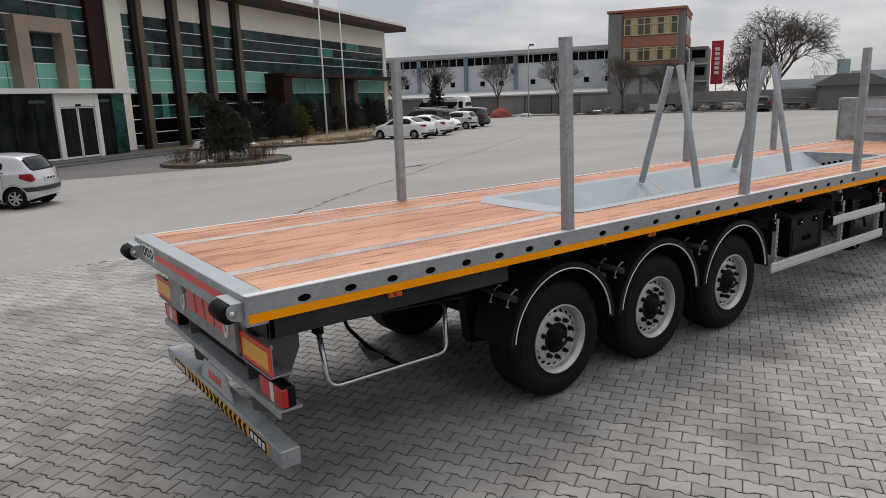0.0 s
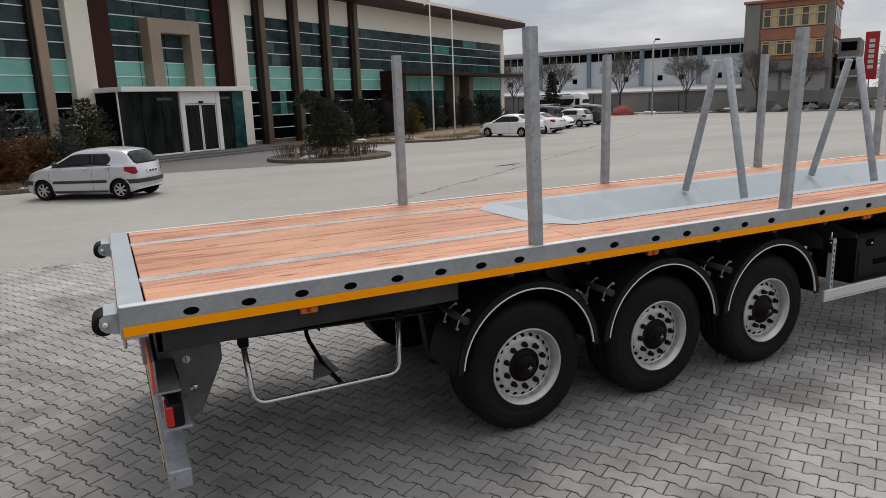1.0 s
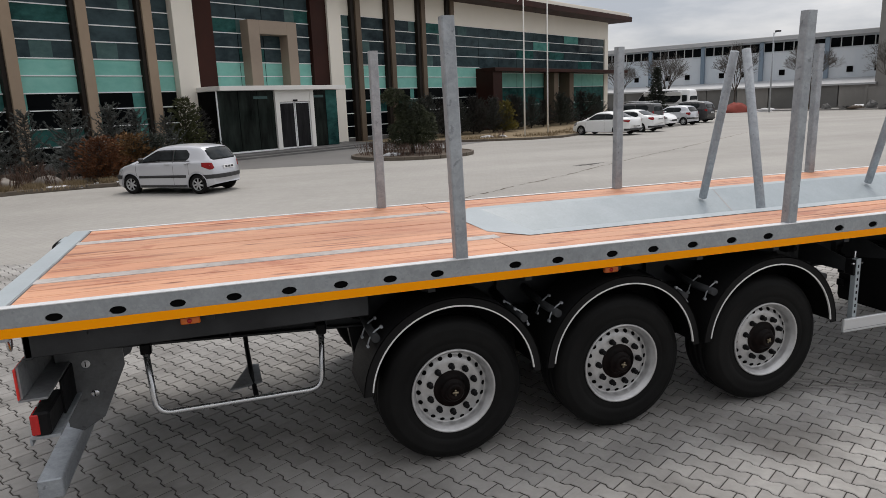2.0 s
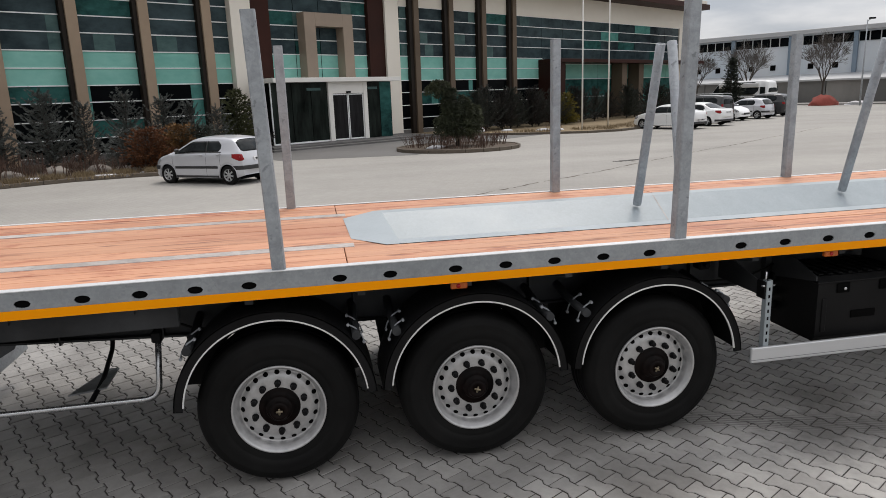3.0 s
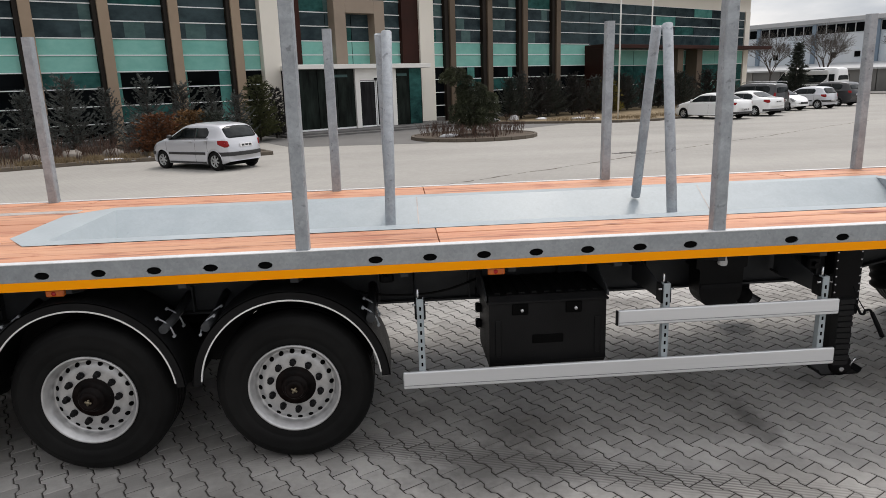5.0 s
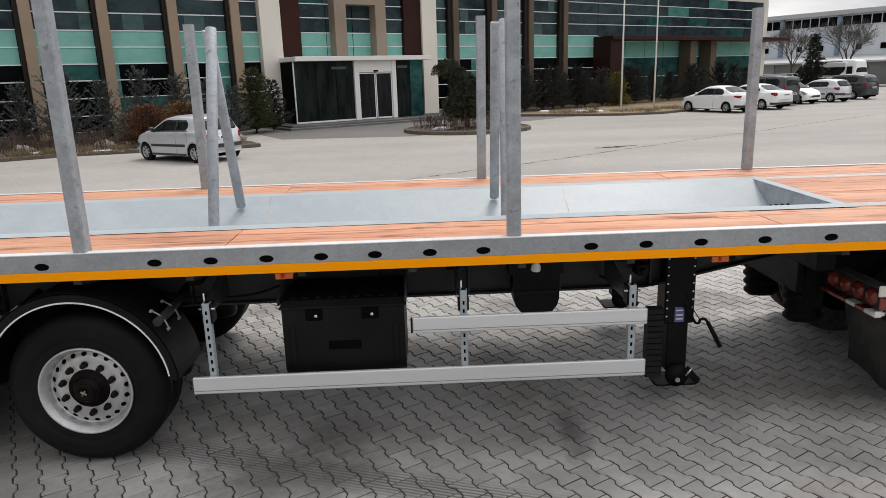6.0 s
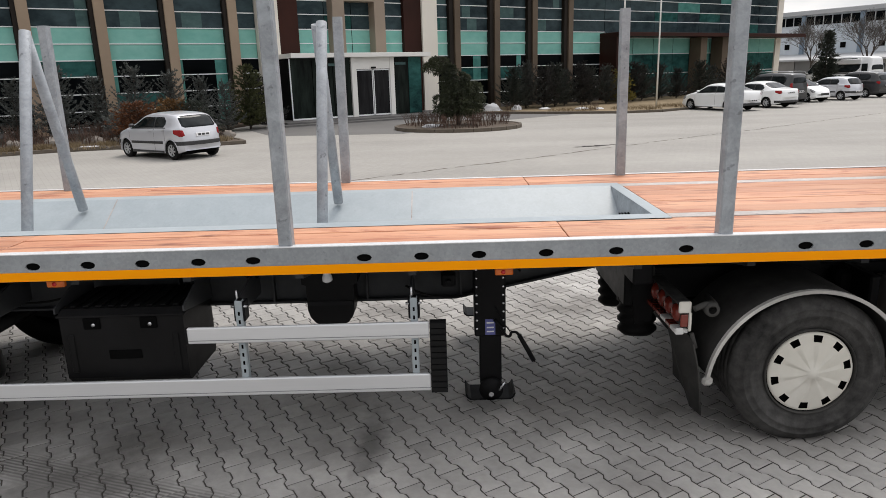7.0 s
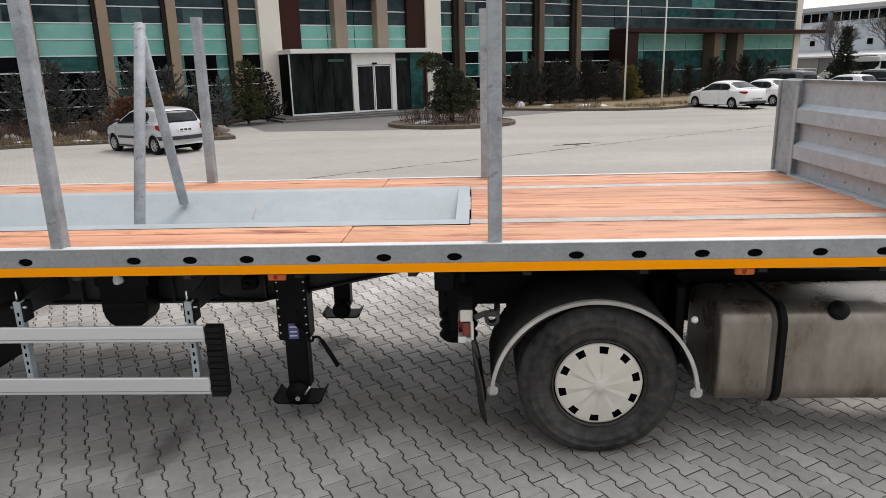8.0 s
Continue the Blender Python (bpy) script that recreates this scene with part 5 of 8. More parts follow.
def window_bay(u0, u1, z_rows, halves=False, green=False):
    """A bay of horizontal panes between white transoms."""
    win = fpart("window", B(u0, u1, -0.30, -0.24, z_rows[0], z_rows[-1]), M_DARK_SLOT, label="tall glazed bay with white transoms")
    for za, zb in zip(z_rows, z_rows[1:]):
        sp = 3.4 < za < 4.9
        upper = za > 4.9
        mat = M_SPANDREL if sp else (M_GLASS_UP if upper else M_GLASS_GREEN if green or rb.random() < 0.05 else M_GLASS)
        cuts = [u0, u1] if not halves else [u0 + (u1 - u0) * k / halves for k in range(halves + 1)]
        for a, b in zip(cuts, cuts[1:]):
            m2 = mat
            if not sp and rb.random() < (0.14 if upper else 0.04):
                m2 = M_GLASS_GREEN
            if green and not sp and rb.random() < (0.10 if upper else 0.16):
                m2 = M_GLASS_TEAL
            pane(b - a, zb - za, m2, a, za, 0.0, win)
        if not sp and za > 4.9 and not green and rb.random() < 0.45:
            a = rb.uniform(u0 + 0.1, u1 - 0.5)
            b = min(u1 - 0.05, a + rb.uniform(0.3, 1.5))
            fpart("blind", Geo().box(a, -0.020, za + 0.03, b, -0.014, zb - 0.03), M_BLIND_STRIP, win, "pale blind behind the glass")
    for z in z_rows:
        fpart("transom", Geo().box(u0, -0.05, z - 0.026, u1, 0.01, z + 0.026, 0.004), M_MULLION, win)
    return win


PIL = [-32.3, -29.05, -25.8, -22.55, -19.3, -16.08, -12.92, -9.74, -6.60]
for a, b in zip(PIL, PIL[1:]):
    window_bay(a + 0.68, b, TRANSOMS)
window_bay(-5.92, -4.86, TRANSOMS)
PIR = [7.56, 10.74, 14.0, 17.32]
window_bay(6.54, 7.56, TRANSOMS)
for a, b in zip(PIR, PIR[1:]):
    window_bay(a + 0.76, b, TRANSOMS)
window_bay(18.08, 21.6, TRANSOMS)
for p in PIL + PIR:
    d, w = (0.20, 0.68) if p < 0 else (0.33, 0.76)
    pil = fpart("pillar", B(p + d, p + w, -0.2, 0.42, 0, 9.80, 0.01), M_PILLAR if p < 0 else M_PILLAR_DARK, label="bronze-clad pillar")
    # dark strip drawn along the left of each pillar
    fpart("pillar_dark_strip", B(p, p + d, -0.2, 0.30, 0, 9.80, 0.01), M_REVEAL, pil, "dark strip beside the pillar")
# teal blinds drawn at the ends of two ground-floor bays
for ua, ub, rows in ((-7.22, -6.62, (0, 1, 2, 3)), (-12.24, -12.02, (2, 3)), (-8.98, -8.86, (1, 2, 3)), (9.55, 10.15, (2, 3)), (13.2, 13.6, (3,))):
    for k in rows:
        fpart("blind", B(ua, ub, 0.014, 0.020, TRANSOMS[k] + 0.03, TRANSOMS[k + 1] - 0.03), M_GLASS_TEAL, label="teal blind behind the glass")
window_bay(-2.52, 4.24, [3.7, 4.27, 5.03, 5.83, 6.58, 7.35, 8.10, 9.0], halves=4)
# wide glazing of the far wing, above a low porch
window_bay(21.6, 43.5, [4.95, 5.83, 6.58, 7.35, 8.10], halves=8, green=True)
window_bay(22.4, 43.5, [0.35, 1.92, 3.42, 4.62], halves=9, green=True)
porch = fpart("porch", B(21.15, 45.3, -0.2, 1.9, 4.64, 4.93, 0.02), M_BROWN, label="dark brown porch roof")
fpart("porch_pier", B(21.15, 22.4, -0.2, 1.7, 0, 4.64, 0.01), M_BROWN, porch)
for u in (31.4, 34.2):
    fpart("porch_pier", B(u, u + 0.8, 0.1, 1.2, 0, 4.64, 0.01), M_PILLAR_DARK, porch)
# entrance: glass box, white door frame, canopy
fpart("canopy", B(-4.0, 4.62, 0.0, 2.62, 3.42, 3.66, 0.015), M_WHITE_WALL, label="white flat canopy over the entrance")
ent = fpart("entrance", B(-3.95, 4.2, 0.35, 2.05, 0.18, 3.40), M_DARK_SLOT, label="glazed entrance with white-framed sliding door")
ecuts = [-3.95, -2.7, -1.5, -0.42]
for a, b in list(zip(ecuts, ecuts[1:])) + [(2.30, 3.3)]:
    link("pane", Geo().box(a + 0.015, -2.20, 0.20, b - 0.015, -2.18, 3.40, 0.003).mesh("pane", M_GLASS_LOBBY), ent, FRONT)
fpart("corner_post", Geo().box(-3.99, -2.22, 0.18, -3.93, -2.16, 3.42, 0.004), M_MULLION, ent, "pale metal corner post")
fpart("bottom_rail", Geo().box(-3.93, -2.215, 0.18, -0.42, -2.17, 0.27, 0.004), M_MULLION, ent, "pale metal bottom rail")
for a, b in ((3.3, 4.15),):
    link("pane", Geo().box(a + 0.015, -2.20, 0.20, b - 0.015, -2.18, 3.40, 0.003).mesh("pane", M_GLASS_GREEN), ent, FRONT)
link("pane", Geo().box(4.15, -2.20, 0.20, 4.17, -0.4, 3.40, 0.003).mesh("pane", M_GLASS_GREEN), ent, FRONT)
fr = Geo().box(-0.42, -2.32, 0.18, -0.12, -2.12, 3.42, 0.01).box(2.02, -2.32, 0.18, 2.30, -2.12, 3.42, 0.01).box(-0.12, -2.30, 2.78, 2.02, -2.12, 3.42, 0.01)
fpart("door_frame", fr, M_WHITE_WALL, ent, "white door frame")
for a, b in ((-0.12, 0.93), (0.97, 2.02)):
    dl = fpart("door_leaf", Geo().box(a, -2.24, 0.2, a + 0.05, -2.20, 2.76).box(b - 0.05, -2.24, 0.2, b, -2.20, 2.76).box(a, -2.24, 0.2, b, -2.20, 0.28).box(a, -2.24, 2.70, b, -2.20, 2.76), M_MULLION, ent, "sliding glass door leaf")
    link("pane", Geo().box(a + 0.05, -2.22, 0.28, b - 0.05, -2.21, 2.70).mesh("pane", M_GLASS_BLACK), ent, FRONT)
# pale bars laid on the panes imitate light in the lobby glass
for a, b in ((-1.75, -0.85), (2.42, 3.12)):
    fpart("pale_bar", Geo().box(a, -2.212, 2.98, b, -2.204, 3.12), M_BLIND_STRIP, ent, "pale bar laid on the lobby glass for its light")
fpart("door_sensor", Geo().box(0.80, -2.36, 2.80, 1.10, -2.30, 2.90, 0.01), M_BLACK, ent)
steps = fpart("entrance_steps", Geo().box(-5.2, -4.2, -0.15, 6.6, 0.0, 0.09, 0.01).box(-4.9, -3.7, 0.09, 6.3, 0.0, 0.185, 0.01), M_STEP, label="grey granite entrance steps")

# flag poles
for k, (u, v) in enumerate((out(19.05, 34.5), out(21.65, 36.7))):
    fp = thing("flag_pole", (u, v, 0.0), "tall slim white flag pole on the grass bed", "flag pole", "flag poles")
    part("pole", Geo().tube([(u, v, -0.02), (u, v, 5.0), (u, v, 11.5)], [0.055, 0.045, 0.03], 10), M_WHITE_WALL, fp)
    part("base_plate", Geo().box(u - 0.15, v - 0.15, 0.0, u + 0.15, v + 0.15, 0.03, 0.01), M_ZINC, fp)
    if k == 0:
        pts = []
        for j in range(9):
            for i in range(5):
                pts.append((u + 0.02 - 0.10 * i + 0.05 * math.sin(j * 0.9 + i), v - 0.02 + 0.07 * math.sin(i * 1.7 + j * 0.5), 9.9 - 0.17 * j - 0.09 * i))
        part("flag", Geo().add(pts, [[j * 5 + i, j * 5 + i + 1, j * 5 + i + 6, j * 5 + i + 5] for j in range(8) for i in range(4)], True), M_WHITE, fp, "limp pale flag")

# ---- tractor unit under the front of the trailer ----
M_EDGE = surface("dirty_grey_edge_strip", (0.28, 0.275, 0.26), (0.56, 0.55, 0.52), scale=16, rough=0.7, bump=0.1)
M_STRAP = surface("dusty_strap", (0.06, 0.053, 0.045), (0.15, 0.138, 0.12), scale=9, rough=0.7)
M_FLAP = surface("dusty_black_rubber", (0.012, 0.0118, 0.0112), (0.075, 0.073, 0.069), scale=7, rough=0.85, bump=0.25, bump_scale=25, wear=0.2, spec=0.2)
M_LAMP_DARK = surface("dusty_dark_red_lens", (0.10, 0.012, 0.009), (0.21, 0.035, 0.022), scale=14, rough=0.14, wear=0.2)
truck = thing("tractor_unit", (12.4, 1.275, 0), "dusty black tractor chassis with cream wheel covers and aluminium tank", "truck")
TX, TZ = 11.835, 0.50
ty = Geo().lathe([(0.285, 0.04), (0.300, 0.020), (0.340, 0.006), (0.365, 0.010), (0.372, 0.002), (0.385, -0.003), (0.390, -0.007), (0.398, -0.007), (0.403, -0.003), (0.420, -0.004), (0.432, -0.003), (0.436, -0.007), (0.442, -0.006), (0.446, 0.001), (0.455, 0.004), (0.462, 0.012), (0.486, 0.022), (0.500, 0.05), (0.510, 0.058), (0.510, 0.095), (0.497, 0.097), (0.497, 0.107), (0.510, 0.109),
                  (0.510, 0.150), (0.497, 0.152), (0.497, 0.162), (0.510, 0.164), (0.510, 0.205), (0.497, 0.207), (0.497, 0.217), (0.510, 0.219), (0.510, 0.255), (0.49, 0.28), (0.43, 0.30), (0.30, 0.28)], 72)
ty = ty.mesh("tyre", M_TYRE_OLD)
cap_g = Geo().lathe([(0.298, 0.024), (0.298, 0.004), (0.293, 0.000), (0.288, 0.004), (0.286, 0.022)], 60)
cap_ring = cap_g.mesh("cover_ring", M_FLAP)
cap_d = Geo()
nseg = 10
prof = [(0.0, -0.026), (0.034, -0.026), (0.038, -0.020), (0.10, -0.015), (0.16, -0.008), (0.195, -0.002), (0.212, 0.001), (0.258, 0.007), (0.272, 0.011), (0.277, 0.020)]
NA = 80
vs, fs = [], []
for r, y in prof:
    for k in range(NA):
        a = 2 * math.pi * k / NA
        ridge = -0.013 * (((a * nseg / (2 * math.pi) + 0.45) % 1.0) - 0.5) * min(1, max(0, (r - 0.04) / 0.06)) * (1.0 if r < 0.195 else 0.25)
        vs.append((r * math.cos(a), y + ridge, r * math.sin(a)))
for i in range(len(prof) - 1):
    for k in range(NA):
        gap = (k % 8) in (3, 4, 5) and 0.205 < prof[i][0] < 0.255
        if not gap:
            fs.append([i * NA + k, (i + 1) * NA + k, (i + 1) * NA + (k + 1) % NA, i * NA + (k + 1) % NA])
cap_m = cap_d.add(vs, fs, True).mesh("wheel_cover", M_HUBCAP)
# near-black disc gives the dark seen through the cover's slots
back_m = Geo().lathe([(0.0, 0.03), (0.285, 0.03)], 40).mesh("rim", M_DARK_SLOT)
for yw, rz in ((0.105, 0), (2.445, 180)):
    m = pose(TX, yw, TZ, 0, 8, rz)
    w = link("wheel", None, truck, m, "dusty worn tyre with a cream plastic wheel cover")
    for nm, me in (("tyre", ty), ("cover_ring", cap_ring), ("wheel_cover", cap_m), ("rim", back_m)):
        link(nm, me, w, m)
    d = 1 if rz == 0 else -1
    m2 = pose(TX, yw + 0.34 * d, TZ, 0, 0, rz)
    link("inner_tyre", ty, w, m2)
    cz, y0, y1 = 0.412, yw - 0.02 * d, yw + 0.62 * d
    g = Geo()
    g.arc_band(TX - 0.035, cz, 0.648, 0.658, y0, y1, 8, 170, 40)
    fd = part("mudguard", g, M_FLAP, truck, "dusty black mudguard with a pale edge")
    part("mudguard_edge", Geo().arc_band(TX - 0.035, cz, 0.637, 0.660, y0 - 0.012 * d, y0 + 0.02 * d, 5, 173, 40), M_EDGE, fd, "dirty grey mudguard edge")
    if d > 0:
        part("edge_foot", Geo().box(11.125, y0 - 0.012, 0.435, 11.195, y0 + 0.03, 0.50, 0.018), M_EDGE, fd)
        part("edge_foot", Geo().box(12.405, y0 - 0.012, 0.41, 12.48, y0 + 0.03, 0.48, 0.018), M_EDGE, fd)
        part("cap_knob", Geo().lathe([(0.0, -0.02), (0.018, -0.016), (0.022, 0.0)], 12, Matrix.Translation((12.40, 0.10, 0.935))), M_WHITE, fd)
    if d > 0:
        fx0, fx1 = 11.04, 11.10
        flap = []
        for j in range(6):
            z = 0.74 - 0.44 * j / 5
            for i in range(6):
                y = y0 - 0.02 + 0.50 * i / 5
                flap.append((fx0 + (fx1 - fx0) * (j / 5) ** 1.5 + 0.018 * math.sin(i * 1.1 + j * 0.8) + 0.03 * (i == 0) * j / 5, y, z - 0.06 * (5 - i) / 5 * j / 5))
        n_f = len(flap)
        quads = [[j * 6 + i, j * 6 + i + 1, j * 6 + i + 7, j * 6 + i + 6] for j in range(5) for i in range(5)]
        rim_f = [k for k in range(6)] + [6 * j + 5 for j in range(1, 6)] + [30 + i for i in range(4, -1, -1)] + [6 * j for j in range(4, 0, -1)]
        gf = Geo().add(flap + [(x + 0.010, y, z) for x, y, z in flap], quads + [[q + n_f for q in f] for f in quads] + [[p, q, q + n_f, p + n_f] for p, q in zip(rim_f, rim_f[1:] + rim_f[:1])])
        part("mud_flap", gf, M_FLAP, fd, "dusty grey rubber mud flap")
        # skirt added to close the bright gap behind the wheel
        part("gap_guard", Geo().arc_band(TX - 0.035, cz, 0.60, 0.646, y0 + 0.06, y0 + 0.56, 110, 172, 18), M_FLAP, fd)
    else:
        # black box added to darken the gap beside the far wheel
        part("gap_guard", Geo().box(11.36, y1 - 0.02, 0.40, 11.46, y0 - 0.10, 0.98, 0.02), M_BLACK, fd)
    ylo, yhi = sorted((y0 + 0.05 * d, y0 + 0.66 * d))
    lampb = part("tail_lamp", Geo().box(10.985, ylo, 0.82, 11.03, yhi, 0.985, 0.010).box(10.95, ylo, 0.985, 11.04, yhi, 1.0, 0.003), M_TYRE_OLD, truck, "dusty tail lamp row with red lenses and white end caps")
    for k in range(6):
        ya, yb = ylo + (yhi - ylo) * k / 6, ylo + (yhi - ylo) * (k + 1) / 6
        part("lamp_strip", Geo().box(10.945, ya + 0.001, 0.785, 11.03, yb - 0.001, 0.812, 0.003), M_WHITE_TRIM if k in (0, 2) else M_LAMP_DARK, lampb, "white strip piece" if k in (0, 2) else "red strip piece")
    for k in range(4):
        yc = ylo + 0.085 + (yhi - ylo - 0.17) * k / 3
        ln2 = part("lamp_lens", Geo().lathe([(0.0, -0.040), (0.030, -0.036), (0.055, -0.018), (0.064, 0.0), (0.064, 0.012)], 20, Matrix.Translation((10.984, yc, 0.900)) @ Matrix.Rotation(radians(-90), 4, "Z")), M_LAMP_DARK, lampb)
        part("lens_bezel", Geo().lathe([(0.070, 0.012), (0.072, 0.0), (0.065, -0.004), (0.064, 0.008)], 20, Matrix.Translation((10.984, yc, 0.900)) @ Matrix.Rotation(radians(-90), 4, "Z")), M_TYRE_OLD, lampb)
    ye = ylo if d > 0 else yhi
    part("lamp_end", Geo().box(10.96, ye - 0.016 * (d > 0), 0.925, 11.04, ye + 0.016 * (d < 0), 1.003, 0.012), M_HUBCAP, lampb, "dirty white end cap")
    part("lamp_end", Geo().box(10.945, ye - 0.016 * (d > 0), 0.78, 11.00, ye + 0.016 * (d < 0), 0.825, 0.010), M_WHITE_TRIM, lampb)
    part("lamp_end", Geo().box(11.026, ye - 0.016 * (d > 0), 0.80, 11.046, ye + 0.016 * (d < 0), 0.93, 0.006), M_HUBCAP, lampb, "dirty white end bracket")
    part("lamp_side", Geo().box(10.975, ye - 0.012 * (d > 0), 0.83, 11.024, ye + 0.012 * (d < 0), 0.915, 0.008), M_LAMP_DARK, lampb)
    part("lamp_bracket", Geo().tube([(10.97, yhi - 0.02, 0.99), (10.97, yhi, 1.08), (10.90, yhi, 1.085)] if d > 0 else [(10.97, ylo + 0.02, 0.99), (10.97, ylo, 1.08), (10.90, ylo, 1.085)], 0.020, 8), M_FLAP, lampb)
    part("lamp_arm", Geo().tube([(11.05, y0 + 0.02 * d, 0.96), (11.12, y0 + 0.03 * d, 0.985), (11.19, y0 + 0.04 * d, 0.975), (11.20, y0 + 0.22 * d, 0.98)], 0.020, 8), M_FLAP, lampb)
    part("lamp_cable", Geo().tube([(11.04, y0 + 0.01 * d, 0.80), (11.07, y0 + 0.01 * d, 0.70)], 0.014, 8), M_FLAP, lampb)
    part("arm_clamp", Geo().lathe([(0.026, -0.03), (0.046, -0.03), (0.048, 0.0), (0.046, 0.03), (0.026, 0.03)], 14, Matrix.Translation((11.16, y0 + 0.03 * d, 0.955))), M_FLAP, lampb)
    bell = [(0.0, -0.17), (0.10, -0.17)]
    for k in range(4):
        bell += [(0.125, -0.15 + 0.075 * k), (0.145, -0.13 + 0.075 * k), (0.145, -0.105 + 0.075 * k), (0.125, -0.085 + 0.075 * k)]
    bell += [(0.11, 0.16), (0.0, 0.16)]
    part("air_spring", Geo().lathe(bell, 26, Matrix.Translation((10.93, 0.95 if d > 0 else 1.62, 0.64)) @ Matrix.Rotation(radians(78), 4, "X")), M_TYRE, truck, "ribbed black air bellows")
for yb in (0.86, 1.61):
    part("frame_rail", Geo().box(10.84, yb, 0.78, 16.0, yb + 0.08, 1.02, 0.010), M_BLACK, truck)
part("rear_member", Geo().box(10.79, 0.80, 0.74, 10.86, 1.76, 1.02, 0.012), M_BLACK, truck)
part("rear_beam", Geo().box(10.78, 0.55, 0.985, 10.92, 2.0, 1.14, 0.012), M_BLACK, truck)
for yh in (0.80, 1.72):
    part("spring_hanger", Geo().prism([(10.82, 1.02), (11.02, 1.02), (11.00, 0.62), (10.88, 0.60)], yh, yh + 0.04), M_BLACK, truck)
part("axle", Geo().tube([(TX, 0.5, TZ), (TX, 2.05, TZ)], 0.09, 14).lathe([(0.0, -0.2), (0.17, -0.14), (0.21, 0.0), (0.17, 0.14), (0.0, 0.2)], 20, Matrix.Translation((TX, 1.27, TZ))), M_BLACK, truck)
part("fifth_wheel", Geo().prism([(11.25, 0.75), (12.15, 0.70), (12.3, 1.0), (12.3, 1.55), (12.15, 1.85), (11.25, 1.80), (11.55, 1.275)], 1.06, 1.125, "z"), M_BLACK, truck)
part("chassis_box", Geo().box(12.3, 0.72, 0.60, 12.52, 1.8, 1.0, 0.03), M_BLACK, truck)


def round_box(x0, x1, y0, y1, z0, z1, r, n=5):
    poly = []
    for cy, cz, a0 in ((y1 - r, z1 - r, 0), (y0 + r, z1 - r, 90), (y0 + r, z0 + r, 180), (y1 - r, z0 + r, 270)):
        for k in range(n + 1):
            a = radians(a0 + 90 * k / n)
            poly.append((cy + r * math.cos(a), cz + r * math.sin(a)))
    g = Geo()
    c = Vector(((y0 + y1) / 2, (z0 + z1) / 2))
    npt = len(poly)
    vs, fs = [], []
    for x, k in ((x0, 0.93), (x0 + 0.012, 0.975), (x0 + 0.035, 1.0), (x1 - 0.035, 1.0), (x1 - 0.012, 0.975), (x1, 0.93)):
        for p in poly:
            q = c + (Vector(p) - c) * k
            vs.append((x, q.x, q.y))
    for i in range(5):
        fs += [[i * npt + j, i * npt + (j + 1) % npt, (i + 1) * npt + (j + 1) % npt, (i + 1) * npt + j] for j in range(npt)]
    g.add(vs, fs, True)
    m = len(g.v) - len(vs)
    g.f += [[m + j for j in range(npt)][::-1], [m + 5 * npt + j for j in range(npt)]]
    g.sm += [False, False]
    return g


tank = part("fuel_tank", round_box(12.60, 15.4, 0.20, 0.86, 0.30, 0.965, 0.135, 8), M_TANK, truck, "stained aluminium fuel tank with black strap")
for xs in (12.905, 14.6):
    part("tank_strap", round_box(xs, xs + 0.075, 0.188, 0.872, 0.288, 0.977, 0.145, 8), M_STRAP, tank, "dark grey strap")
    part("strap_edge", round_box(xs + 0.068, xs + 0.078, 0.184, 0.876, 0.284, 0.981, 0.150, 8), M_TYRE, tank)
    part("strap_hook", Geo().tube([(xs + 0.02, 0.30, 0.31), (xs + 0.02, 0.30, 0.22), (xs + 0.05, 0.30, 0.19)], 0.014, 8).tube([(xs - 0.03, 0.30, 0.23), (xs + 0.07, 0.30, 0.23)], 0.012, 8), M_STRAP, tank)
part("filler_cap", Geo().lathe([(0.0, -0.045), (0.055, -0.045), (0.062, -0.035), (0.062, 0.0)], 24, Matrix.Translation((13.33, 0.245, 0.925)) @ Matrix.Rotation(radians(-48), 4, "X")), M_BLACK, tank, "black filler cap")
part("tank_bracket", Geo().box(12.9, 0.5, 0.24, 12.96, 0.86, 0.31, 0.01), M_BLACK, tank)
# unseen block where the cab would be, added to shade the ground
part("unseen_cab_block", Geo().box(15.45, 0.10, 0.30, 16.9, 2.45, 1.30, 0.05), M_BLACK, truck)
# unseen far-side box, added to darken the ground under the tank
part("far_side_block", round_box(12.60, 15.0, 1.70, 2.36, 0.30, 0.97, 0.05), M_BLACK, truck, "black block added on the far side of the chassis")
# black plates added to close the bright gap between guard and tank
part("gap_block", Geo().box(12.40, 0.50, 0.45, 12.47, 0.86, 1.02, 0.012), M_BLACK, truck)
part("gap_block", Geo().box(12.40, 1.68, 0.45, 12.47, 2.34, 1.02, 0.012), M_BLACK, truck)

truck.location.x -= 0.10                # the unit stands this much further back under the trailer

# ---- parked cars ----
def paint(name, c, metal=0.0):
    return surface(name, c, tuple(min(1, v * 1.08) for v in c), scale=2.0, rough=0.3, metal=metal, wear=0.08, coat=0.6)


M_CAR_WHITE = paint("white_car_paint", (0.80, 0.81, 0.81))
M_CAR_SILVER = paint("silver_car_paint", (0.54, 0.55, 0.58), 0.30)
M_CAR_BLACK = paint("black_car_paint", (0.010, 0.010, 0.012))
M_CAR_GREY = paint("grey_car_paint", (0.028, 0.03, 0.032), 0.1)
M_CAR_GLASS = glass_surface("car_glass", (0.002, 0.003, 0.003), (0.030, 0.036, 0.038), 0.05, 0.16, 3.0)
M_BUMPER = surface("dark_bumper_plastic", (0.02, 0.02, 0.021), (0.035, 0.035, 0.036), scale=20, rough=0.6)
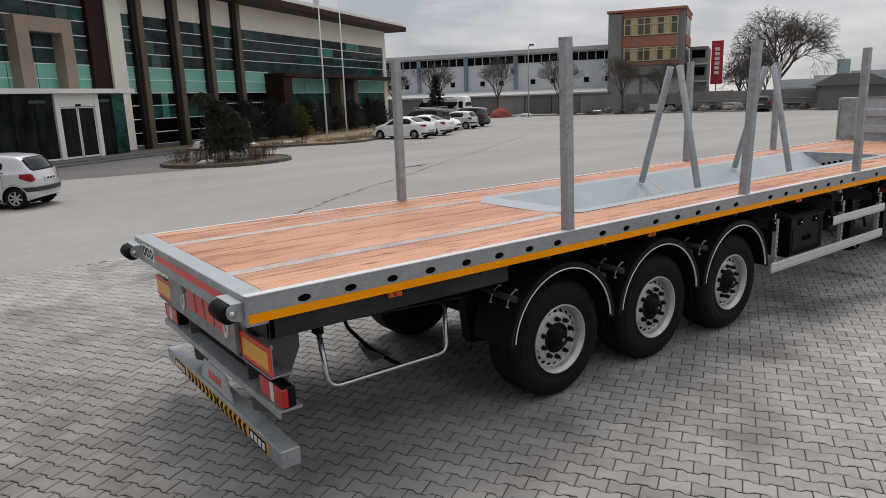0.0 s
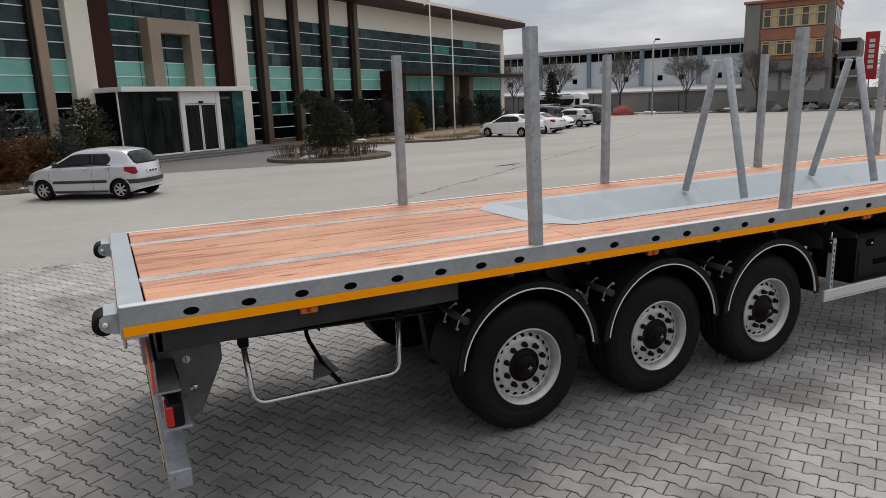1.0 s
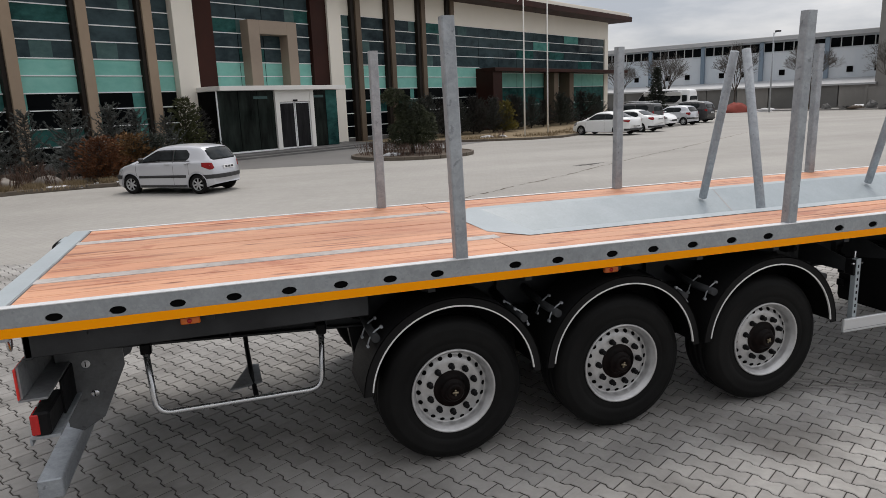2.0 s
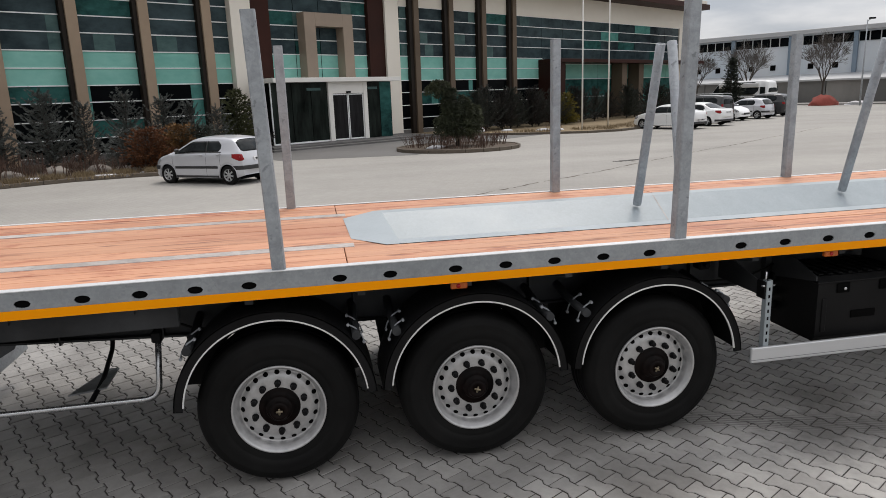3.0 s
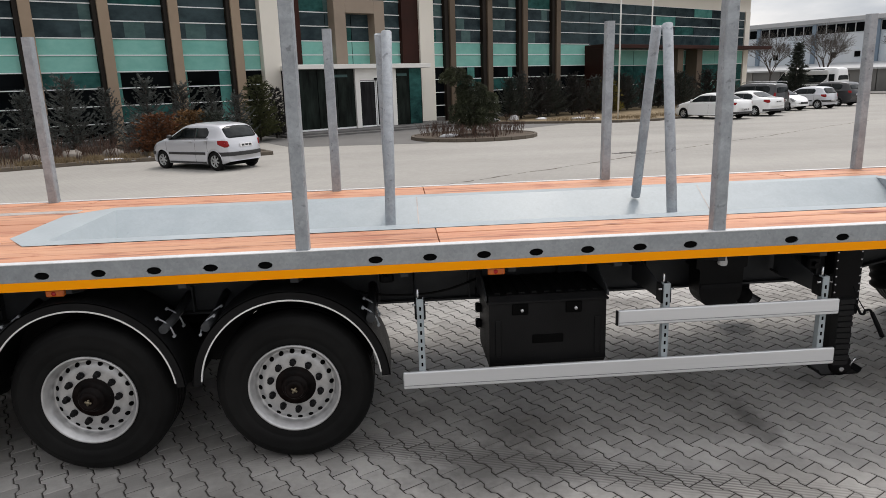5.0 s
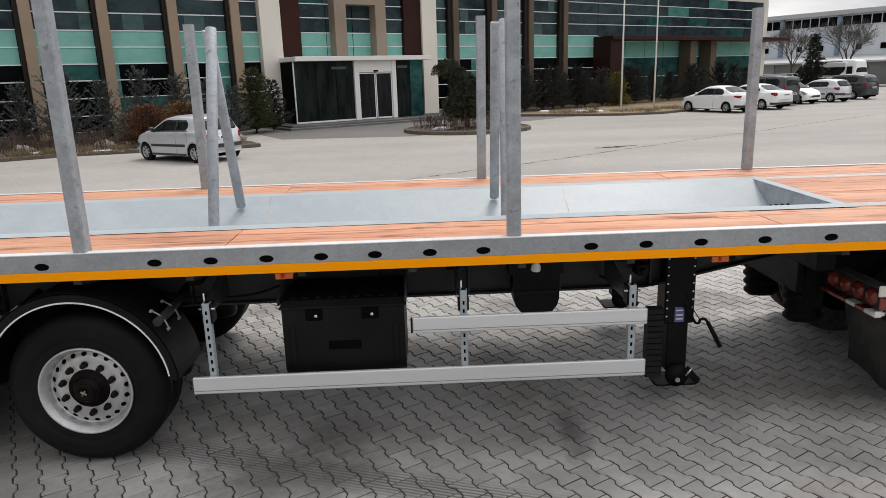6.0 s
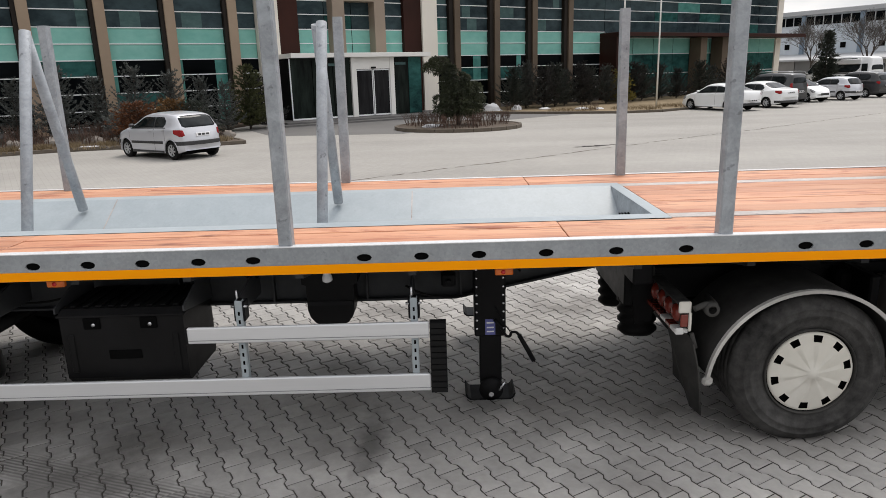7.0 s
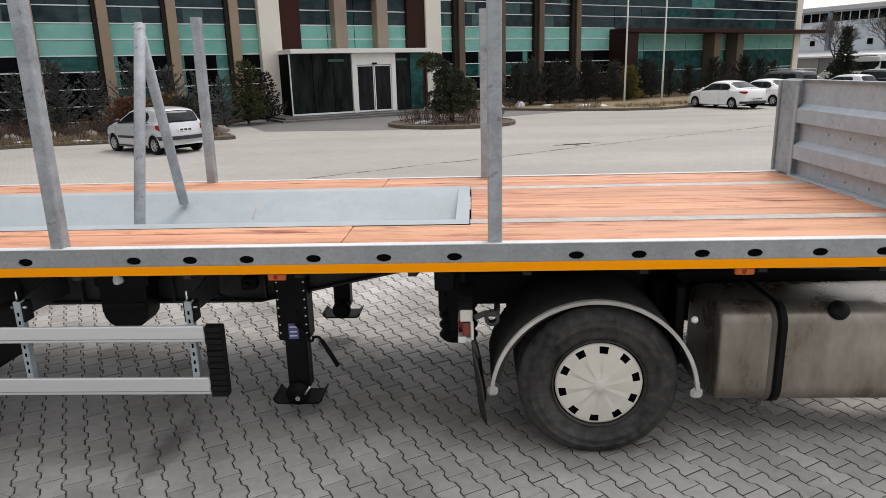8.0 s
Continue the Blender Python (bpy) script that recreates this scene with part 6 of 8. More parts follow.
M_CAR_LAMP = surface("car_tail_lens", (0.22, 0.008, 0.010), (0.32, 0.016, 0.018), scale=40, rough=0.25, wear=0.05, spec=0.25)
M_ALLOY = surface("alloy_wheel", (0.40, 0.41, 0.42), (0.52, 0.53, 0.54), scale=20, rough=0.35, metal=0.6)
CAR_TYRE = Geo().lathe([(0.19, 0.0), (0.25, -0.004), (0.285, 0.01), (0.30, 0.04), (0.30, 0.16), (0.28, 0.19), (0.19, 0.2)], 36).mesh("tyre", M_TYRE)
gr = Geo().lathe([(0.196, 0.02), (0.198, 0.0), (0.186, 0.0), (0.180, 0.02), (0.172, 0.05)], 36)
for k in range(7):
    a = 2 * math.pi * k / 7
    gr.box(0.03, 0.004, -0.024, 0.182, 0.03, 0.024, 0.006, Matrix.Rotation(a, 4, "Y"))
gr.lathe([(0.0, 0.0), (0.045, 0.0), (0.055, 0.012), (0.055, 0.03)], 18)
CAR_RIM = gr.mesh("rim", M_ALLOY)
CAR_DISC = Geo().lathe([(0.0, 0.05), (0.19, 0.05)], 24).mesh("brake", M_DARK_SLOT)


def car(name, label, place, heading, mat, L, W, H, wb, top_line, belt, glass, front=0.8, trim=False, lamp=(0.72, 0.90, 0.30), plate=0.70, roof_bars=False):
    """A car on its wheels. top_line: upper outline from tail to nose; belt: height of the window sill at the tail and at the nose;
    glass: foot and top of the rear screen, then top and foot of the windscreen, as lengths along the car, and the end of the last side window."""
    M = Matrix.Translation((place[0], place[1], GZ)) @ Matrix.Rotation(radians(heading), 4, "Z")
    top = new(name)
    top.matrix_basis = Matrix.Translation((place[0], place[1], GZ))
    WORLD[top] = top.matrix_basis.copy()
    tagged(top, label, "car", "parked cars")
    P = lambda nm, g, mt, par=None, lb="": part(nm, g, mt, par or top, lb, m=M)
    half = L / 2
    xf = half - front
    xr = xf - wb
    r_arch = 0.345

    def line_at(x):
        for (xa, za), (xb, zb) in zip(top_line, top_line[1:]):
            if x <= xb:
                return za + (zb - za) * (x - xa) / (xb - xa)
        return top_line[-1][1]

    def z_top(x):
        r = min(0.07, 0.9 * (half - abs(x)))
        return sum(line_at(x + r * k / 3) for k in (-3, -2, -1, 0, 1, 2, 3)) / 7

    def z_belt(x):
        return min(belt[0] + (belt[1] - belt[0]) * (x + half) / L, z_top(x) - 0.025)

    def z_low(x):
        z = 0.20 + 0.09 * max(0, (abs(x) - (half - 0.35)) / 0.35)
        for c in (xf, xr):
            if abs(x - c) < r_arch:
                z = max(z, 0.30 + math.sqrt(r_arch ** 2 - (x - c) ** 2))
        return z

    def wide(x):
        e = max(0, (abs(x) - (half - 0.65)) / 0.65)
        return W / 2 * (1 - 0.19 * e ** 2.6)

    def skin(x, v):
        """The shell: v runs from the sill (0) by the window line (1) and the roof's edge (2) to the middle of the roof (3)."""
        w, lo, zb, zt = wide(x), z_low(x), z_belt(x), z_top(x)
        h = zt - zb
        shoulder = w - 0.035
        if v <= 1:
            prof = ((0.0, w - 0.05, lo), (0.05, w - 0.012, lo + 0.012), (0.35, w, lo + 0.32 * (zb - lo)), (0.6, w, lo + 0.58 * (zb - lo)), (0.86, w - 0.010, zb - 0.07 * (zb - lo)), (1.0, shoulder, zb))
        else:
            rim = min(0.10, 0.45 * h)
            ye = shoulder - 0.27 * max(0.0, h - rim) - 0.05 * min(1.0, h / 0.15)
            ze = zt - rim
            prof = ((1.0, shoulder, zb), (2.0, ye, ze), (2.12, ye - 0.035, ze + 0.45 * rim), (2.28, ye - 0.12, ze + 0.72 * rim), (2.6, ye * 0.45, zt - 0.05 * rim), (3.0, 0.0, zt))
        for (va, ya, za), (vb, yb, zb2) in zip(prof, prof[1:]):
            if v <= vb:
                f = (v - va) / (vb - va)
                y, z = ya + (yb - ya) * f, za + (zb2 - za) * f
                break
        e = max(0, (abs(x) - (half - 0.8)) / 0.8)
        return Vector((x - math.copysign(0.13 * e * e * (y / w) ** 2, x), y, z))

    def v_at(x, z):
        """Where the side of the shell has the height z."""
        lo_v, hi_v = 0.0, 2.0
        for _ in range(22):
            m = (lo_v + hi_v) / 2
            if skin(x, m).z < z:
                lo_v = m
            else:
                hi_v = m
        return lo_v

    def slab(rows, n, off, s=1, depth=0.012):
        """A piece laid on the shell: rows of (x, v0, v1) with n steps between, standing off by off. v above 3 runs down the other side."""
        def at(x, v, d):
            side = -1 if v > 3 else 1
            vv = 6 - v if v > 3 else v
            p = skin(x, vv)
            a = skin(min(half, x + 0.01), vv) - skin(max(-half, x - 0.01), vv)
            b = skin(x, min(3, vv + 0.02)) - skin(x, max(0, vv - 0.02))
            nrm = b.cross(a)
            nrm = nrm.normalized() if nrm.length > 1e-9 else Vector((0, 0, 1))
            p = p + nrm * d
            return (p.x, p.y * side * s, p.z)
        g = Geo()
        m = n + 1
        for d in (off, off - depth):
            g.add([at(x, a + (b - a) * k / n, d) for x, a, b in rows for k in range(m)], [], True)
        N = len(rows) * m
        idx = lambda i, k: i * m + k
        fs = [[idx(i, k), idx(i, k + 1), idx(i + 1, k + 1), idx(i + 1, k)] for i in range(len(rows) - 1) for k in range(n)]
        rim = [idx(0, k) for k in range(m)] + [idx(i, n) for i in range(1, len(rows))] + [idx(len(rows) - 1, k) for k in range(n - 1, -1, -1)] + [idx(i, 0) for i in range(len(rows) - 2, 0, -1)]
        g.f += fs + [[rim[i], rim[(i + 1) % len(rim)], rim[(i + 1) % len(rim)] + N, rim[i] + N] for i in range(len(rim))]
        g.sm += [True] * len(fs) + [False] * len(rim)
        return g

    # the shell
    xs = [-half + L * k / 56 for k in range(57)] + [e * (half - d) for e in (-1, 1) for d in (0.015, 0.035, 0.06, 0.09, 0.13, 0.18)]
    for c in (xf, xr):
        xs += [c + e * r_arch * math.cos(radians(a)) for e in (-1, 1) for a in (0.5, 12, 25, 38, 52, 66, 80)] + [c - r_arch - 0.004, c + r_arch + 0.004]
    xs = sorted(x for x in xs if -half <= x <= half)
    vv = [0, 0.05, 0.2, 0.35, 0.48, 0.6, 0.73, 0.86, 0.94, 1.0, 1.25, 1.5, 1.75, 2.0, 2.06, 2.12, 2.2, 2.28, 2.44, 2.6, 2.8, 3.0]
    vs = []
    for x in xs:
        side = [skin(x, v) for v in vv]
        vs += side + [Vector((p.x, -p.y, p.z)) for p in side[-2::-1]]
    n = 2 * len(vv) - 1
    g = Geo().add(vs, [[i * n + k, i * n + k + 1, (i + 1) * n + k + 1, (i + 1) * n + k] for i in range(len(xs) - 1) for k in range(n - 1)], True)
    g.f += [list(range(n)), [(len(xs) - 1) * n + k for k in range(n)]]
    g.sm += [False, False]
    body = P("body", g, mat)
    P("underside", Geo().box(-half + 0.25, -W / 2 + 0.23, 0.17, half - 0.25, W / 2 - 0.23, 0.60), M_DARK_SLOT, body)

    # glass
    rb, rt, ft, fb, last = glass
    span = lambda a, b, k: [a + (b - a) * i / k for i in range(k + 1)]
    soft = lambda f: 0.16 * max(0.0, abs(2 * f - 1) - 0.72) / 0.28
    for nm, xa, xb in (("rear_window", rb, rt), ("windscreen", fb, ft)):
        P(nm, slab([(x, 2.17 + soft(i / 8), 3.83 - soft(i / 8)) for i, x in enumerate(span(xa, xb, 8))], 12, 0.004), M_CAR_GLASS, body)
    bx = (ft + last) / 2 - 0.06
    for s in (-1, 1):
        for xa, xb in ((last, bx - 0.03), (bx + 0.03, fb - 0.10)):
            rows = []
            for i, x in enumerate(span(xa, xb, 14)):
                f = i / 14
                lo_v = 1.10
                hi_v = v_at(x, min(z_top(x) - 0.115, H - 0.155))
                if xa == last:
                    lo_v += 0.25 * max(0, 0.16 - f) / 0.16
                    hi_v -= 0.30 * max(0, 0.22 - f) / 0.22
                if hi_v > lo_v + 0.06:
                    rows.append((x, lo_v, hi_v))
            P("side_window", slab(rows, 6, 0.005, s), M_CAR_GLASS, body)
        P("door_pillar", slab([(bx - 0.03, 1.10, v_at(bx, H - 0.155)), (bx + 0.03, 1.10, v_at(bx, H - 0.155))], 4, 0.003, s), M_BUMPER, body)
        P("window_trim", slab([(x, 1.03, 1.085) for x in span(last - 0.02, fb - 0.12, 12)], 1, 0.006, s), M_BUMPER, body)
        for xd in (bx, fb - 0.10, max(xr + 0.02, last + 0.02)):
            a0 = 0.06 if abs(xd - xr) > r_arch else 0.2
            P("door_gap", slab([(xd, a0, 1.02), (xd + 0.008, a0, 1.02)], 8, 0.0015, s), M_DARK_SLOT, body)
        for xd in (bx - 0.62, bx + 0.10):
            P("door_handle", slab([(x, 0.84, 0.90) for x in (xd, xd + 0.02, xd + 0.16, xd + 0.18)], 2, 0.022, s, 0.02), mat, body)
        P("sill", slab([(x, 0.02, 0.14) for x in span(xr + 0.37, xf - 0.37, 6)], 2, 0.008, s), M_BUMPER if trim else mat, body)
        if trim:
            P("side_moulding", slab([(x, 0.42, 0.52) for x in span(xr + 0.38, xf - 0.36, 8)], 2, 0.014, s, 0.02), M_BUMPER, body, "black side moulding")
        for c in (xf, xr):
            P("arch_lip", Geo().tube([(c + r_arch * math.cos(radians(q)), s * (wide(c) - 0.008), 0.30 + r_arch * math.sin(radians(q))) for q in range(-8, 190, 11)], 0.011, 6), mat, body)
        zm = z_belt(fb) + 0.06
        P("mirror", Geo().box(fb - 0.42, s * (W / 2 - 0.05), zm, fb - 0.30, s * (W / 2 + 0.13), zm + 0.12, 0.04), M_BUMPER if trim else mat, body)
        # lamps wrapped round the corners
        zl, zh, reach = lamp
        x0 = next(x for x in span(-half, 0, 200) if z_top(x) > zl + 0.03)
        rows = []
        for i, x in enumerate(span(x0, x0 + reach, 12)):
            f = i / 12
            lo_v = v_at(x, zl + (zh - zl) * 0.62 * max(0, f - 0.25))
            hi_v = min(2.14, v_at(x, zh)) if z_top(x) > zh + 0.05 else 2.14
            if hi_v > lo_v + 0.02:
                rows.append((x, lo_v, hi_v))
        P("tail_lamp", slab(rows, 8, 0.008, s), M_CAR_LAMP, body, "red tail lamp")
        x1 = next(x for x in span(half, 0, 200) if z_top(x) > 0.68)
        P("head_lamp", slab([(x1 - 0.34 * f, max(0.70, v_at(x1 - 0.34 * f, 0.60)), 1.03 + 1.15 * (1 - f) ** 1.5) for f in (0, 0.15, 0.3, 0.5, 0.75, 1)], 6, 0.006, s), M_HEADLAMP, body)
    # bumpers follow the curve of the ends
    zb = 0.53 if trim else 0.36
    for nm, e, x_end in (("rear_bumper", -1, -half), ("front_bumper", 1, half)):
        path = [skin(x_end - e * d, 0.45) for d in (0.42, 0.30, 0.20, 0.10, 0.03)] + [skin(x_end, 0.5)]
        path += [Vector((x_end - e * 0.13 * (k / 8) ** 2, wide(x_end) * k / 8, 0)) for k in (6, 3, 0)]
        path += [Vector((p.x, -p.y, 0)) for p in path[-2::-1]]
        ring = Geo()
        vs, m = [], len(path)
        for p in path:
            o = Vector((e * 0.014, math.copysign(0.012, p.y) if abs(p.y) > 0.3 else 0, 0))
            for k, z in ((0.4, -0.065), (1, -0.05), (1, 0.045), (0.4, 0.06), (-1.5, 0.06), (-1.5, -0.065)):
                vs.append((p.x + o.x * k, p.y + o.y * k, zb + z))
        ring.add(vs, [[i * 6 + j, i * 6 + (j + 1) % 6, (i + 1) * 6 + (j + 1) % 6, (i + 1) * 6 + j] for i in range(m - 1) for j in range(6)])
        P(nm, ring, M_BUMPER if trim or e < 0 else mat, body, "dark bumper strip" if trim or e < 0 else "")
    xp = next(x for x in span(-half, 0, 300) if z_top(x) > plate) if plate > 0.6 else -half
    lean = 10 if plate > 0.6 else 0
    T = M @ Matrix.Translation((xp - 0.012, 0, plate)) @ Matrix.Rotation(radians(lean), 4, "Y")
    rp = part("rear_plate", Geo().box(-0.012, -0.26, -0.055, 0.02, 0.26, 0.055, 0.004), M_WHITE, body, m=T)
    for k in range(3):
        part("plate_bar", Geo().box(-0.016, -0.21 + 0.15 * k, -0.03, 0.0, -0.10 + 0.15 * k, 0.03), M_BUMPER, body, m=T)
    P("grille", Geo().box(half - 0.03, -0.36, 0.43, half + 0.012, 0.36, 0.56, 0.012), M_BUMPER, body)
    if roof_bars:
        for s in (-1, 1):
            ya = skin((rt + ft) / 2, 2.2).y * s
            P("roof_rail", Geo().tube([(rt + 0.1, ya, H - 0.04), (rt + 0.16, ya, H + 0.05), (ft - 0.2, ya, H + 0.06), (ft - 0.1, ya, H - 0.03)], 0.018, 8), M_ALLOY, body)
        for xc in (rt + 0.45, ft - 0.55):
            yc = skin(xc, 2.2).y
            P("roof_bar", Geo().box(xc, -yc, H + 0.045, xc + 0.06, yc, H + 0.085, 0.01), M_ALLOY, body)
    for cx in (xf, xr):
        for s in (-1, 1):
            wm = M @ pose(cx, s * (W / 2 - 0.02), 0.30, 0, 13 * s, 0 if s < 0 else 180)
            w = link("wheel", None, top, wm)
            for nm, me in (("tyre", CAR_TYRE), ("rim", CAR_RIM), ("brake", CAR_DISC)):
                link(nm, me, w, wm)
    return top


M_HEADLAMP = surface("clear_head_lamp", (0.30, 0.31, 0.32), (0.48, 0.49, 0.50), scale=30, rough=0.12, metal=0.3, wear=0.1)
HATCH = [(-1.905, 0.58), (-1.88, 0.68), (-1.83, 0.90), (-1.78, 1.00), (-1.50, 1.37), (-1.34, 1.44), (-0.95, 1.485), (-0.45, 1.495), (-0.05, 1.475), (0.22, 1.42), (1.05, 0.985), (1.14, 0.945), (1.40, 0.88), (1.64, 0.785), (1.80, 0.67), (1.88, 0.56), (1.905, 0.50)]
HATCH_GLASS = (-1.76, -1.46, 0.26, 1.03, -1.02)
SEDAN = [(-2.225, 0.60), (-2.20, 0.80), (-2.17, 0.97), (-2.08, 1.04), (-1.66, 1.07), (-1.50, 1.10), (-0.86, 1.39), (-0.60, 1.445), (-0.2, 1.475), (0.12, 1.455), (0.36, 1.40), (1.14, 0.985), (1.26, 0.945), (1.62, 0.86), (1.96, 0.74), (2.14, 0.60), (2.20, 0.52), (2.225, 0.46)]
SEDAN_GLASS = (-1.50, -0.84, 0.36, 1.13, -1.02)
SUV = [(-2.26, 0.66), (-2.24, 0.90), (-2.20, 1.10), (-1.92, 1.58), (-1.76, 1.66), (-1.2, 1.72), (-0.4, 1.74), (0.0, 1.72), (0.25, 1.66), (1.0, 1.14), (1.15, 1.09), (1.6, 1.02), (1.98, 0.92), (2.16, 0.78), (2.23, 0.64), (2.26, 0.56)]
SUV_GLASS = (-2.15, -1.96, 0.26, 0.98, -1.50)
TALL = [(-2.26, 0.66), (-2.25, 0.95), (-2.22, 1.15), (-2.12, 1.74), (-2.02, 1.80), (-1.2, 1.86), (-0.2, 1.87), (0.25, 1.83), (0.50, 1.75), (1.20, 1.16), (1.34, 1.10), (1.7, 1.02), (2.02, 0.92), (2.18, 0.78), (2.23, 0.64), (2.26, 0.56)]
TALL_GLASS = (-2.20, -2.13, 0.48, 1.17, -1.75)
HEAD = 117.0
car("hatchback_car", "silver small hatchback with black side mouldings parked by the bed", (0.06, 19.30), 146, M_CAR_SILVER, 3.81, 1.67, 1.495, 2.455, HATCH, (1.0, 0.93), HATCH_GLASS, 0.72, True, (0.74, 0.95, 0.36), 0.78)
car("sedan_car", "white sedan parked nose to the office", (24.95, 35.3), HEAD, M_CAR_WHITE, 4.45, 1.76, 1.475, 2.62, SEDAN, (0.99, 0.90), SEDAN_GLASS, 0.86, False, (0.80, 0.93, 0.42), 0.55)
car("sedan_car", "white sedan parked between other cars", (27.84, 37.06), HEAD, M_CAR_WHITE, 4.45, 1.78, 1.475, 2.62, SEDAN, (0.99, 0.90), SEDAN_GLASS, 0.86, False, (0.78, 0.96, 0.36), 0.84)
car("estate_car", "dusty dark grey estate car with roof bars", (29.9, 40.2), HEAD, M_CAR_GREY, 4.52, 1.80, 1.87, 2.65, TALL, (1.14, 1.06), TALL_GLASS, 0.90, False, (0.95, 1.25, 0.12), 0.75, True)
car("hatchback_car", "white small hatchback parked in the row", (32.3, 41.3), HEAD + 180, M_CAR_WHITE, 3.81, 1.67, 1.495, 2.455, HATCH, (1.0, 0.93), HATCH_GLASS, 0.72)
car("hatchback_car", "light silver hatchback parked in the row", (35.0, 42.4), HEAD, M_CAR_SILVER, 3.81, 1.67, 1.495, 2.455, HATCH, (1.0, 0.93), HATCH_GLASS, 0.72, True, (0.78, 0.96, 0.34), 0.56)
car("suv_car", "black off-road car at the end of the row", (38.2, 45.1), HEAD, M_CAR_BLACK, 4.52, 1.82, 1.74, 2.65, SUV, (1.14, 1.06), SUV_GLASS, 0.90, False, (0.90, 1.08, 0.2), 0.80)
car("suv_car", "dark off-road car parked by the far wall", (72.5, 36.2), 27, M_CAR_BLACK, 4.52, 1.82, 1.74, 2.65, SUV, (1.14, 1.06), SUV_GLASS, 0.90, False, (0.90, 1.08, 0.2), 0.80)
VAN = [(-3.50, 0.62), (-3.49, 1.2), (-3.46, 2.45), (-3.38, 2.66), (-3.1, 2.76), (-1.4, 2.80), (1.0, 2.79), (1.5, 2.73), (1.75, 2.58), (2.55, 1.44), (2.72, 1.34), (3.12, 1.16), (3.36, 0.95), (3.46, 0.72), (3.50, 0.58)]
VAN_GLASS = (-3.475, -3.45, 1.74, 2.53, -2.55)
van = car("minibus", "white high-roofed minibus behind the parked cars", (41.6, 53.4), HEAD - 8, M_CAR_WHITE, 7.0, 1.98, 2.80, 4.1, VAN, (1.46, 1.40), VAN_GLASS, 1.10, False, (0.85, 1.30, 0.08), 0.75)
VM = Matrix.Translation((41.6, 53.4, GZ)) @ Matrix.Rotation(radians(HEAD - 8), 4, "Z")
for s in (-1, 1):
    part("upper_panel", Geo().box(-2.6, s * 0.70, 2.18, 1.55, s * 0.815, 2.56, 0.03), M_CAR_WHITE, van, m=VM)
    part("rear_quarter_window", Geo().box(-3.28, s * 0.84, 1.56, -2.78, s * 0.905, 2.22, 0.02), M_CAR_GLASS, van, m=VM)

# ---- warehouse, boundary wall and far things ----
WA = radians(60)
WD, WN = Vector((math.cos(WA), -math.sin(WA), 0)), Vector((math.sin(WA), math.cos(WA), 0))   # along the wall, and away


def yard(s, d, z=0.0):
    return WD * s + WN * d + Vector((0, 0, z))


def far_frame(d):
    return Matrix.Translation(WN * d) @ Matrix.Rotation(-WA, 4, "Z")       # x along the wall, y away


M_SHED = surface("pale_blue_shed_panel", (0.48, 0.55, 0.61), (0.66, 0.68, 0.70), scale=0.9, rough=0.6, stretch=(1, 1, 0.3))
M_SHED_BLUE = surface("blue_shed_column", (0.16, 0.22, 0.28), (0.21, 0.27, 0.33), scale=1, rough=0.6)
M_SHED_ROOF = surface("grey_metal_roof", (0.38, 0.39, 0.40), (0.48, 0.49, 0.50), scale=0.6, rough=0.5, metal=0.2)
M_CONC = surface("stained_concrete", (0.17, 0.165, 0.155), (0.30, 0.29, 0.275), scale=0.8, rough=0.9, bump=0.2, stretch=(1, 1, 0.4))
M_BRICKRED = surface("orange_brown_facing", (0.27, 0.105, 0.06), (0.40, 0.18, 0.115), scale=1.2, rough=0.8)
M_DULLGLASS = surface("dusty_window_glass", (0.05, 0.05, 0.045), (0.16, 0.15, 0.12), scale=0.7, rough=0.25)
M_YFRAME = surface("yellowed_window_frame", (0.46, 0.36, 0.19), (0.56, 0.46, 0.28), scale=2, rough=0.6)
M_SIGN = surface("red_banner", (0.42, 0.02, 0.03), (0.50, 0.03, 0.04), scale=1, rough=0.6)
M_SHUTTER = surface("grey_shutter", (0.10, 0.10, 0.098), (0.17, 0.168, 0.16), scale=1, rough=0.7)
# distance haze is mixed into these two pale colours
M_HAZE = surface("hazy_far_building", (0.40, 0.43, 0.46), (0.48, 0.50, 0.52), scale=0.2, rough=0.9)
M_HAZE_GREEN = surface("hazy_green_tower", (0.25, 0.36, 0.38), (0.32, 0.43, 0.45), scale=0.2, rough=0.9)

FW = far_frame(98.0)
shed = thing("warehouse", yard(-45, 105), "long pale grey-blue warehouse with a band of high windows", "building")
part("wall", Geo().box(-100, 0, 0, -13.2, 30, 8.8), M_SHED, shed, "pale blue panel wall", m=FW)
part("roof_edge", Geo().box(-100.5, -0.6, 8.55, -12.8, 30.5, 9.15, 0.05), M_SHED_ROOF, shed, "grey metal roof edge", m=FW)
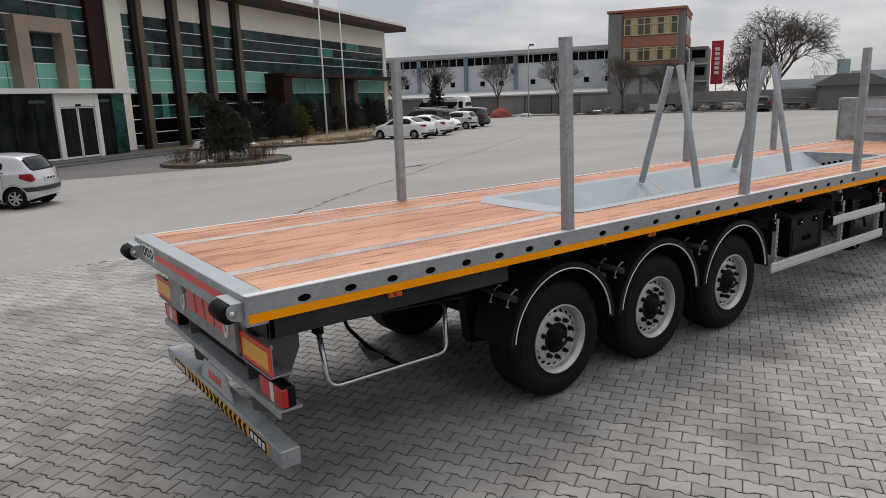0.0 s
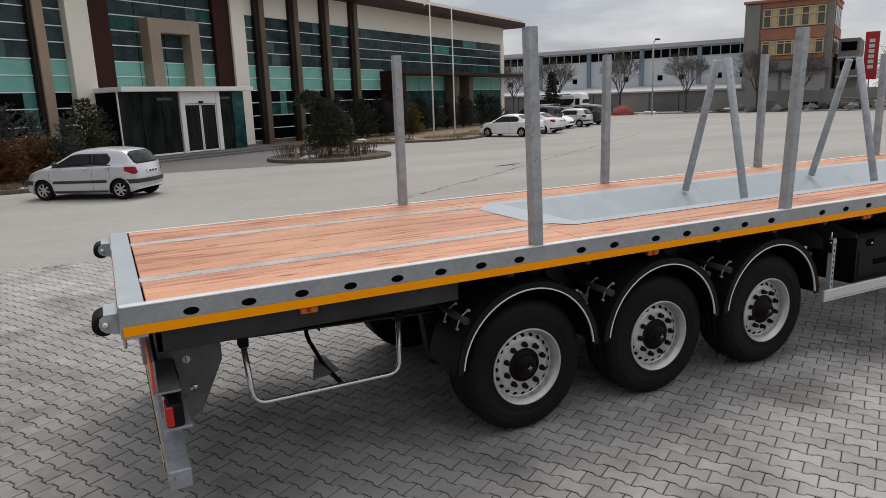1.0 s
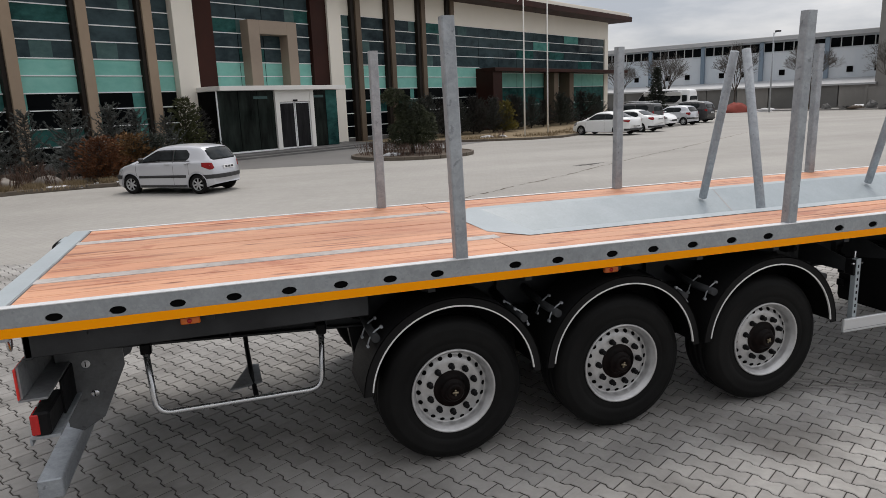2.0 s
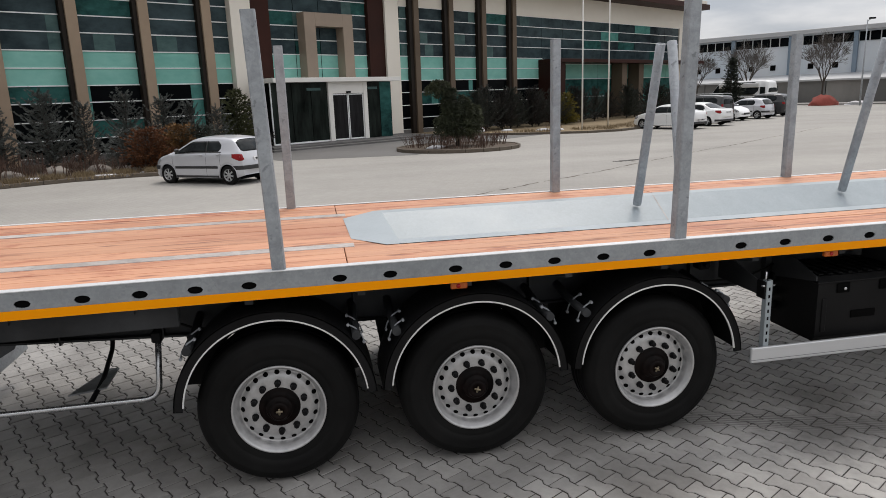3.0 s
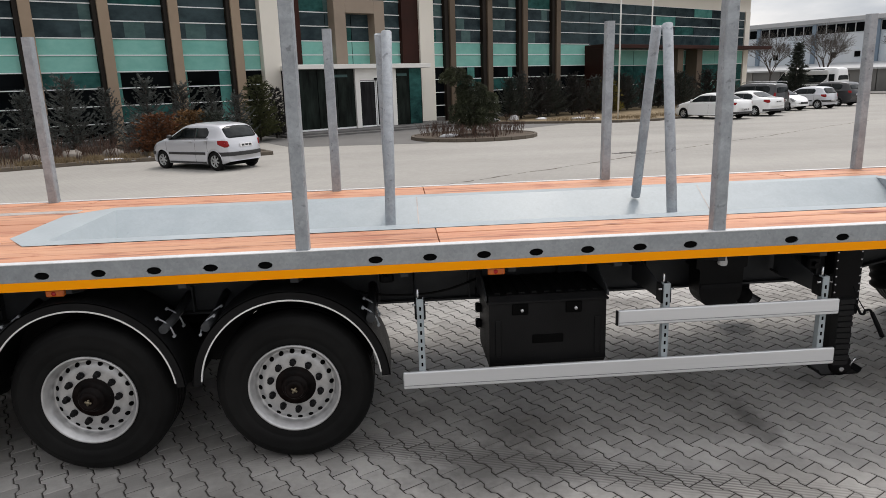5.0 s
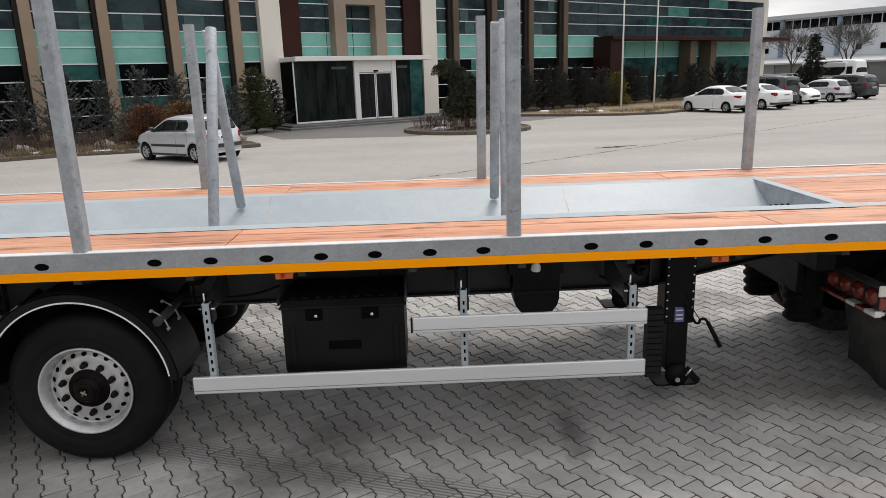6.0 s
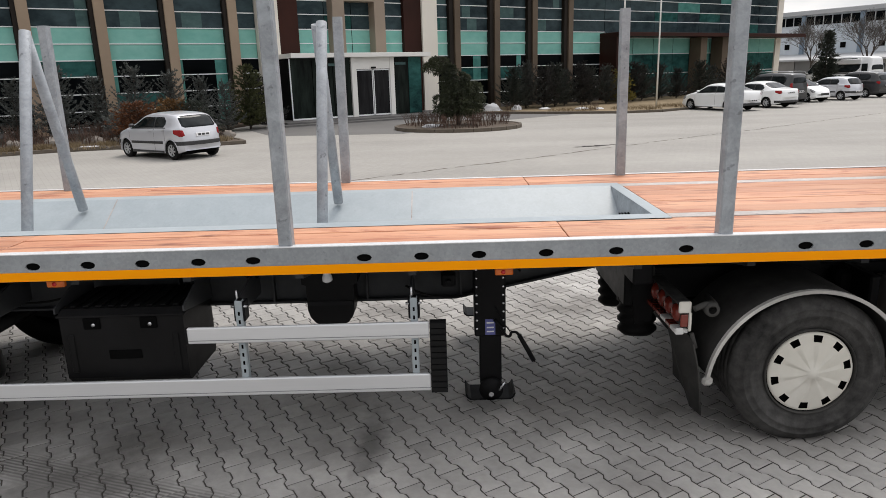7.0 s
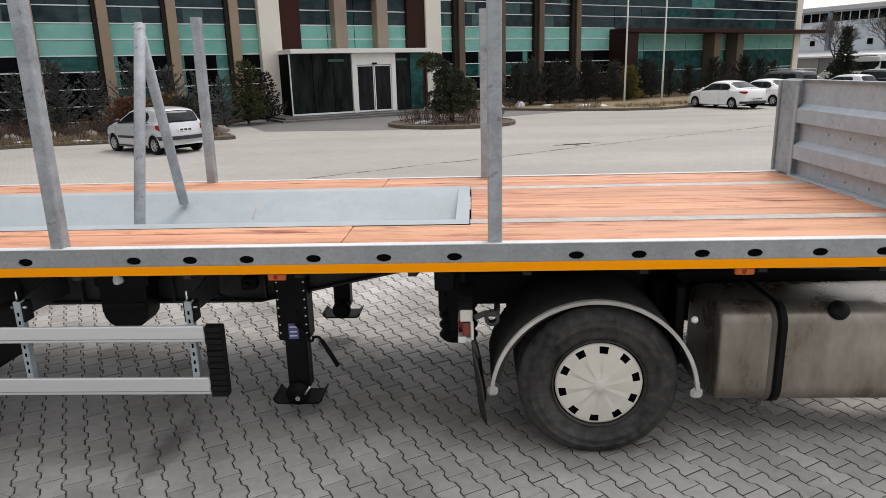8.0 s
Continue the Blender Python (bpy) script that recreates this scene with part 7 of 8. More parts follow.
for k in range(11):
    s0 = -99 + 7.9 * k
    win = part("window_band", Geo().box(s0, -0.08, 7.25, s0 + 7.3, 0.02, 8.35), M_DARK_SLOT, shed, "dark strip window", m=FW)
    for j in range(6):
        part("pane", Geo().box(s0 + 1.22 * j + 0.06, -0.14, 7.32, s0 + 1.22 * j + 1.13, -0.09, 8.28), M_GLASS, win, m=FW)
        part("window_bar", Geo().box(s0 + 1.22 * j - 0.06, -0.18, 7.25, s0 + 1.22 * j + 0.06, -0.06, 8.35), M_SHED_ROOF, win, m=FW)
    part("column", Geo().box(s0 - 0.55, -0.35, 0, s0 - 0.02, 0, 8.5, 0.02), M_SHED_BLUE, shed, m=FW)
    part("vent_window", Geo().box(s0 + 2.0, -0.06, 4.15, s0 + 2.7, 0.02, 4.85), M_DARK_SLOT, shed, m=FW)
    part("vent_window", Geo().box(s0 + 5.0, -0.06, 4.15, s0 + 5.7, 0.02, 4.85), M_DARK_SLOT, shed, m=FW)
    part("shutter", Geo().box(s0, -1.0, 0, s0 + 7.2, -0.9, 2.5), M_SHUTTER, shed, m=FW)
part("lean_to_roof", Geo().add([(-100, 0, 3.5), (-13.4, 0, 3.5), (-13.4, -7.0, 2.75), (-100, -7.0, 2.75), (-100, 0, 3.35), (-13.4, 0, 3.35), (-13.4, -7.0, 2.55), (-100, -7.0, 2.55)], [(0, 1, 2, 3), (4, 5, 6, 7), (3, 2, 6, 7), (1, 2, 6, 5)]), M_SHED_ROOF, shed, "sloping lean-to roof", m=FW)
for k in range(22):
    part("lean_to_wall", Geo().box(-99 + 3.9 * k, -6.7, 0, -95.2 + 3.9 * k, -6.5, 2.60), M_SHUTTER if k % 3 else M_CONC, shed, m=FW)

FR = far_frame(92.0)
red = thing("old_factory_block", yard(-8, 96), "old three-storey block with orange-brown bands and yellowed windows", "building")
part("wall", Geo().box(-11.9, 0, 0, -4.1, 10, 12.55), M_CONC, red, "stained grey concrete wall", m=FR)
part("stair_tower", Geo().box(-13.6, -0.3, 0, -11.9, 10, 12.45), M_CONC, red, m=FR)
part("roof", Geo().box(-13.8, -0.5, 12.55, -3.9, 10.2, 12.85, 0.03), M_BRICKRED, red, m=FR)
for z0, z1 in ((11.9, 12.55), (8.2, 9.5), (5.9, 6.3)):
    part("facing_band", Geo().box(-11.9, -0.12, z0, -4.75, 0.0, z1), M_BRICKRED, red, "orange-brown facing band", m=FR)
    part("facing_band", Geo().box(-4.1, 0.9, z0, -3.98, 9.8, z1), M_BRICKRED, red, "orange-brown facing band", m=FR)
for z0, z1 in ((9.6, 11.8), (6.4, 8.1)):
    win = part("window", Geo().box(-11.6, -0.10, z0, -4.9, -0.02, z1), M_DULLGLASS, red, "row of dusty windows with yellowed frames", m=FR)
    for j in range(9):
        part("window_bar", Geo().box(-11.6 + 0.82 * j, -0.2, z0, -11.46 + 0.82 * j, -0.08, z1), M_YFRAME, win, m=FR)
        if j in (1, 4, 6):
            part("curtain", Geo().box(-11.44 + 0.82 * j, -0.13, z0 + 0.1, -10.82 + 0.82 * j, -0.105, z1 - 0.1), M_YFRAME, win, "yellowed curtain", m=FR)
    for zb in (z0, z0 + 1.3, z1 - 0.12):
        part("window_bar", Geo().box(-11.6, -0.21, zb, -4.9, -0.07, zb + 0.12), M_YFRAME, win, m=FR)
    for j in range(4):
        part("side_window", Geo().box(-4.1, 1.3 + 2.1 * j, z0, -4.03, 2.9 + 2.1 * j, z1), M_DULLGLASS, red, m=FR)
for k in range(3):
    part("shutter_door", Geo().box(-11.6 + 2.5 * k, -0.12, 0, -9.5 + 2.5 * k, -0.02, 4.3), M_SHED_ROOF, red, "pale roller shutter", m=FR)
part("canopy", Geo().box(-11.9, -1.4, 4.6, -4.1, 0.0, 4.8, 0.02), M_SHUTTER, red, m=FR)
low = thing("low_factory_wing", yard(1, 98), "low grey factory wing with balconies", "building")
part("wall", Geo().box(-3.6, 3, 0, -1.4, 12, 8.0), M_CONC, low, m=FR)
for z in (6.6, 4.4):
    part("window", Geo().box(-3.3, 2.9, z, -1.7, 3.0, z + 1.0), M_DARK_SLOT, low, m=FR)
    part("balcony", Geo().box(-3.6, 2.0, z - 0.9, -1.3, 3.0, z - 0.7), M_SHED_ROOF, low, m=FR)

FB = far_frame(86.0)
wl_top = thing("boundary_wall", yard(20, 86), "weathered concrete panel wall along the yard", "wall", kind="structure")
for k in range(34):
    s0 = -13.2 + 3.0 * k
    part("wall_panel", Geo().box(s0 + 0.12, 0.0, 0, s0 + 2.98, 0.14, 2.25 + 0.05 * math.sin(k * 2.1), 0.01), M_CONC, wl_top, m=FB)
    part("wall_post", Geo().box(s0 - 0.12, -0.08, 0, s0 + 0.12, 0.22, 2.40, 0.01), M_CONC, wl_top, m=FB)
pv = thing("far_pavement", yard(-20, 83), "raised pavement strip below the far wall", "pavement", kind="structure")
part("slab", Geo().box(-100, -4.5, -0.2, 90, 0.0, 0.13, 0.02), M_CONC, pv, m=FB)

ban = thing("banner_sign", yard(0.5, 101), "tall red vertical banner with pale shapes", "sign")
FS = far_frame(100.0)
part("panel", Geo().box(-1.15, 0, 3.2, 0.35, 0.12, 8.9, 0.02), M_SIGN, ban, m=FS)
part("post", Geo().box(-0.5, 0.12, 0, -0.35, 0.27, 8.7), M_ZINC, ban, m=FS)
for k in range(6):
    part("pale_mark", Geo().box(-0.70, -0.03, 4.5 + 0.62 * k, -0.10, 0.0, 4.92 + 0.62 * k), M_WHITE, ban, m=FS)
hut = thing("gate_hut", yard(11, 84), "dark gate hut with a hipped roof", "hut")
FH = far_frame(80.0)
part("wall", Geo().box(10.4, 0, 0, 16.6, 5, 2.5), M_SHUTTER, hut, m=FH)
part("roof", Geo().add([(9.8, -0.6, 2.5), (17.2, -0.6, 2.5), (17.2, 5.6, 2.5), (9.8, 5.6, 2.5), (12.0, 2.5, 3.7), (15.0, 2.5, 3.7)], [(0, 1, 5, 4), (1, 2, 5), (2, 3, 4, 5), (3, 0, 4), (0, 1, 2, 3)]), M_BLACK, hut, m=FH)
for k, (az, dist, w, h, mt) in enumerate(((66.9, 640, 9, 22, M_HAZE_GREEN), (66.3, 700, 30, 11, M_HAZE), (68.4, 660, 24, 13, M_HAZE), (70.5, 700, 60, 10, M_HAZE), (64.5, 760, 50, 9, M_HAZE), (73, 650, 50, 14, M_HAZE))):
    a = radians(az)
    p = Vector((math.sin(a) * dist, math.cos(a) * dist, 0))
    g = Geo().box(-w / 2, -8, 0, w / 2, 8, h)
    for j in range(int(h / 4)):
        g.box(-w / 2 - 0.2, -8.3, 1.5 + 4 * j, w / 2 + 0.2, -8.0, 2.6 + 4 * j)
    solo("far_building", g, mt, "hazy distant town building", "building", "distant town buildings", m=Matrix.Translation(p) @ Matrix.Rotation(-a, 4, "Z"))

# lamps, heap and clutter by the far wall
def street_lamp(p, h):
    lp = thing("street_lamp", p, "slim grey street lamp by the far pavement", "street lamp", "street lamps")
    part("pole", Geo().tube([p, p + Vector((0, 0, h))], [0.09, 0.05], 8), M_ZINC, lp)
    part("arm", Geo().tube([p + Vector((0, 0, h - 0.1)), p + WD * 0.5 + Vector((0, 0, h + 0.1)) - WN * 0.3], 0.04, 6), M_ZINC, lp)
    q = p + WD * 0.5 - WN * 0.3
    part("head", Geo().box(q.x - 0.3, q.y - 0.15, h + 0.02, q.x + 0.3, q.y + 0.15, h + 0.18, 0.04), M_BLACK, lp)


street_lamp(yard(-20.5, 78), 8.2)
street_lamp(yard(30, 80), 8.0)
M_DARKHEAP = surface("blackish_clutter", (0.010, 0.010, 0.010), (0.05, 0.048, 0.045), scale=8, rough=0.9, bump=0.8, bump_scale=20)
M_HEAP = surface("red_gravel_heap", (0.22, 0.045, 0.035), (0.32, 0.08, 0.06), scale=6, rough=0.95, bump=0.8, bump_scale=20)
p = yard(-24.7, 80)
solo("gravel_heap", lump(Geo(), p.x, p.y, 0, 1.45, 1.3, 1.05, 77, 0.15, 14, 6), M_HEAP, "heap of dark red gravel by the far pavement", "heap")
rc = random.Random(9)
for k in range(9):
    s = -9 + 2.2 * k + rc.uniform(-0.5, 0.5)
    p = yard(s, 84.0 + rc.uniform(-0.6, 0.6), 0.13)
    w, h = rc.uniform(0.4, 0.9), rc.uniform(0.5, 1.1)
    g = Geo().box(-w, -0.35, 0, w, 0.35, h, 0.03).box(-w - 0.04, -0.39, h, w + 0.04, 0.39, h + 0.06, 0.01)
    g.box(-w * 0.6, -0.37, h * 0.3, w * 0.6, -0.35, h * 0.8)
    mt = (M_SHUTTER, M_WHITE_WALL, M_BLACK, M_CONC)[k % 4]
    solo("crate", g, mt, "old storage crate by the far wall" if k % 4 else "dark storage crate by the far wall", "crate", "crates by the far wall", m=Matrix.Translation(p) @ Matrix.Rotation(rc.uniform(-0.5, 0.5) - WA, 4, "Z"))

# lumps added for the row of dark clutter and shadow by the wall
for k in range(22):
    s = -17 + 1.25 * k + rc.uniform(-0.5, 0.5)
    p = yard(s, 82.6 + rc.uniform(-0.6, 0.5))
    solo("clutter_lump", lump(Geo(), p.x, p.y, 0.10, rc.uniform(0.5, 1.1), rc.uniform(0.4, 0.7), rc.uniform(0.25, 0.75), 500 + k, 0.45, 11, 5), (M_SOIL, M_SHUTTER, M_DARKHEAP)[k % 3], ("low dark brown lump standing in for clutter by the far wall", "low grey lump standing in for clutter by the far wall", "low blackish lump standing in for clutter by the far wall")[k % 3], "mound", "earth mounds by the far wall")
for za in (0.75, 1.25):
    part("guard_pipe", Geo().tube([yard(-2.0, 83.4, za), yard(40, 83.4, za)], 0.06, 6), M_SHUTTER, pv)

# ---- plants ----
M_NEEDLE_BLUE = surface("grey_blue_needles", (0.040, 0.046, 0.043), (0.165, 0.180, 0.168), scale=5, rough=0.8, coarse=0.5)
M_WEEP = surface("dark_olive_needles", (0.012, 0.017, 0.008), (0.062, 0.072, 0.032), scale=5, rough=0.8, coarse=0.5)
M_NEEDLE = surface("dark_green_needles", (0.014, 0.020, 0.015), (0.055, 0.066, 0.050), scale=5, rough=0.8, coarse=0.5)
M_NEEDLE_OLIVE = surface("olive_needles", (0.030, 0.038, 0.012), (0.085, 0.090, 0.030), scale=5, rough=0.8, coarse=0.5)
M_DARKBUSH = surface("dark_withered_foliage", (0.010, 0.0098, 0.0092), (0.045, 0.042, 0.038), scale=5, rough=0.85, coarse=0.5)
M_NEEDLE_GREY = surface("dull_grey_green_needles", (0.025, 0.030, 0.026), (0.085, 0.092, 0.082), scale=5, rough=0.8, coarse=0.5)
M_OCHRE = surface("ochre_brown_leaves", (0.085, 0.042, 0.012), (0.24, 0.13, 0.045), scale=5, rough=0.85, coarse=0.5)
M_GOLD = surface("yellow_green_leaves", (0.10, 0.085, 0.012), (0.22, 0.18, 0.03), scale=5, rough=0.8, coarse=0.5)
M_RUST = surface("rust_brown_leaves", (0.07, 0.022, 0.008), (0.19, 0.075, 0.025), scale=5, rough=0.85, coarse=0.5)
M_BARK = surface("grey_brown_bark", (0.035, 0.028, 0.023), (0.085, 0.07, 0.058), scale=8, rough=0.9, bump=0.5, bump_scale=30)
M_TWIG = surface("red_brown_twigs", (0.05, 0.028, 0.02), (0.12, 0.07, 0.05), scale=8, rough=0.9)


def tuft(g, p, d, size, rr, n=4):
    """A clump of small pointed blades about the way d."""
    for _ in range(n):
        a = (d + Vector((rr.uniform(-0.7, 0.7), rr.uniform(-0.7, 0.7), rr.uniform(-0.45, 0.6)))).normalized()
        s = a.cross(Vector((rr.uniform(-1, 1), rr.uniform(-1, 1), rr.uniform(-1, 1))))
        if s.length < 1e-3:
            continue
        s = s.normalized() * size * rr.uniform(0.06, 0.12)
        ln = size * rr.uniform(0.6, 1.25)
        g.add([p - s, p + s, p + a * ln * 0.6 + s * 0.9, p + a * ln, p + a * ln * 0.6 - s * 0.9], [(0, 1, 2, 3, 4)])


def conifer(h, r, seed, droop=0.1, bare=0.06, density=1.0, shape=1.0, size=0.20):
    """A small conifer: trunk and branches with tufts, ragged outline."""
    rr = random.Random(seed)
    trunk, crown = Geo(), Geo()
    trunk.tube([(0, 0, -0.05), (0.02 * h * rr.uniform(-1, 1), 0.02, h * 0.5), (0, 0, h * 0.95)], [0.035 * h * 0.6, 0.02 * h * 0.6, 0.008], 7)
    levels = int(13 * density + h * 3)
    for i in range(levels):
        t = bare + (1 - bare) * i / levels
        z = h * t
        reach = r * (1 - t) ** shape * rr.uniform(0.75, 1.15) + 0.10
        nb = max(4, int(9 * density * (1 - t * 0.5)))
        a0 = rr.uniform(0, 6.28)
        for k in range(nb):
            a = a0 + 6.283 * k / nb + rr.uniform(-0.3, 0.3)
            ln = reach * rr.uniform(0.6, 1.2)
            d = Vector((math.cos(a), math.sin(a), 0.28 - droop + rr.uniform(-0.1, 0.15)))
            end = Vector((0, 0, z)) + d * ln
            if ln > 0.5 and k % 2 == 0:
                trunk.tube([(0, 0, z), Vector((0, 0, z)).lerp(end, 0.9)], [0.014, 0.004], 4, False)
            steps = max(3, int(ln / 0.13))
            for j in range(steps):
                f = (j + 0.6) / steps
                p = Vector((0, 0, z)).lerp(end, f) + Vector((rr.uniform(-1, 1), rr.uniform(-1, 1), rr.uniform(-0.6, 0.6))) * 0.07 * (0.4 + f)
                p.z -= droop * ln * f * f * 0.8
                tuft(crown, p, d + Vector((0, 0, 0.15)), size * (0.7 + 0.5 * f), rr, 7)
    for k in range(6):
        tuft(crown, Vector((0, 0, h * 0.96)), Vector((0, 0, 1)), size, rr, 3)
    return trunk, crown


def juniper(h, r, seed, size=0.2, n=46, lean=0.9):
    """A feathery conifer: plume-like branches that rise from the stem and spread, with gaps between them."""
    rr = random.Random(seed)
    trunk, crown = Geo(), Geo()
    trunk.tube([(0, 0, -0.05), (0.04, 0.02, h * 0.45), (0, 0, h * 0.9)], [0.05, 0.03, 0.008], 7)
    for k in range(n):
        t = (k + 0.5) / n
        z = h * (0.05 + 0.84 * t)
        a = k * 2.399 + rr.uniform(-0.4, 0.4)
        ln = (r * (1.22 - 1.08 * t ** 0.9) + 0.10) * rr.uniform(0.6, 1.3)
        up = lean * rr.uniform(0.35, 1.1) + 0.5 * t
        pts = []
        steps = max(5, int(ln / 0.085))
        for j in range(steps + 1):
            f = j / steps
            pts.append(Vector((math.cos(a) * ln * f, math.sin(a) * ln * f, z + up * ln * f * f * 0.8 + 0.10 * ln * f)))
        trunk.tube([pts[0], pts[len(pts) // 2], pts[-1]], [0.016, 0.011, 0.004], 4, False)
        for j, p in enumerate(pts):
            f = j / steps
            if k % 3 == 0 and f > 0.3 and j % 2:
                side = Vector((-math.sin(a), math.cos(a), 0.25)) * (1 if j % 4 == 1 else -1)
                for q in range(3):
                    tuft(crown, p + side * (0.07 * q + 0.05), side + Vector((math.cos(a), math.sin(a), 0.1)), size * 0.8, rr, 3)
            d = (pts[min(j + 1, steps)] - pts[max(j - 1, 0)]).normalized()
            w = 0.11 * (1.15 - f)
            for _ in range(2 if f < 0.25 else 3):
                q = p + Vector((rr.uniform(-w, w), rr.uniform(-w, w), rr.uniform(-w, w) * 0.7))
                tuft(crown, q, d * 1.3 + Vector((0, 0, 0.15)), size * rr.uniform(0.6, 1.1) * (1.05 - 0.3 * f), rr, 5)
    return trunk, crown


PROTO = {}


def plant(name, key, make, mats, label, category, place, scale=1.0, spin=0.0, group=""):
    """A thing with trunk and crown; the meshes of one kind are shared."""
    if key not in PROTO:
        a, b = make()
        PROTO[key] = a.mesh("trunk", mats[0]), b.mesh("crown", mats[1])
    m = Matrix.Translation(Vector(place) + Vector((0, 0, GZ))) @ Matrix.Rotation(spin, 4, "Z") @ Matrix.Scale(scale, 4)
    ob = new(name)
    ob.matrix_basis = m
    WORLD[ob] = m.copy()
    tagged(ob, label, category, group)
    link("trunk", PROTO[key][0], ob, m)
    link("crown", PROTO[key][1], ob, m)
    return ob


rp = random.Random(21)
# grey-blue conifers before the windows of the near wing
for k, (u, n, h) in enumerate(((-29.5, 3.6, 2.9), (-27, 4.4, 2.5), (-24.6, 3.4, 3.1), (-22.3, 4.0, 2.7), (-20.2, 3.2, 2.8), (-18.2, 3.8, 3.2), (-16.7, 3.2, 2.6), (-15.1, 4.0, 3.15), (-13.6, 3.8, 2.7), (-12.0, 4.0, 3.1), (-10.6, 4.4, 2.8), (-9.0, 3.6, 2.6), (-8.2, 4.6, 2.3))):
    kind = k % 3
    plant("conifer_shrub", ("blue", kind), lambda s=kind: juniper(2.9, (1.0, 1.2, 0.88)[s], 100 + s, 0.15, (54, 62, 48)[s], 0.5), (M_BARK, M_NEEDLE_BLUE), "grey-blue spiky conifer before the office windows", "conifer", on_front(u, n, 0.1), h / 2.75, rp.uniform(0, 6.28), "conifers along the office")
for k, (u, n, h) in enumerate(((-6.9, 4.0, 3.0), (-5.7, 3.2, 2.4))):
    plant("conifer_shrub", ("olive", k), lambda s=k: conifer(3.0, 1.0, 120 + s, 0.0, 0.03, 1.2, 0.6, 0.2), (M_BARK, M_NEEDLE_OLIVE if k == 0 else M_DARKBUSH), ("dense olive-green upright conifer beside the entrance", "dense dark brown-black bush beside the entrance")[k], "conifer", on_front(u, n, 0.1), h / 3.0, 0, "conifers along the office")
# shrubs by the boulders
for k, (x, y, h, mt, lb) in enumerate(((-2.5, 22.6, 1.55, M_RUST, "rust-brown bush with withered leaves"), (-1.6, 23.6, 1.6, M_OCHRE, "ochre-brown withered bush"), (-3.5, 24.2, 1.5, M_NEEDLE_BLUE, "low grey-blue juniper bush"), (-0.9, 23.9, 1.5, M_NEEDLE, "dark green bush"))):
    plant("bush", ("bush", k), lambda s=k: conifer(1.5, 0.95, 140 + s, 0.05, 0.02, 1.6, 0.4, 0.13), (M_BARK, mt), lb + " in the planting bed", "bush", (*out(x, y), 0.1), h / 1.5, k, "bushes in the bed")
# right-hand bed
for k, (u, n, h) in enumerate(((10.0, 3.6, 2.5), (11.2, 3.4, 2.8), (12.3, 3.9, 2.5), (13.5, 3.6, 2.65), (14.6, 3.3, 2.3), (15.6, 3.8, 2.6), (16.8, 3.4, 2.4), (17.8, 4.0, 2.5), (20.9, 3.6, 2.6), (22.3, 3.2, 2.4), (23.8, 3.5, 2.5), (26.0, 3.3, 2.1), (28.3, 3.6, 2.6), (30.2, 3.2, 2.3), (32.3, 3.4, 2.7), (34.4, 3.3, 2.5), (36.5, 3.0, 2.3))):
    kind = k % 3
    plant("conifer_shrub", ("dark", kind), lambda s=kind: juniper(2.6, (1.0, 0.9, 1.1)[s], 160 + s, 0.15, (80, 70, 84)[s], 0.7), (M_BARK, (M_NEEDLE, M_NEEDLE_GREY, M_DARKBUSH)[kind]), "dark bushy conifer along the office front", "conifer", on_front(u, n, 0.1), h / 2.4, rp.uniform(0, 6.28), "conifers along the office")
plant("bush", ("gold", 0), lambda: conifer(2.2, 0.75, 180, 0.0, 0.02, 1.3, 0.35, 0.17), (M_BARK, M_GOLD), "yellow-green upright evergreen bush", "bush", on_front(18.9, 4.3, 0.1), 1.0, 0, "bushes in the bed")


def weeping(seed):
    """A weeping conifer: a bent leader and tiers of branches hung with short strands."""
    rr = random.Random(seed)
    trunk, crown = Geo(), Geo()
    trunk.tube([(0.12, 0, -0.05), (0.12, 0.05, 0.8), (0.0, 0.0, 1.7), (-0.28, 0, 2.5), (-0.66, 0, 2.86), (-1.0, 0, 2.66), (-1.08, 0, 2.40)], [0.11, 0.09, 0.07, 0.05, 0.035, 0.02, 0.01], 8)
    for cx, cy, cz, rx, rz, n, hang in ((-1.0, 0, 2.55, 0.22, 0.12, 40, 0.42), (-0.66, 0, 2.72, 0.36, 0.18, 80, 0.55), (-0.35, 0.05, 2.42, 0.40, 0.20, 90, 0.45), (0.05, 0, 2.0, 0.58, 0.28, 150, 0.42), (0.28, -0.05, 1.65, 0.80, 0.30, 200, 0.42), (0.20, 0.05, 1.22, 1.02, 0.32, 260, 0.45), (0.12, 0, 0.80, 1.0, 0.26, 220, 0.38), (0.1, 0, 0.5, 0.7, 0.2, 120, 0.3)):
        for _ in range(n):
            a, q = rr.uniform(0, 6.283), rr.random() ** 0.5
            p = Vector((cx + rx * q * math.cos(a), cy + rx * 0.95 * q * math.sin(a), cz + rz * (1 - q * q) * rr.uniform(0.3, 1.0)))
            o = Vector((math.cos(a), math.sin(a), 0))
            steps = rr.randrange(4, 7)
            for j in range(steps):
                f = j / steps
                w = p + o * (0.16 * f) + Vector((rr.uniform(-0.03, 0.03), rr.uniform(-0.03, 0.03), -hang * rr.uniform(0.7, 1.1) * f * f))
                tuft(crown, w, o * (1 - f) + Vector((0, 0, 0.25 - 1.1 * f)), 0.12, rr, 5)
        for k in range(8):
            a = 6.283 * k / 8 + cz
            trunk.tube([(cx * 0.5 + 0.1, cy, cz - 0.12), (cx + rx * 0.75 * math.cos(a), cy + rx * 0.75 * math.sin(a), cz + 0.05)], [0.022, 0.006], 4, False)
    return trunk, crown


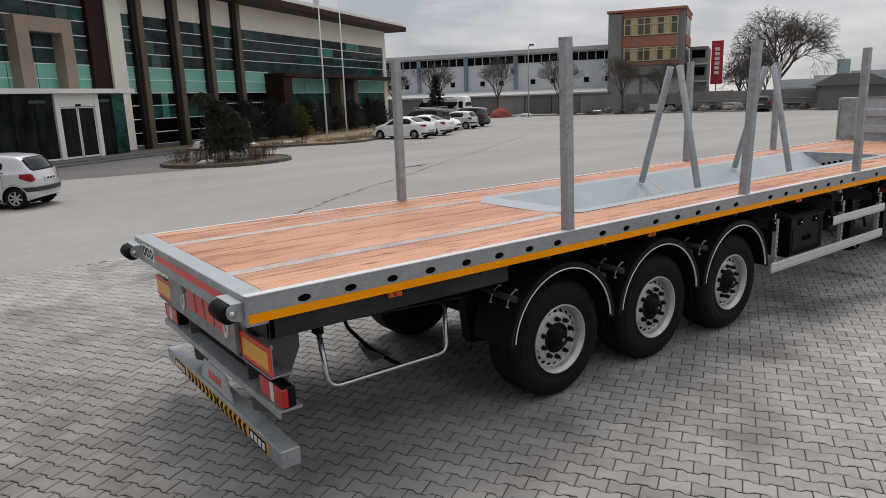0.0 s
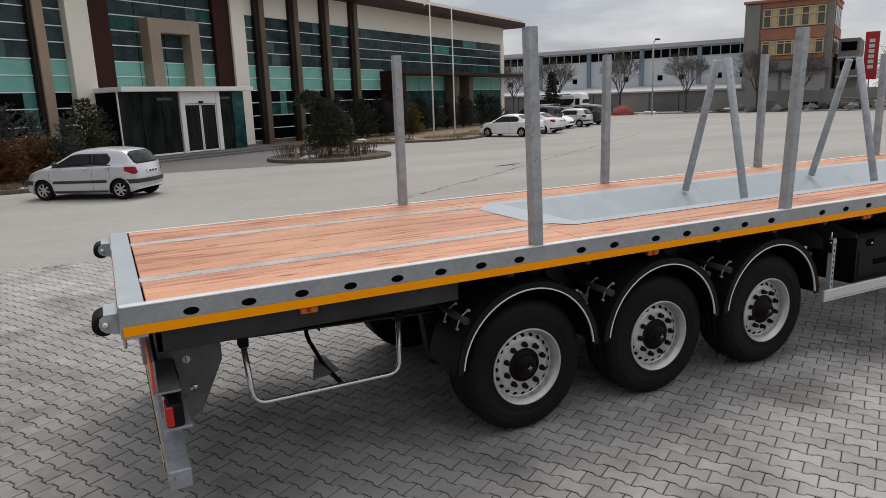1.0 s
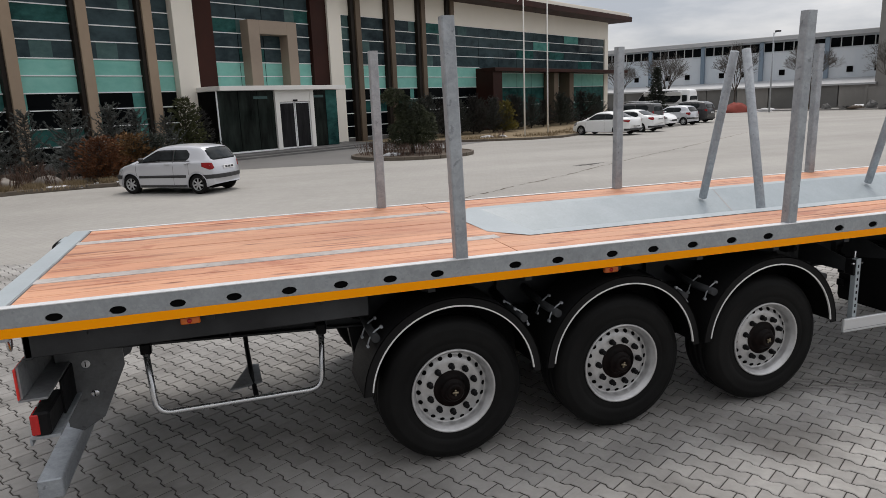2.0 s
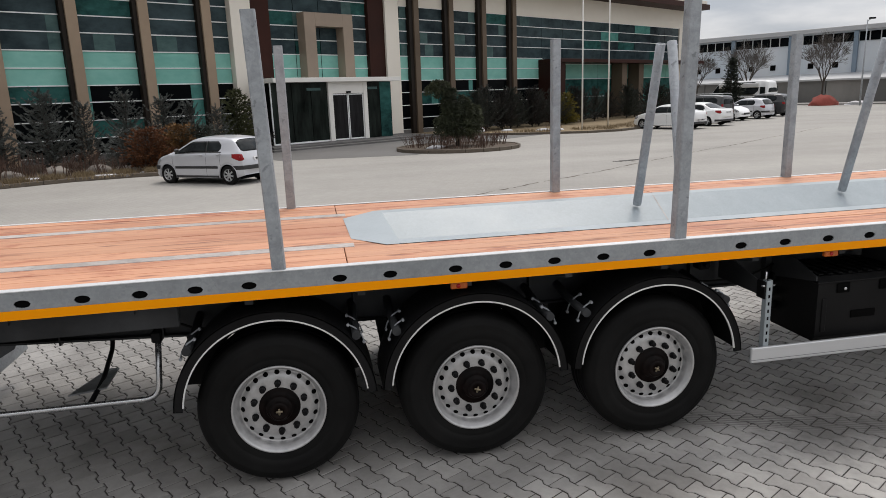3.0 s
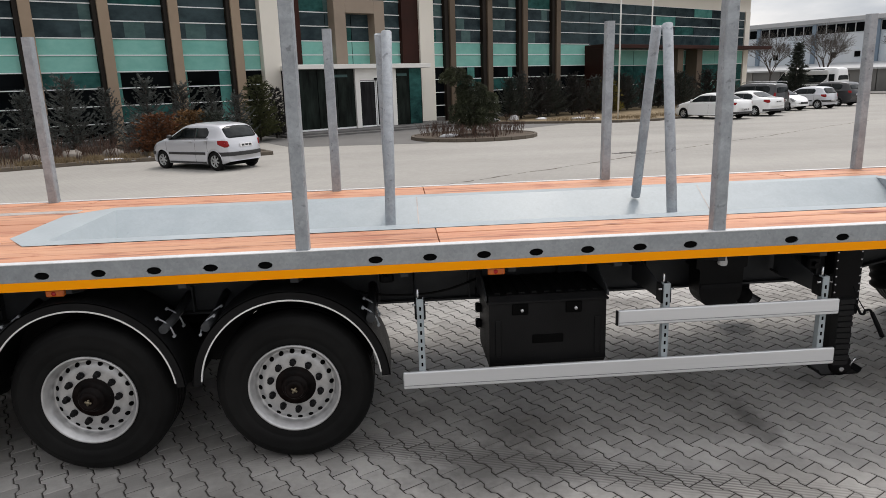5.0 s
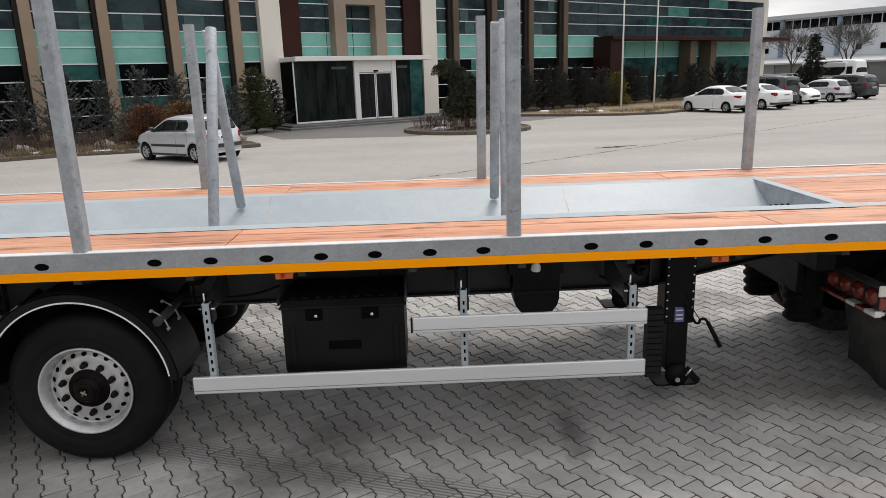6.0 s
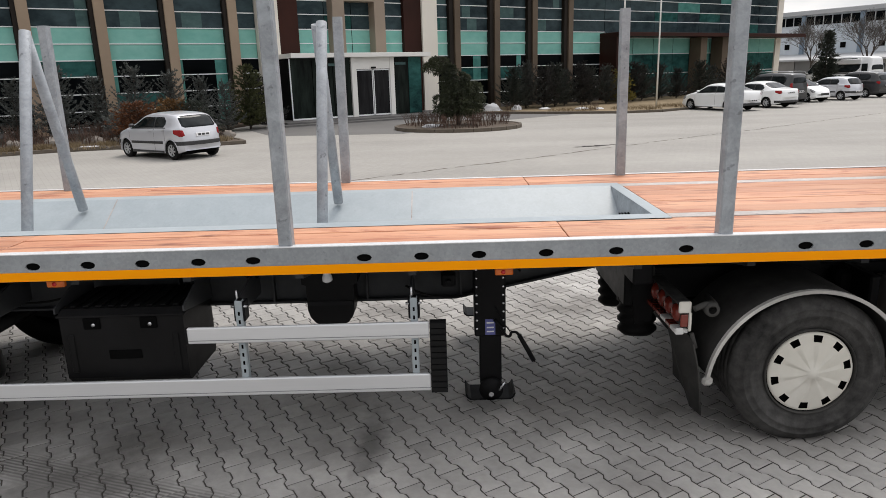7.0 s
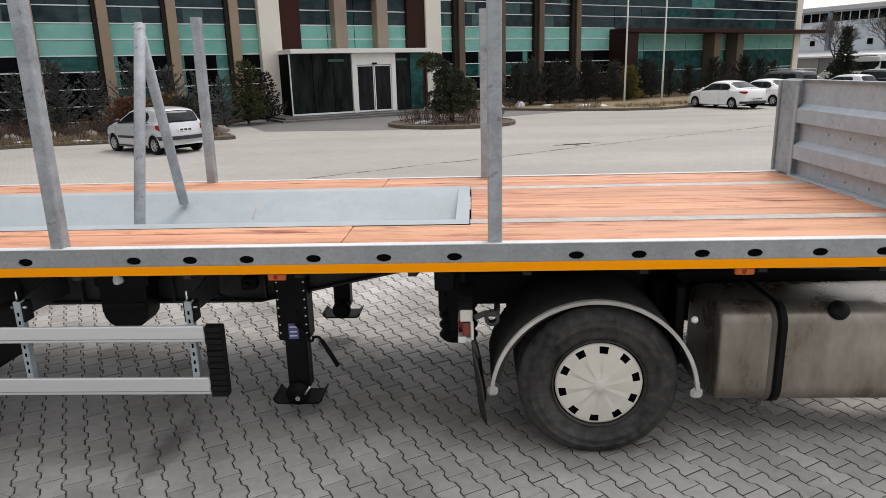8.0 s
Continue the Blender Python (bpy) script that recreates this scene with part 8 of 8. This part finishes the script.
plant("weeping_conifer", ("weep", 0), lambda: weeping(7), (M_BARK, M_WEEP), "dark green weeping conifer on the round island", "conifer", (*out(9.75, 26.45), 0.12), 1.06, 0.1)


def twiggy(h, r, stems, seed):
    """A bare shrub: many thin forked stems."""
    rr = random.Random(seed)
    g = Geo()
    for _ in range(stems):
        a, q = rr.uniform(0, 6.283), r * rr.random() ** 0.5
        p0 = Vector((q * math.cos(a), q * math.sin(a), -0.02))
        d = Vector((math.cos(a) * rr.uniform(0, 0.6), math.sin(a) * rr.uniform(0, 0.6), 1)).normalized()
        p1 = p0 + d * h * rr.uniform(0.4, 0.6)
        g.tube([p0, p1], [0.011, 0.008], 4, False)
        for _ in range(3):
            e = (d + Vector((rr.uniform(-0.6, 0.6), rr.uniform(-0.6, 0.6), rr.uniform(-0.1, 0.3)))).normalized()
            g.tube([p1, p1 + e * h * rr.uniform(0.3, 0.55)], [0.007, 0.003], 3, False)
    return g


TW = [twiggy(0.65, 0.5, 26, 300 + k).mesh("twigs", M_TWIG) for k in range(3)]
k = 0
for a in [6.283 * j / 11 for j in range(11)]:
    q = 1.75 + 0.3 * math.sin(3 * a)
    ob = link("bare_shrub", TW[k % 3], None, Matrix.Translation((*out(9.85 + q * math.cos(a), 26.4 + q * 0.9 * math.sin(a)), 0.13 + GZ)) @ Matrix.Rotation(a * 2, 4, "Z"))
    tagged(ob, "low bare shrub of red-brown twigs on the island", "shrub", "bare twig shrubs")
    k += 1
for x, y, s in ((-4.6, 21.9, 0.8), (-5.4, 21.7, 0.9), (-6.3, 21.5, 0.8), (-7.4, 21.0, 1.0), (-3.7, 21.8, 0.9), (-8.6, 20.4, 1.0), (-9.8, 20.0, 0.9), (-11, 19.6, 1.1), (-6.9, 22.8, 1.2), (-9.0, 22.2, 1.2), (-10.8, 21.6, 1.2), (-5.2, 23.6, 1.1), (-3.1, 22.2, 0.8), (0.4, 22.8, 0.6), (13.2, 36.0, 0.7), (17.4, 34.8, 0.7)):
    ob = link("bare_shrub", TW[k % 3], None, Matrix.Translation((*out(x, y), 0.1 + GZ)) @ Matrix.Rotation(k, 4, "Z") @ Matrix.Scale(s * 1.2, 4))
    tagged(ob, "low bare shrub of brown twigs in the bed", "shrub", "bare twig shrubs")
    k += 1


def grass_patch(pts, n, seed, h):
    """Dry grass blades strewn over some spots."""
    rr = random.Random(seed)
    g = Geo()
    for _ in range(n):
        cx, cy, r = pts[rr.randrange(len(pts))]
        cx, cy = out(cx, cy)
        a, q = rr.uniform(0, 6.283), r * rr.random() ** 0.5
        p = Vector((cx + q * math.cos(a), cy + q * math.sin(a), 0.10 + GZ))
        d = Vector((rr.uniform(-0.5, 0.5), rr.uniform(-0.5, 0.5), 1)) * h * rr.uniform(0.5, 1.2)
        s = Vector((rr.uniform(-1, 1), rr.uniform(-1, 1), 0)).normalized() * 0.012
        g.add([p - s, p + s, p + d], [(0, 1, 2)])
    return g


solo("dry_grass", grass_patch([(-4, 21.6, 1.6), (-7, 20.8, 2.0), (-10, 19.6, 2.4), (-1.2, 22.0, 1.2), (-14, 17.5, 3), (0.3, 22.3, 0.9), (20, 35, 1.5), (23, 36.5, 1.5), (26, 39.2, 1.8), (16.5, 35.2, 1.5), (-3.2, 21.25, 0.35), (-2.2, 21.4, 0.3), (-1.2, 21.5, 0.3), (-0.2, 21.6, 0.3), (0.8, 21.75, 0.3), (-4.3, 20.9, 0.35), (-5.2, 20.5, 0.4), (-6.1, 20.0, 0.4), (-7.4, 19.3, 0.4), (-8.8, 18.5, 0.4), (-10.2, 17.7, 0.4)], 11000, 31, 0.22), M_DRYGRASS, "tufts of dry yellow-brown grass in the beds", "grass", kind="stuff")
plant("spruce_tree", ("spruce", 0), lambda: conifer(5.0, 1.15, 200, 0.15, 0.08, 1.4, 0.9, 0.26), (M_BARK, M_NEEDLE), "dark pointed spruce behind the parked cars", "tree", (38.9, 50.4, 0), 0.95, 0)
plant("spruce_tree", ("spruce", 0), None, None, "dark spruce beside the gate hut", "tree", yard(19.5, 84), 1.2, 1)


def bare_tree(h, seed, spread=0.5, depth=5, width=0.16, drop=0.0, split=3, thin=0.004):
    """A leafless tree: trunk, limbs and many fine twigs."""
    rr = random.Random(seed)
    trunk, crown = Geo(), Geo()

    def grow(p, d, ln, r, lev):
        mid = p + d * ln * 0.5 + Vector((rr.uniform(-1, 1), rr.uniform(-1, 1), 0)) * ln * 0.05
        end = p + d * ln
        end.z -= drop * ln * max(0, lev - 2) * 0.22
        r = max(r, thin)
        (trunk if lev < 2 else crown).tube([p, mid, end], [r, max(thin, r * 0.85), max(thin, r * 0.62)], 6 if lev < 2 else (4 if lev < 4 else 3), False)
        if lev >= depth:
            return
        nk = split if lev else split + 2
        for i in range(nk):
            a = 6.283 * (i + rr.uniform(-0.3, 0.3)) / nk
            o = d.orthogonal().normalized()
            o = (Matrix.Rotation(a, 3, d) @ o)
            nd = (d + o * spread * rr.uniform(0.6, 1.4) + Vector((0, 0, 0.12 - drop * 0.12 * lev))).normalized()
            start = p.lerp(end, rr.uniform(0.65, 1.0)) if lev else p.lerp(end, rr.uniform(0.7, 1.0))
            grow(start, nd, ln * rr.uniform(0.58, 0.82), r * 0.55, lev + 1)

    grow(Vector((0, 0, -0.05)), Vector((0, 0, 1)), h * 0.30, width, 0)
    return trunk, crown


M_FARTWIG = surface("grey_twigs", (0.055, 0.047, 0.041), (0.115, 0.10, 0.088), scale=2, rough=0.9)
for k, (s, d, h) in enumerate(((-50, 84, 7.0), (-41.5, 84, 6.4), (-34.5, 83, 6.8), (-26, 83, 6.6), (-18.0, 83, 6.4), (-60, 84, 6.8), (-10.5, 84, 6.0), (-6.0, 84.5, 5.4), (3.5, 90, 7.0), (5.5, 92, 6.4))):
    plant("bare_tree", ("bare", k % 3), lambda q=k % 3: bare_tree(6.5, 400 + q, 0.50, 5, 0.085, 0, 4, 0.007), (M_BARK, M_FARTWIG), "slender leafless tree before the warehouse", "tree", yard(s, d), h / 6.5 * 1.35, k * 1.3, "bare trees by the warehouse")
plant("bare_tree", ("willow", 0), lambda: bare_tree(14.0, 431, 0.62, 6, 0.30, 0.34, 4, 0.011), (M_BARK, M_FARTWIG), "large leafless tree with drooping twigs behind the wall", "tree", yard(7.6, 104), 1.2, 0.5)
plant("bare_tree", ("willow", 0), None, None, "large leafless tree behind the wall", "tree", yard(2.6, 112), 0.62, 2.5)

# ---- interlocking pavers under and round the trailer ----
PA = radians(30.5)
PU, PV = Vector((math.cos(PA), math.sin(PA), 0)), Vector((-math.sin(PA), math.cos(PA), 0))
PO = FU * 6.56 + Vector((-FU.y, FU.x, 0)) * -4.07 + PV * 0.012 - PU * 0.018
PW, PL = 0.1415, 0.207
M_BED = surface("dark_joint_sand", (0.036, 0.033, 0.029), (0.080, 0.074, 0.065), scale=20, rough=0.95, world_space=True)


def paver_surface():
    """Grey concrete with a tone of its own for each stone, oil spots, broad darker areas and tyre smears."""
    mat = surface("grey_concrete_paver", (0.335, 0.325, 0.308), (0.47, 0.455, 0.432), scale=14, rough=0.85, bump=0.35, bump_scale=120, coarse=0.5, world_space=True)
    nt = mat.node_tree
    nn, ll = nt.nodes, nt.links
    b = nn["Principled BSDF"]
    src = b.inputs["Base Color"].links[0].from_socket
    oi, ge, ad, fr, mr, sc = nn.new("ShaderNodeObjectInfo"), nn.new("ShaderNodeNewGeometry"), nn.new("ShaderNodeMath"), nn.new("ShaderNodeMath"), nn.new("ShaderNodeMapRange"), nn.new("ShaderNodeVectorMath")
    ad.operation, fr.operation, sc.operation = "ADD", "FRACT", "SCALE"
    ll.new(oi.outputs["Random"], ad.inputs[0])
    ll.new(ge.outputs["Random Per Island"], ad.inputs[1])
    ll.new(ad.outputs[0], fr.inputs[0])
    mr.inputs["To Min"].default_value, mr.inputs["To Max"].default_value = 0.86, 1.14
    ll.new(fr.outputs[0], mr.inputs[0])
    ll.new(src, sc.inputs[0])
    ll.new(mr.outputs[0], sc.inputs["Scale"])
    n2, r2, mx = nn.new("ShaderNodeTexNoise"), nn.new("ShaderNodeValToRGB"), nn.new("ShaderNodeMix")
    n2.inputs["Scale"].default_value, n2.inputs["Detail"].default_value = 0.9, 5.0
    ll.new(ge.outputs["Position"], n2.inputs["Vector"])
    r2.color_ramp.elements[0].position, r2.color_ramp.elements[0].color = 0.30, (0.62, 0.61, 0.60, 1)
    r2.color_ramp.elements[1].position, r2.color_ramp.elements[1].color = 0.50, (1.0, 1.0, 1.0, 1)
    ll.new(n2.outputs[0], r2.inputs[0])
    mx.data_type, mx.blend_type = "RGBA", "MULTIPLY"
    mx.inputs[0].default_value = 1.0
    ll.new(sc.outputs[0], mx.inputs[6])
    ll.new(r2.outputs[0], mx.inputs[7])
    last = mx.outputs[2]
    # oil spots and broad areas darkened to match tone: place, size, strength
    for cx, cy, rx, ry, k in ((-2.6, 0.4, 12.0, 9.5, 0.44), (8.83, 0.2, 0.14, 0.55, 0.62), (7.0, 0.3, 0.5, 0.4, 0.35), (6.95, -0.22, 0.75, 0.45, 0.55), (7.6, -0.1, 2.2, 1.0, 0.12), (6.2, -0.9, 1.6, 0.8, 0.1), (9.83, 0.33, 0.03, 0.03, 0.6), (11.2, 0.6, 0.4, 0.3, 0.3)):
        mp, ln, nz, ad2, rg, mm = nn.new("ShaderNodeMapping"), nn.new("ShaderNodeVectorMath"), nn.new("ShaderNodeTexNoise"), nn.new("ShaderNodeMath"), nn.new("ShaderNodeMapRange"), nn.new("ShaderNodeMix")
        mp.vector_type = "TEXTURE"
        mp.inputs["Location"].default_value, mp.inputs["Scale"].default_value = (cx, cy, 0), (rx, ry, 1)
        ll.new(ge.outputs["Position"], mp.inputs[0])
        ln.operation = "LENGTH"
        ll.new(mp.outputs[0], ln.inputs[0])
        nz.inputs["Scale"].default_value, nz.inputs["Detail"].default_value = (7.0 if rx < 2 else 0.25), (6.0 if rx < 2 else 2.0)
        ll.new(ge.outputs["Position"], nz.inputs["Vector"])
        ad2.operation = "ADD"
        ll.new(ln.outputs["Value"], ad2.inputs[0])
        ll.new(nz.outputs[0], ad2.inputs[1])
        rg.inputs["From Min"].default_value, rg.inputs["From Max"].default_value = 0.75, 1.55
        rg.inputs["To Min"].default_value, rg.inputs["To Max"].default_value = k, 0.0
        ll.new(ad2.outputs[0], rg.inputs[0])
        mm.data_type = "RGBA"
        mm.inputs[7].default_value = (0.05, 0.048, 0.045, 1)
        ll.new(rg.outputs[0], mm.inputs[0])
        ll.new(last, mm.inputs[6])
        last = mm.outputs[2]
    # scuffed tyre marks: place, heading, half width, half length, strength, share of fine lines
    for cx, cy, turn, wide, long, k, fine in ((7.3, -0.22, -19, 0.13, 1.7, 0.85, 0.9), (3.95, -0.40, 25, 0.15, 1.5, 0.2, 0.2), (5.45, 0.14, 8, 0.16, 0.9, 0.36, 0.2)):
        mp, wv, sp, rg, rb2, mu, mm = nn.new("ShaderNodeMapping"), nn.new("ShaderNodeTexWave"), nn.new("ShaderNodeSeparateXYZ"), nn.new("ShaderNodeMapRange"), nn.new("ShaderNodeMapRange"), nn.new("ShaderNodeMath"), nn.new("ShaderNodeMix")
        mp.vector_type = "TEXTURE"
        mp.inputs["Location"].default_value, mp.inputs["Rotation"].default_value = (cx, cy, 0), (0, 0, radians(turn))
        ll.new(ge.outputs["Position"], mp.inputs[0])
        ll.new(mp.outputs[0], sp.inputs[0])
        wv.bands_direction = "Y"
        wv.inputs["Scale"].default_value, wv.inputs["Distortion"].default_value, wv.inputs["Detail"].default_value = 11.0, 1.2, 3.0
        ll.new(mp.outputs[0], wv.inputs["Vector"])
        ab, ax, m5, fl = nn.new("ShaderNodeMath"), nn.new("ShaderNodeMath"), nn.new("ShaderNodeMath"), nn.new("ShaderNodeMapRange")
        ab.operation, ax.operation, mu.operation, m5.operation = "ABSOLUTE", "ABSOLUTE", "MULTIPLY", "MULTIPLY"
        ll.new(sp.outputs[1], ab.inputs[0])
        rg.inputs["From Min"].default_value, rg.inputs["From Max"].default_value, rg.inputs["To Min"].default_value, rg.inputs["To Max"].default_value = wide * 0.5, wide * 1.4, k, 0.0
        ll.new(ab.outputs[0], rg.inputs[0])
        ll.new(sp.outputs[0], ax.inputs[0])
        rb2.inputs["From Min"].default_value, rb2.inputs["From Max"].default_value, rb2.inputs["To Min"].default_value, rb2.inputs["To Max"].default_value = long * 0.55, long * 1.4, 1.0, 0.0
        ll.new(ax.outputs[0], rb2.inputs[0])
        ll.new(rg.outputs[0], mu.inputs[0])
        ll.new(rb2.outputs[0], mu.inputs[1])
        fl.inputs["To Min"].default_value = 1.0 - fine
        ll.new(wv.outputs[1], fl.inputs[0])
        ll.new(mu.outputs[0], m5.inputs[0])
        ll.new(fl.outputs[0], m5.inputs[1])
        mm.data_type = "RGBA"
        mm.inputs[7].default_value = (0.09, 0.085, 0.08, 1)
        ll.new(m5.outputs[0], mm.inputs[0])
        ll.new(last, mm.inputs[6])
        last = mm.outputs[2]
    ll.new(last, b.inputs["Base Color"])
    return mat


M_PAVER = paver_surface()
side = [(0.0825, 0.0), (0.0825, 0.038), (0.0590, 0.0655), (0.0590, 0.1415), (0.0825, 0.169), (0.0825, 0.207)]
GAPJ = 0.0062
right = [(x - GAPJ / 2 - 0.0014, min(max(y, GAPJ / 2), PL - GAPJ / 2) - PL / 2) for x, y in side]
stone = right + [(-x, y) for x, y in right[::-1]]
NS = len(stone)
inner = [(x * 0.90, y * 0.95) for x, y in stone]
P_FACES = [list(range(NS))] + [[i, NS + i, NS + (i + 1) % NS, (i + 1) % NS] for i in range(NS)] + [[NS + i, 2 * NS + i, 2 * NS + (i + 1) % NS, NS + (i + 1) % NS] for i in range(NS)]
P_VERTS = np.array([(x, y, 0.0) for x, y in inner] + [(x, y, -0.005) for x, y in stone] + [(x, y, -0.03) for x, y in stone])
pm = bpy.data.meshes.new("paver")
pm.from_pydata(P_VERTS.tolist(), [], P_FACES)
pm.materials.append(M_PAVER)
pm.materials.append(M_BED)
WALL = [0] * (1 + NS) + [1] * NS          # the sides are coated with joint sand
pm.polygons.foreach_set("material_index", WALL)
paving = thing("paved_strip", (6, 1, 0), "grey interlocking concrete pavers with dark joints, oil spots and broad darker areas", "paving", kind="structure")
part("joint_sand", Geo().add([(-8.5, -6.5, -0.0105), (19.0, -6.5, -0.0105), (19.0, 9.0, -0.0105), (-8.5, 9.0, -0.0105)], [(0, 1, 2, 3)]), M_BED, paving)
rng = np.random.RandomState(4)
singles, rest = [], []
for i in range(-190, 190):
    for j in range(-165, 165):
        u, v = i * PW, (j + 0.5 * (i % 2)) * PL + PL / 2
        p = PO + PU * u + PV * v
        if -8.5 < p.x < 19.0 and -6.5 < p.y < 9.0:
            near = 9.35 < p.x < 11.05 and -0.95 < p.y < 3.9
            (singles if near else rest).append((p.x, p.y))
singles = sorted(singles, key=lambda q: q[1])
rest += singles[290:]
for x, y in singles[:290]:
    link("paver", pm, paving, pose(x, y, rng.uniform(-0.002, 0.001), rng.uniform(-0.5, 0.5), rng.uniform(-0.5, 0.5), math.degrees(PA)))
n = len(rest)
ca, sa = math.cos(PA), math.sin(PA)
base = np.stack([P_VERTS[:, 0] * ca - P_VERTS[:, 1] * sa, P_VERTS[:, 0] * sa + P_VERTS[:, 1] * ca, P_VERTS[:, 2]], 1)
tilt = rng.uniform(-0.009, 0.009, (n, 2))
allv = np.repeat(base[None], n, 0)
allv[:, :, 2] += rng.uniform(-0.002, 0.001, n)[:, None] + base[None, :, 0] * tilt[:, :1] + base[None, :, 1] * tilt[:, 1:]
allv[:, :, :2] += np.array(rest)[:, None, :]
allf = []
for k in range(n):
    o = k * 3 * NS
    allf.extend([[a + o for a in f] for f in P_FACES])
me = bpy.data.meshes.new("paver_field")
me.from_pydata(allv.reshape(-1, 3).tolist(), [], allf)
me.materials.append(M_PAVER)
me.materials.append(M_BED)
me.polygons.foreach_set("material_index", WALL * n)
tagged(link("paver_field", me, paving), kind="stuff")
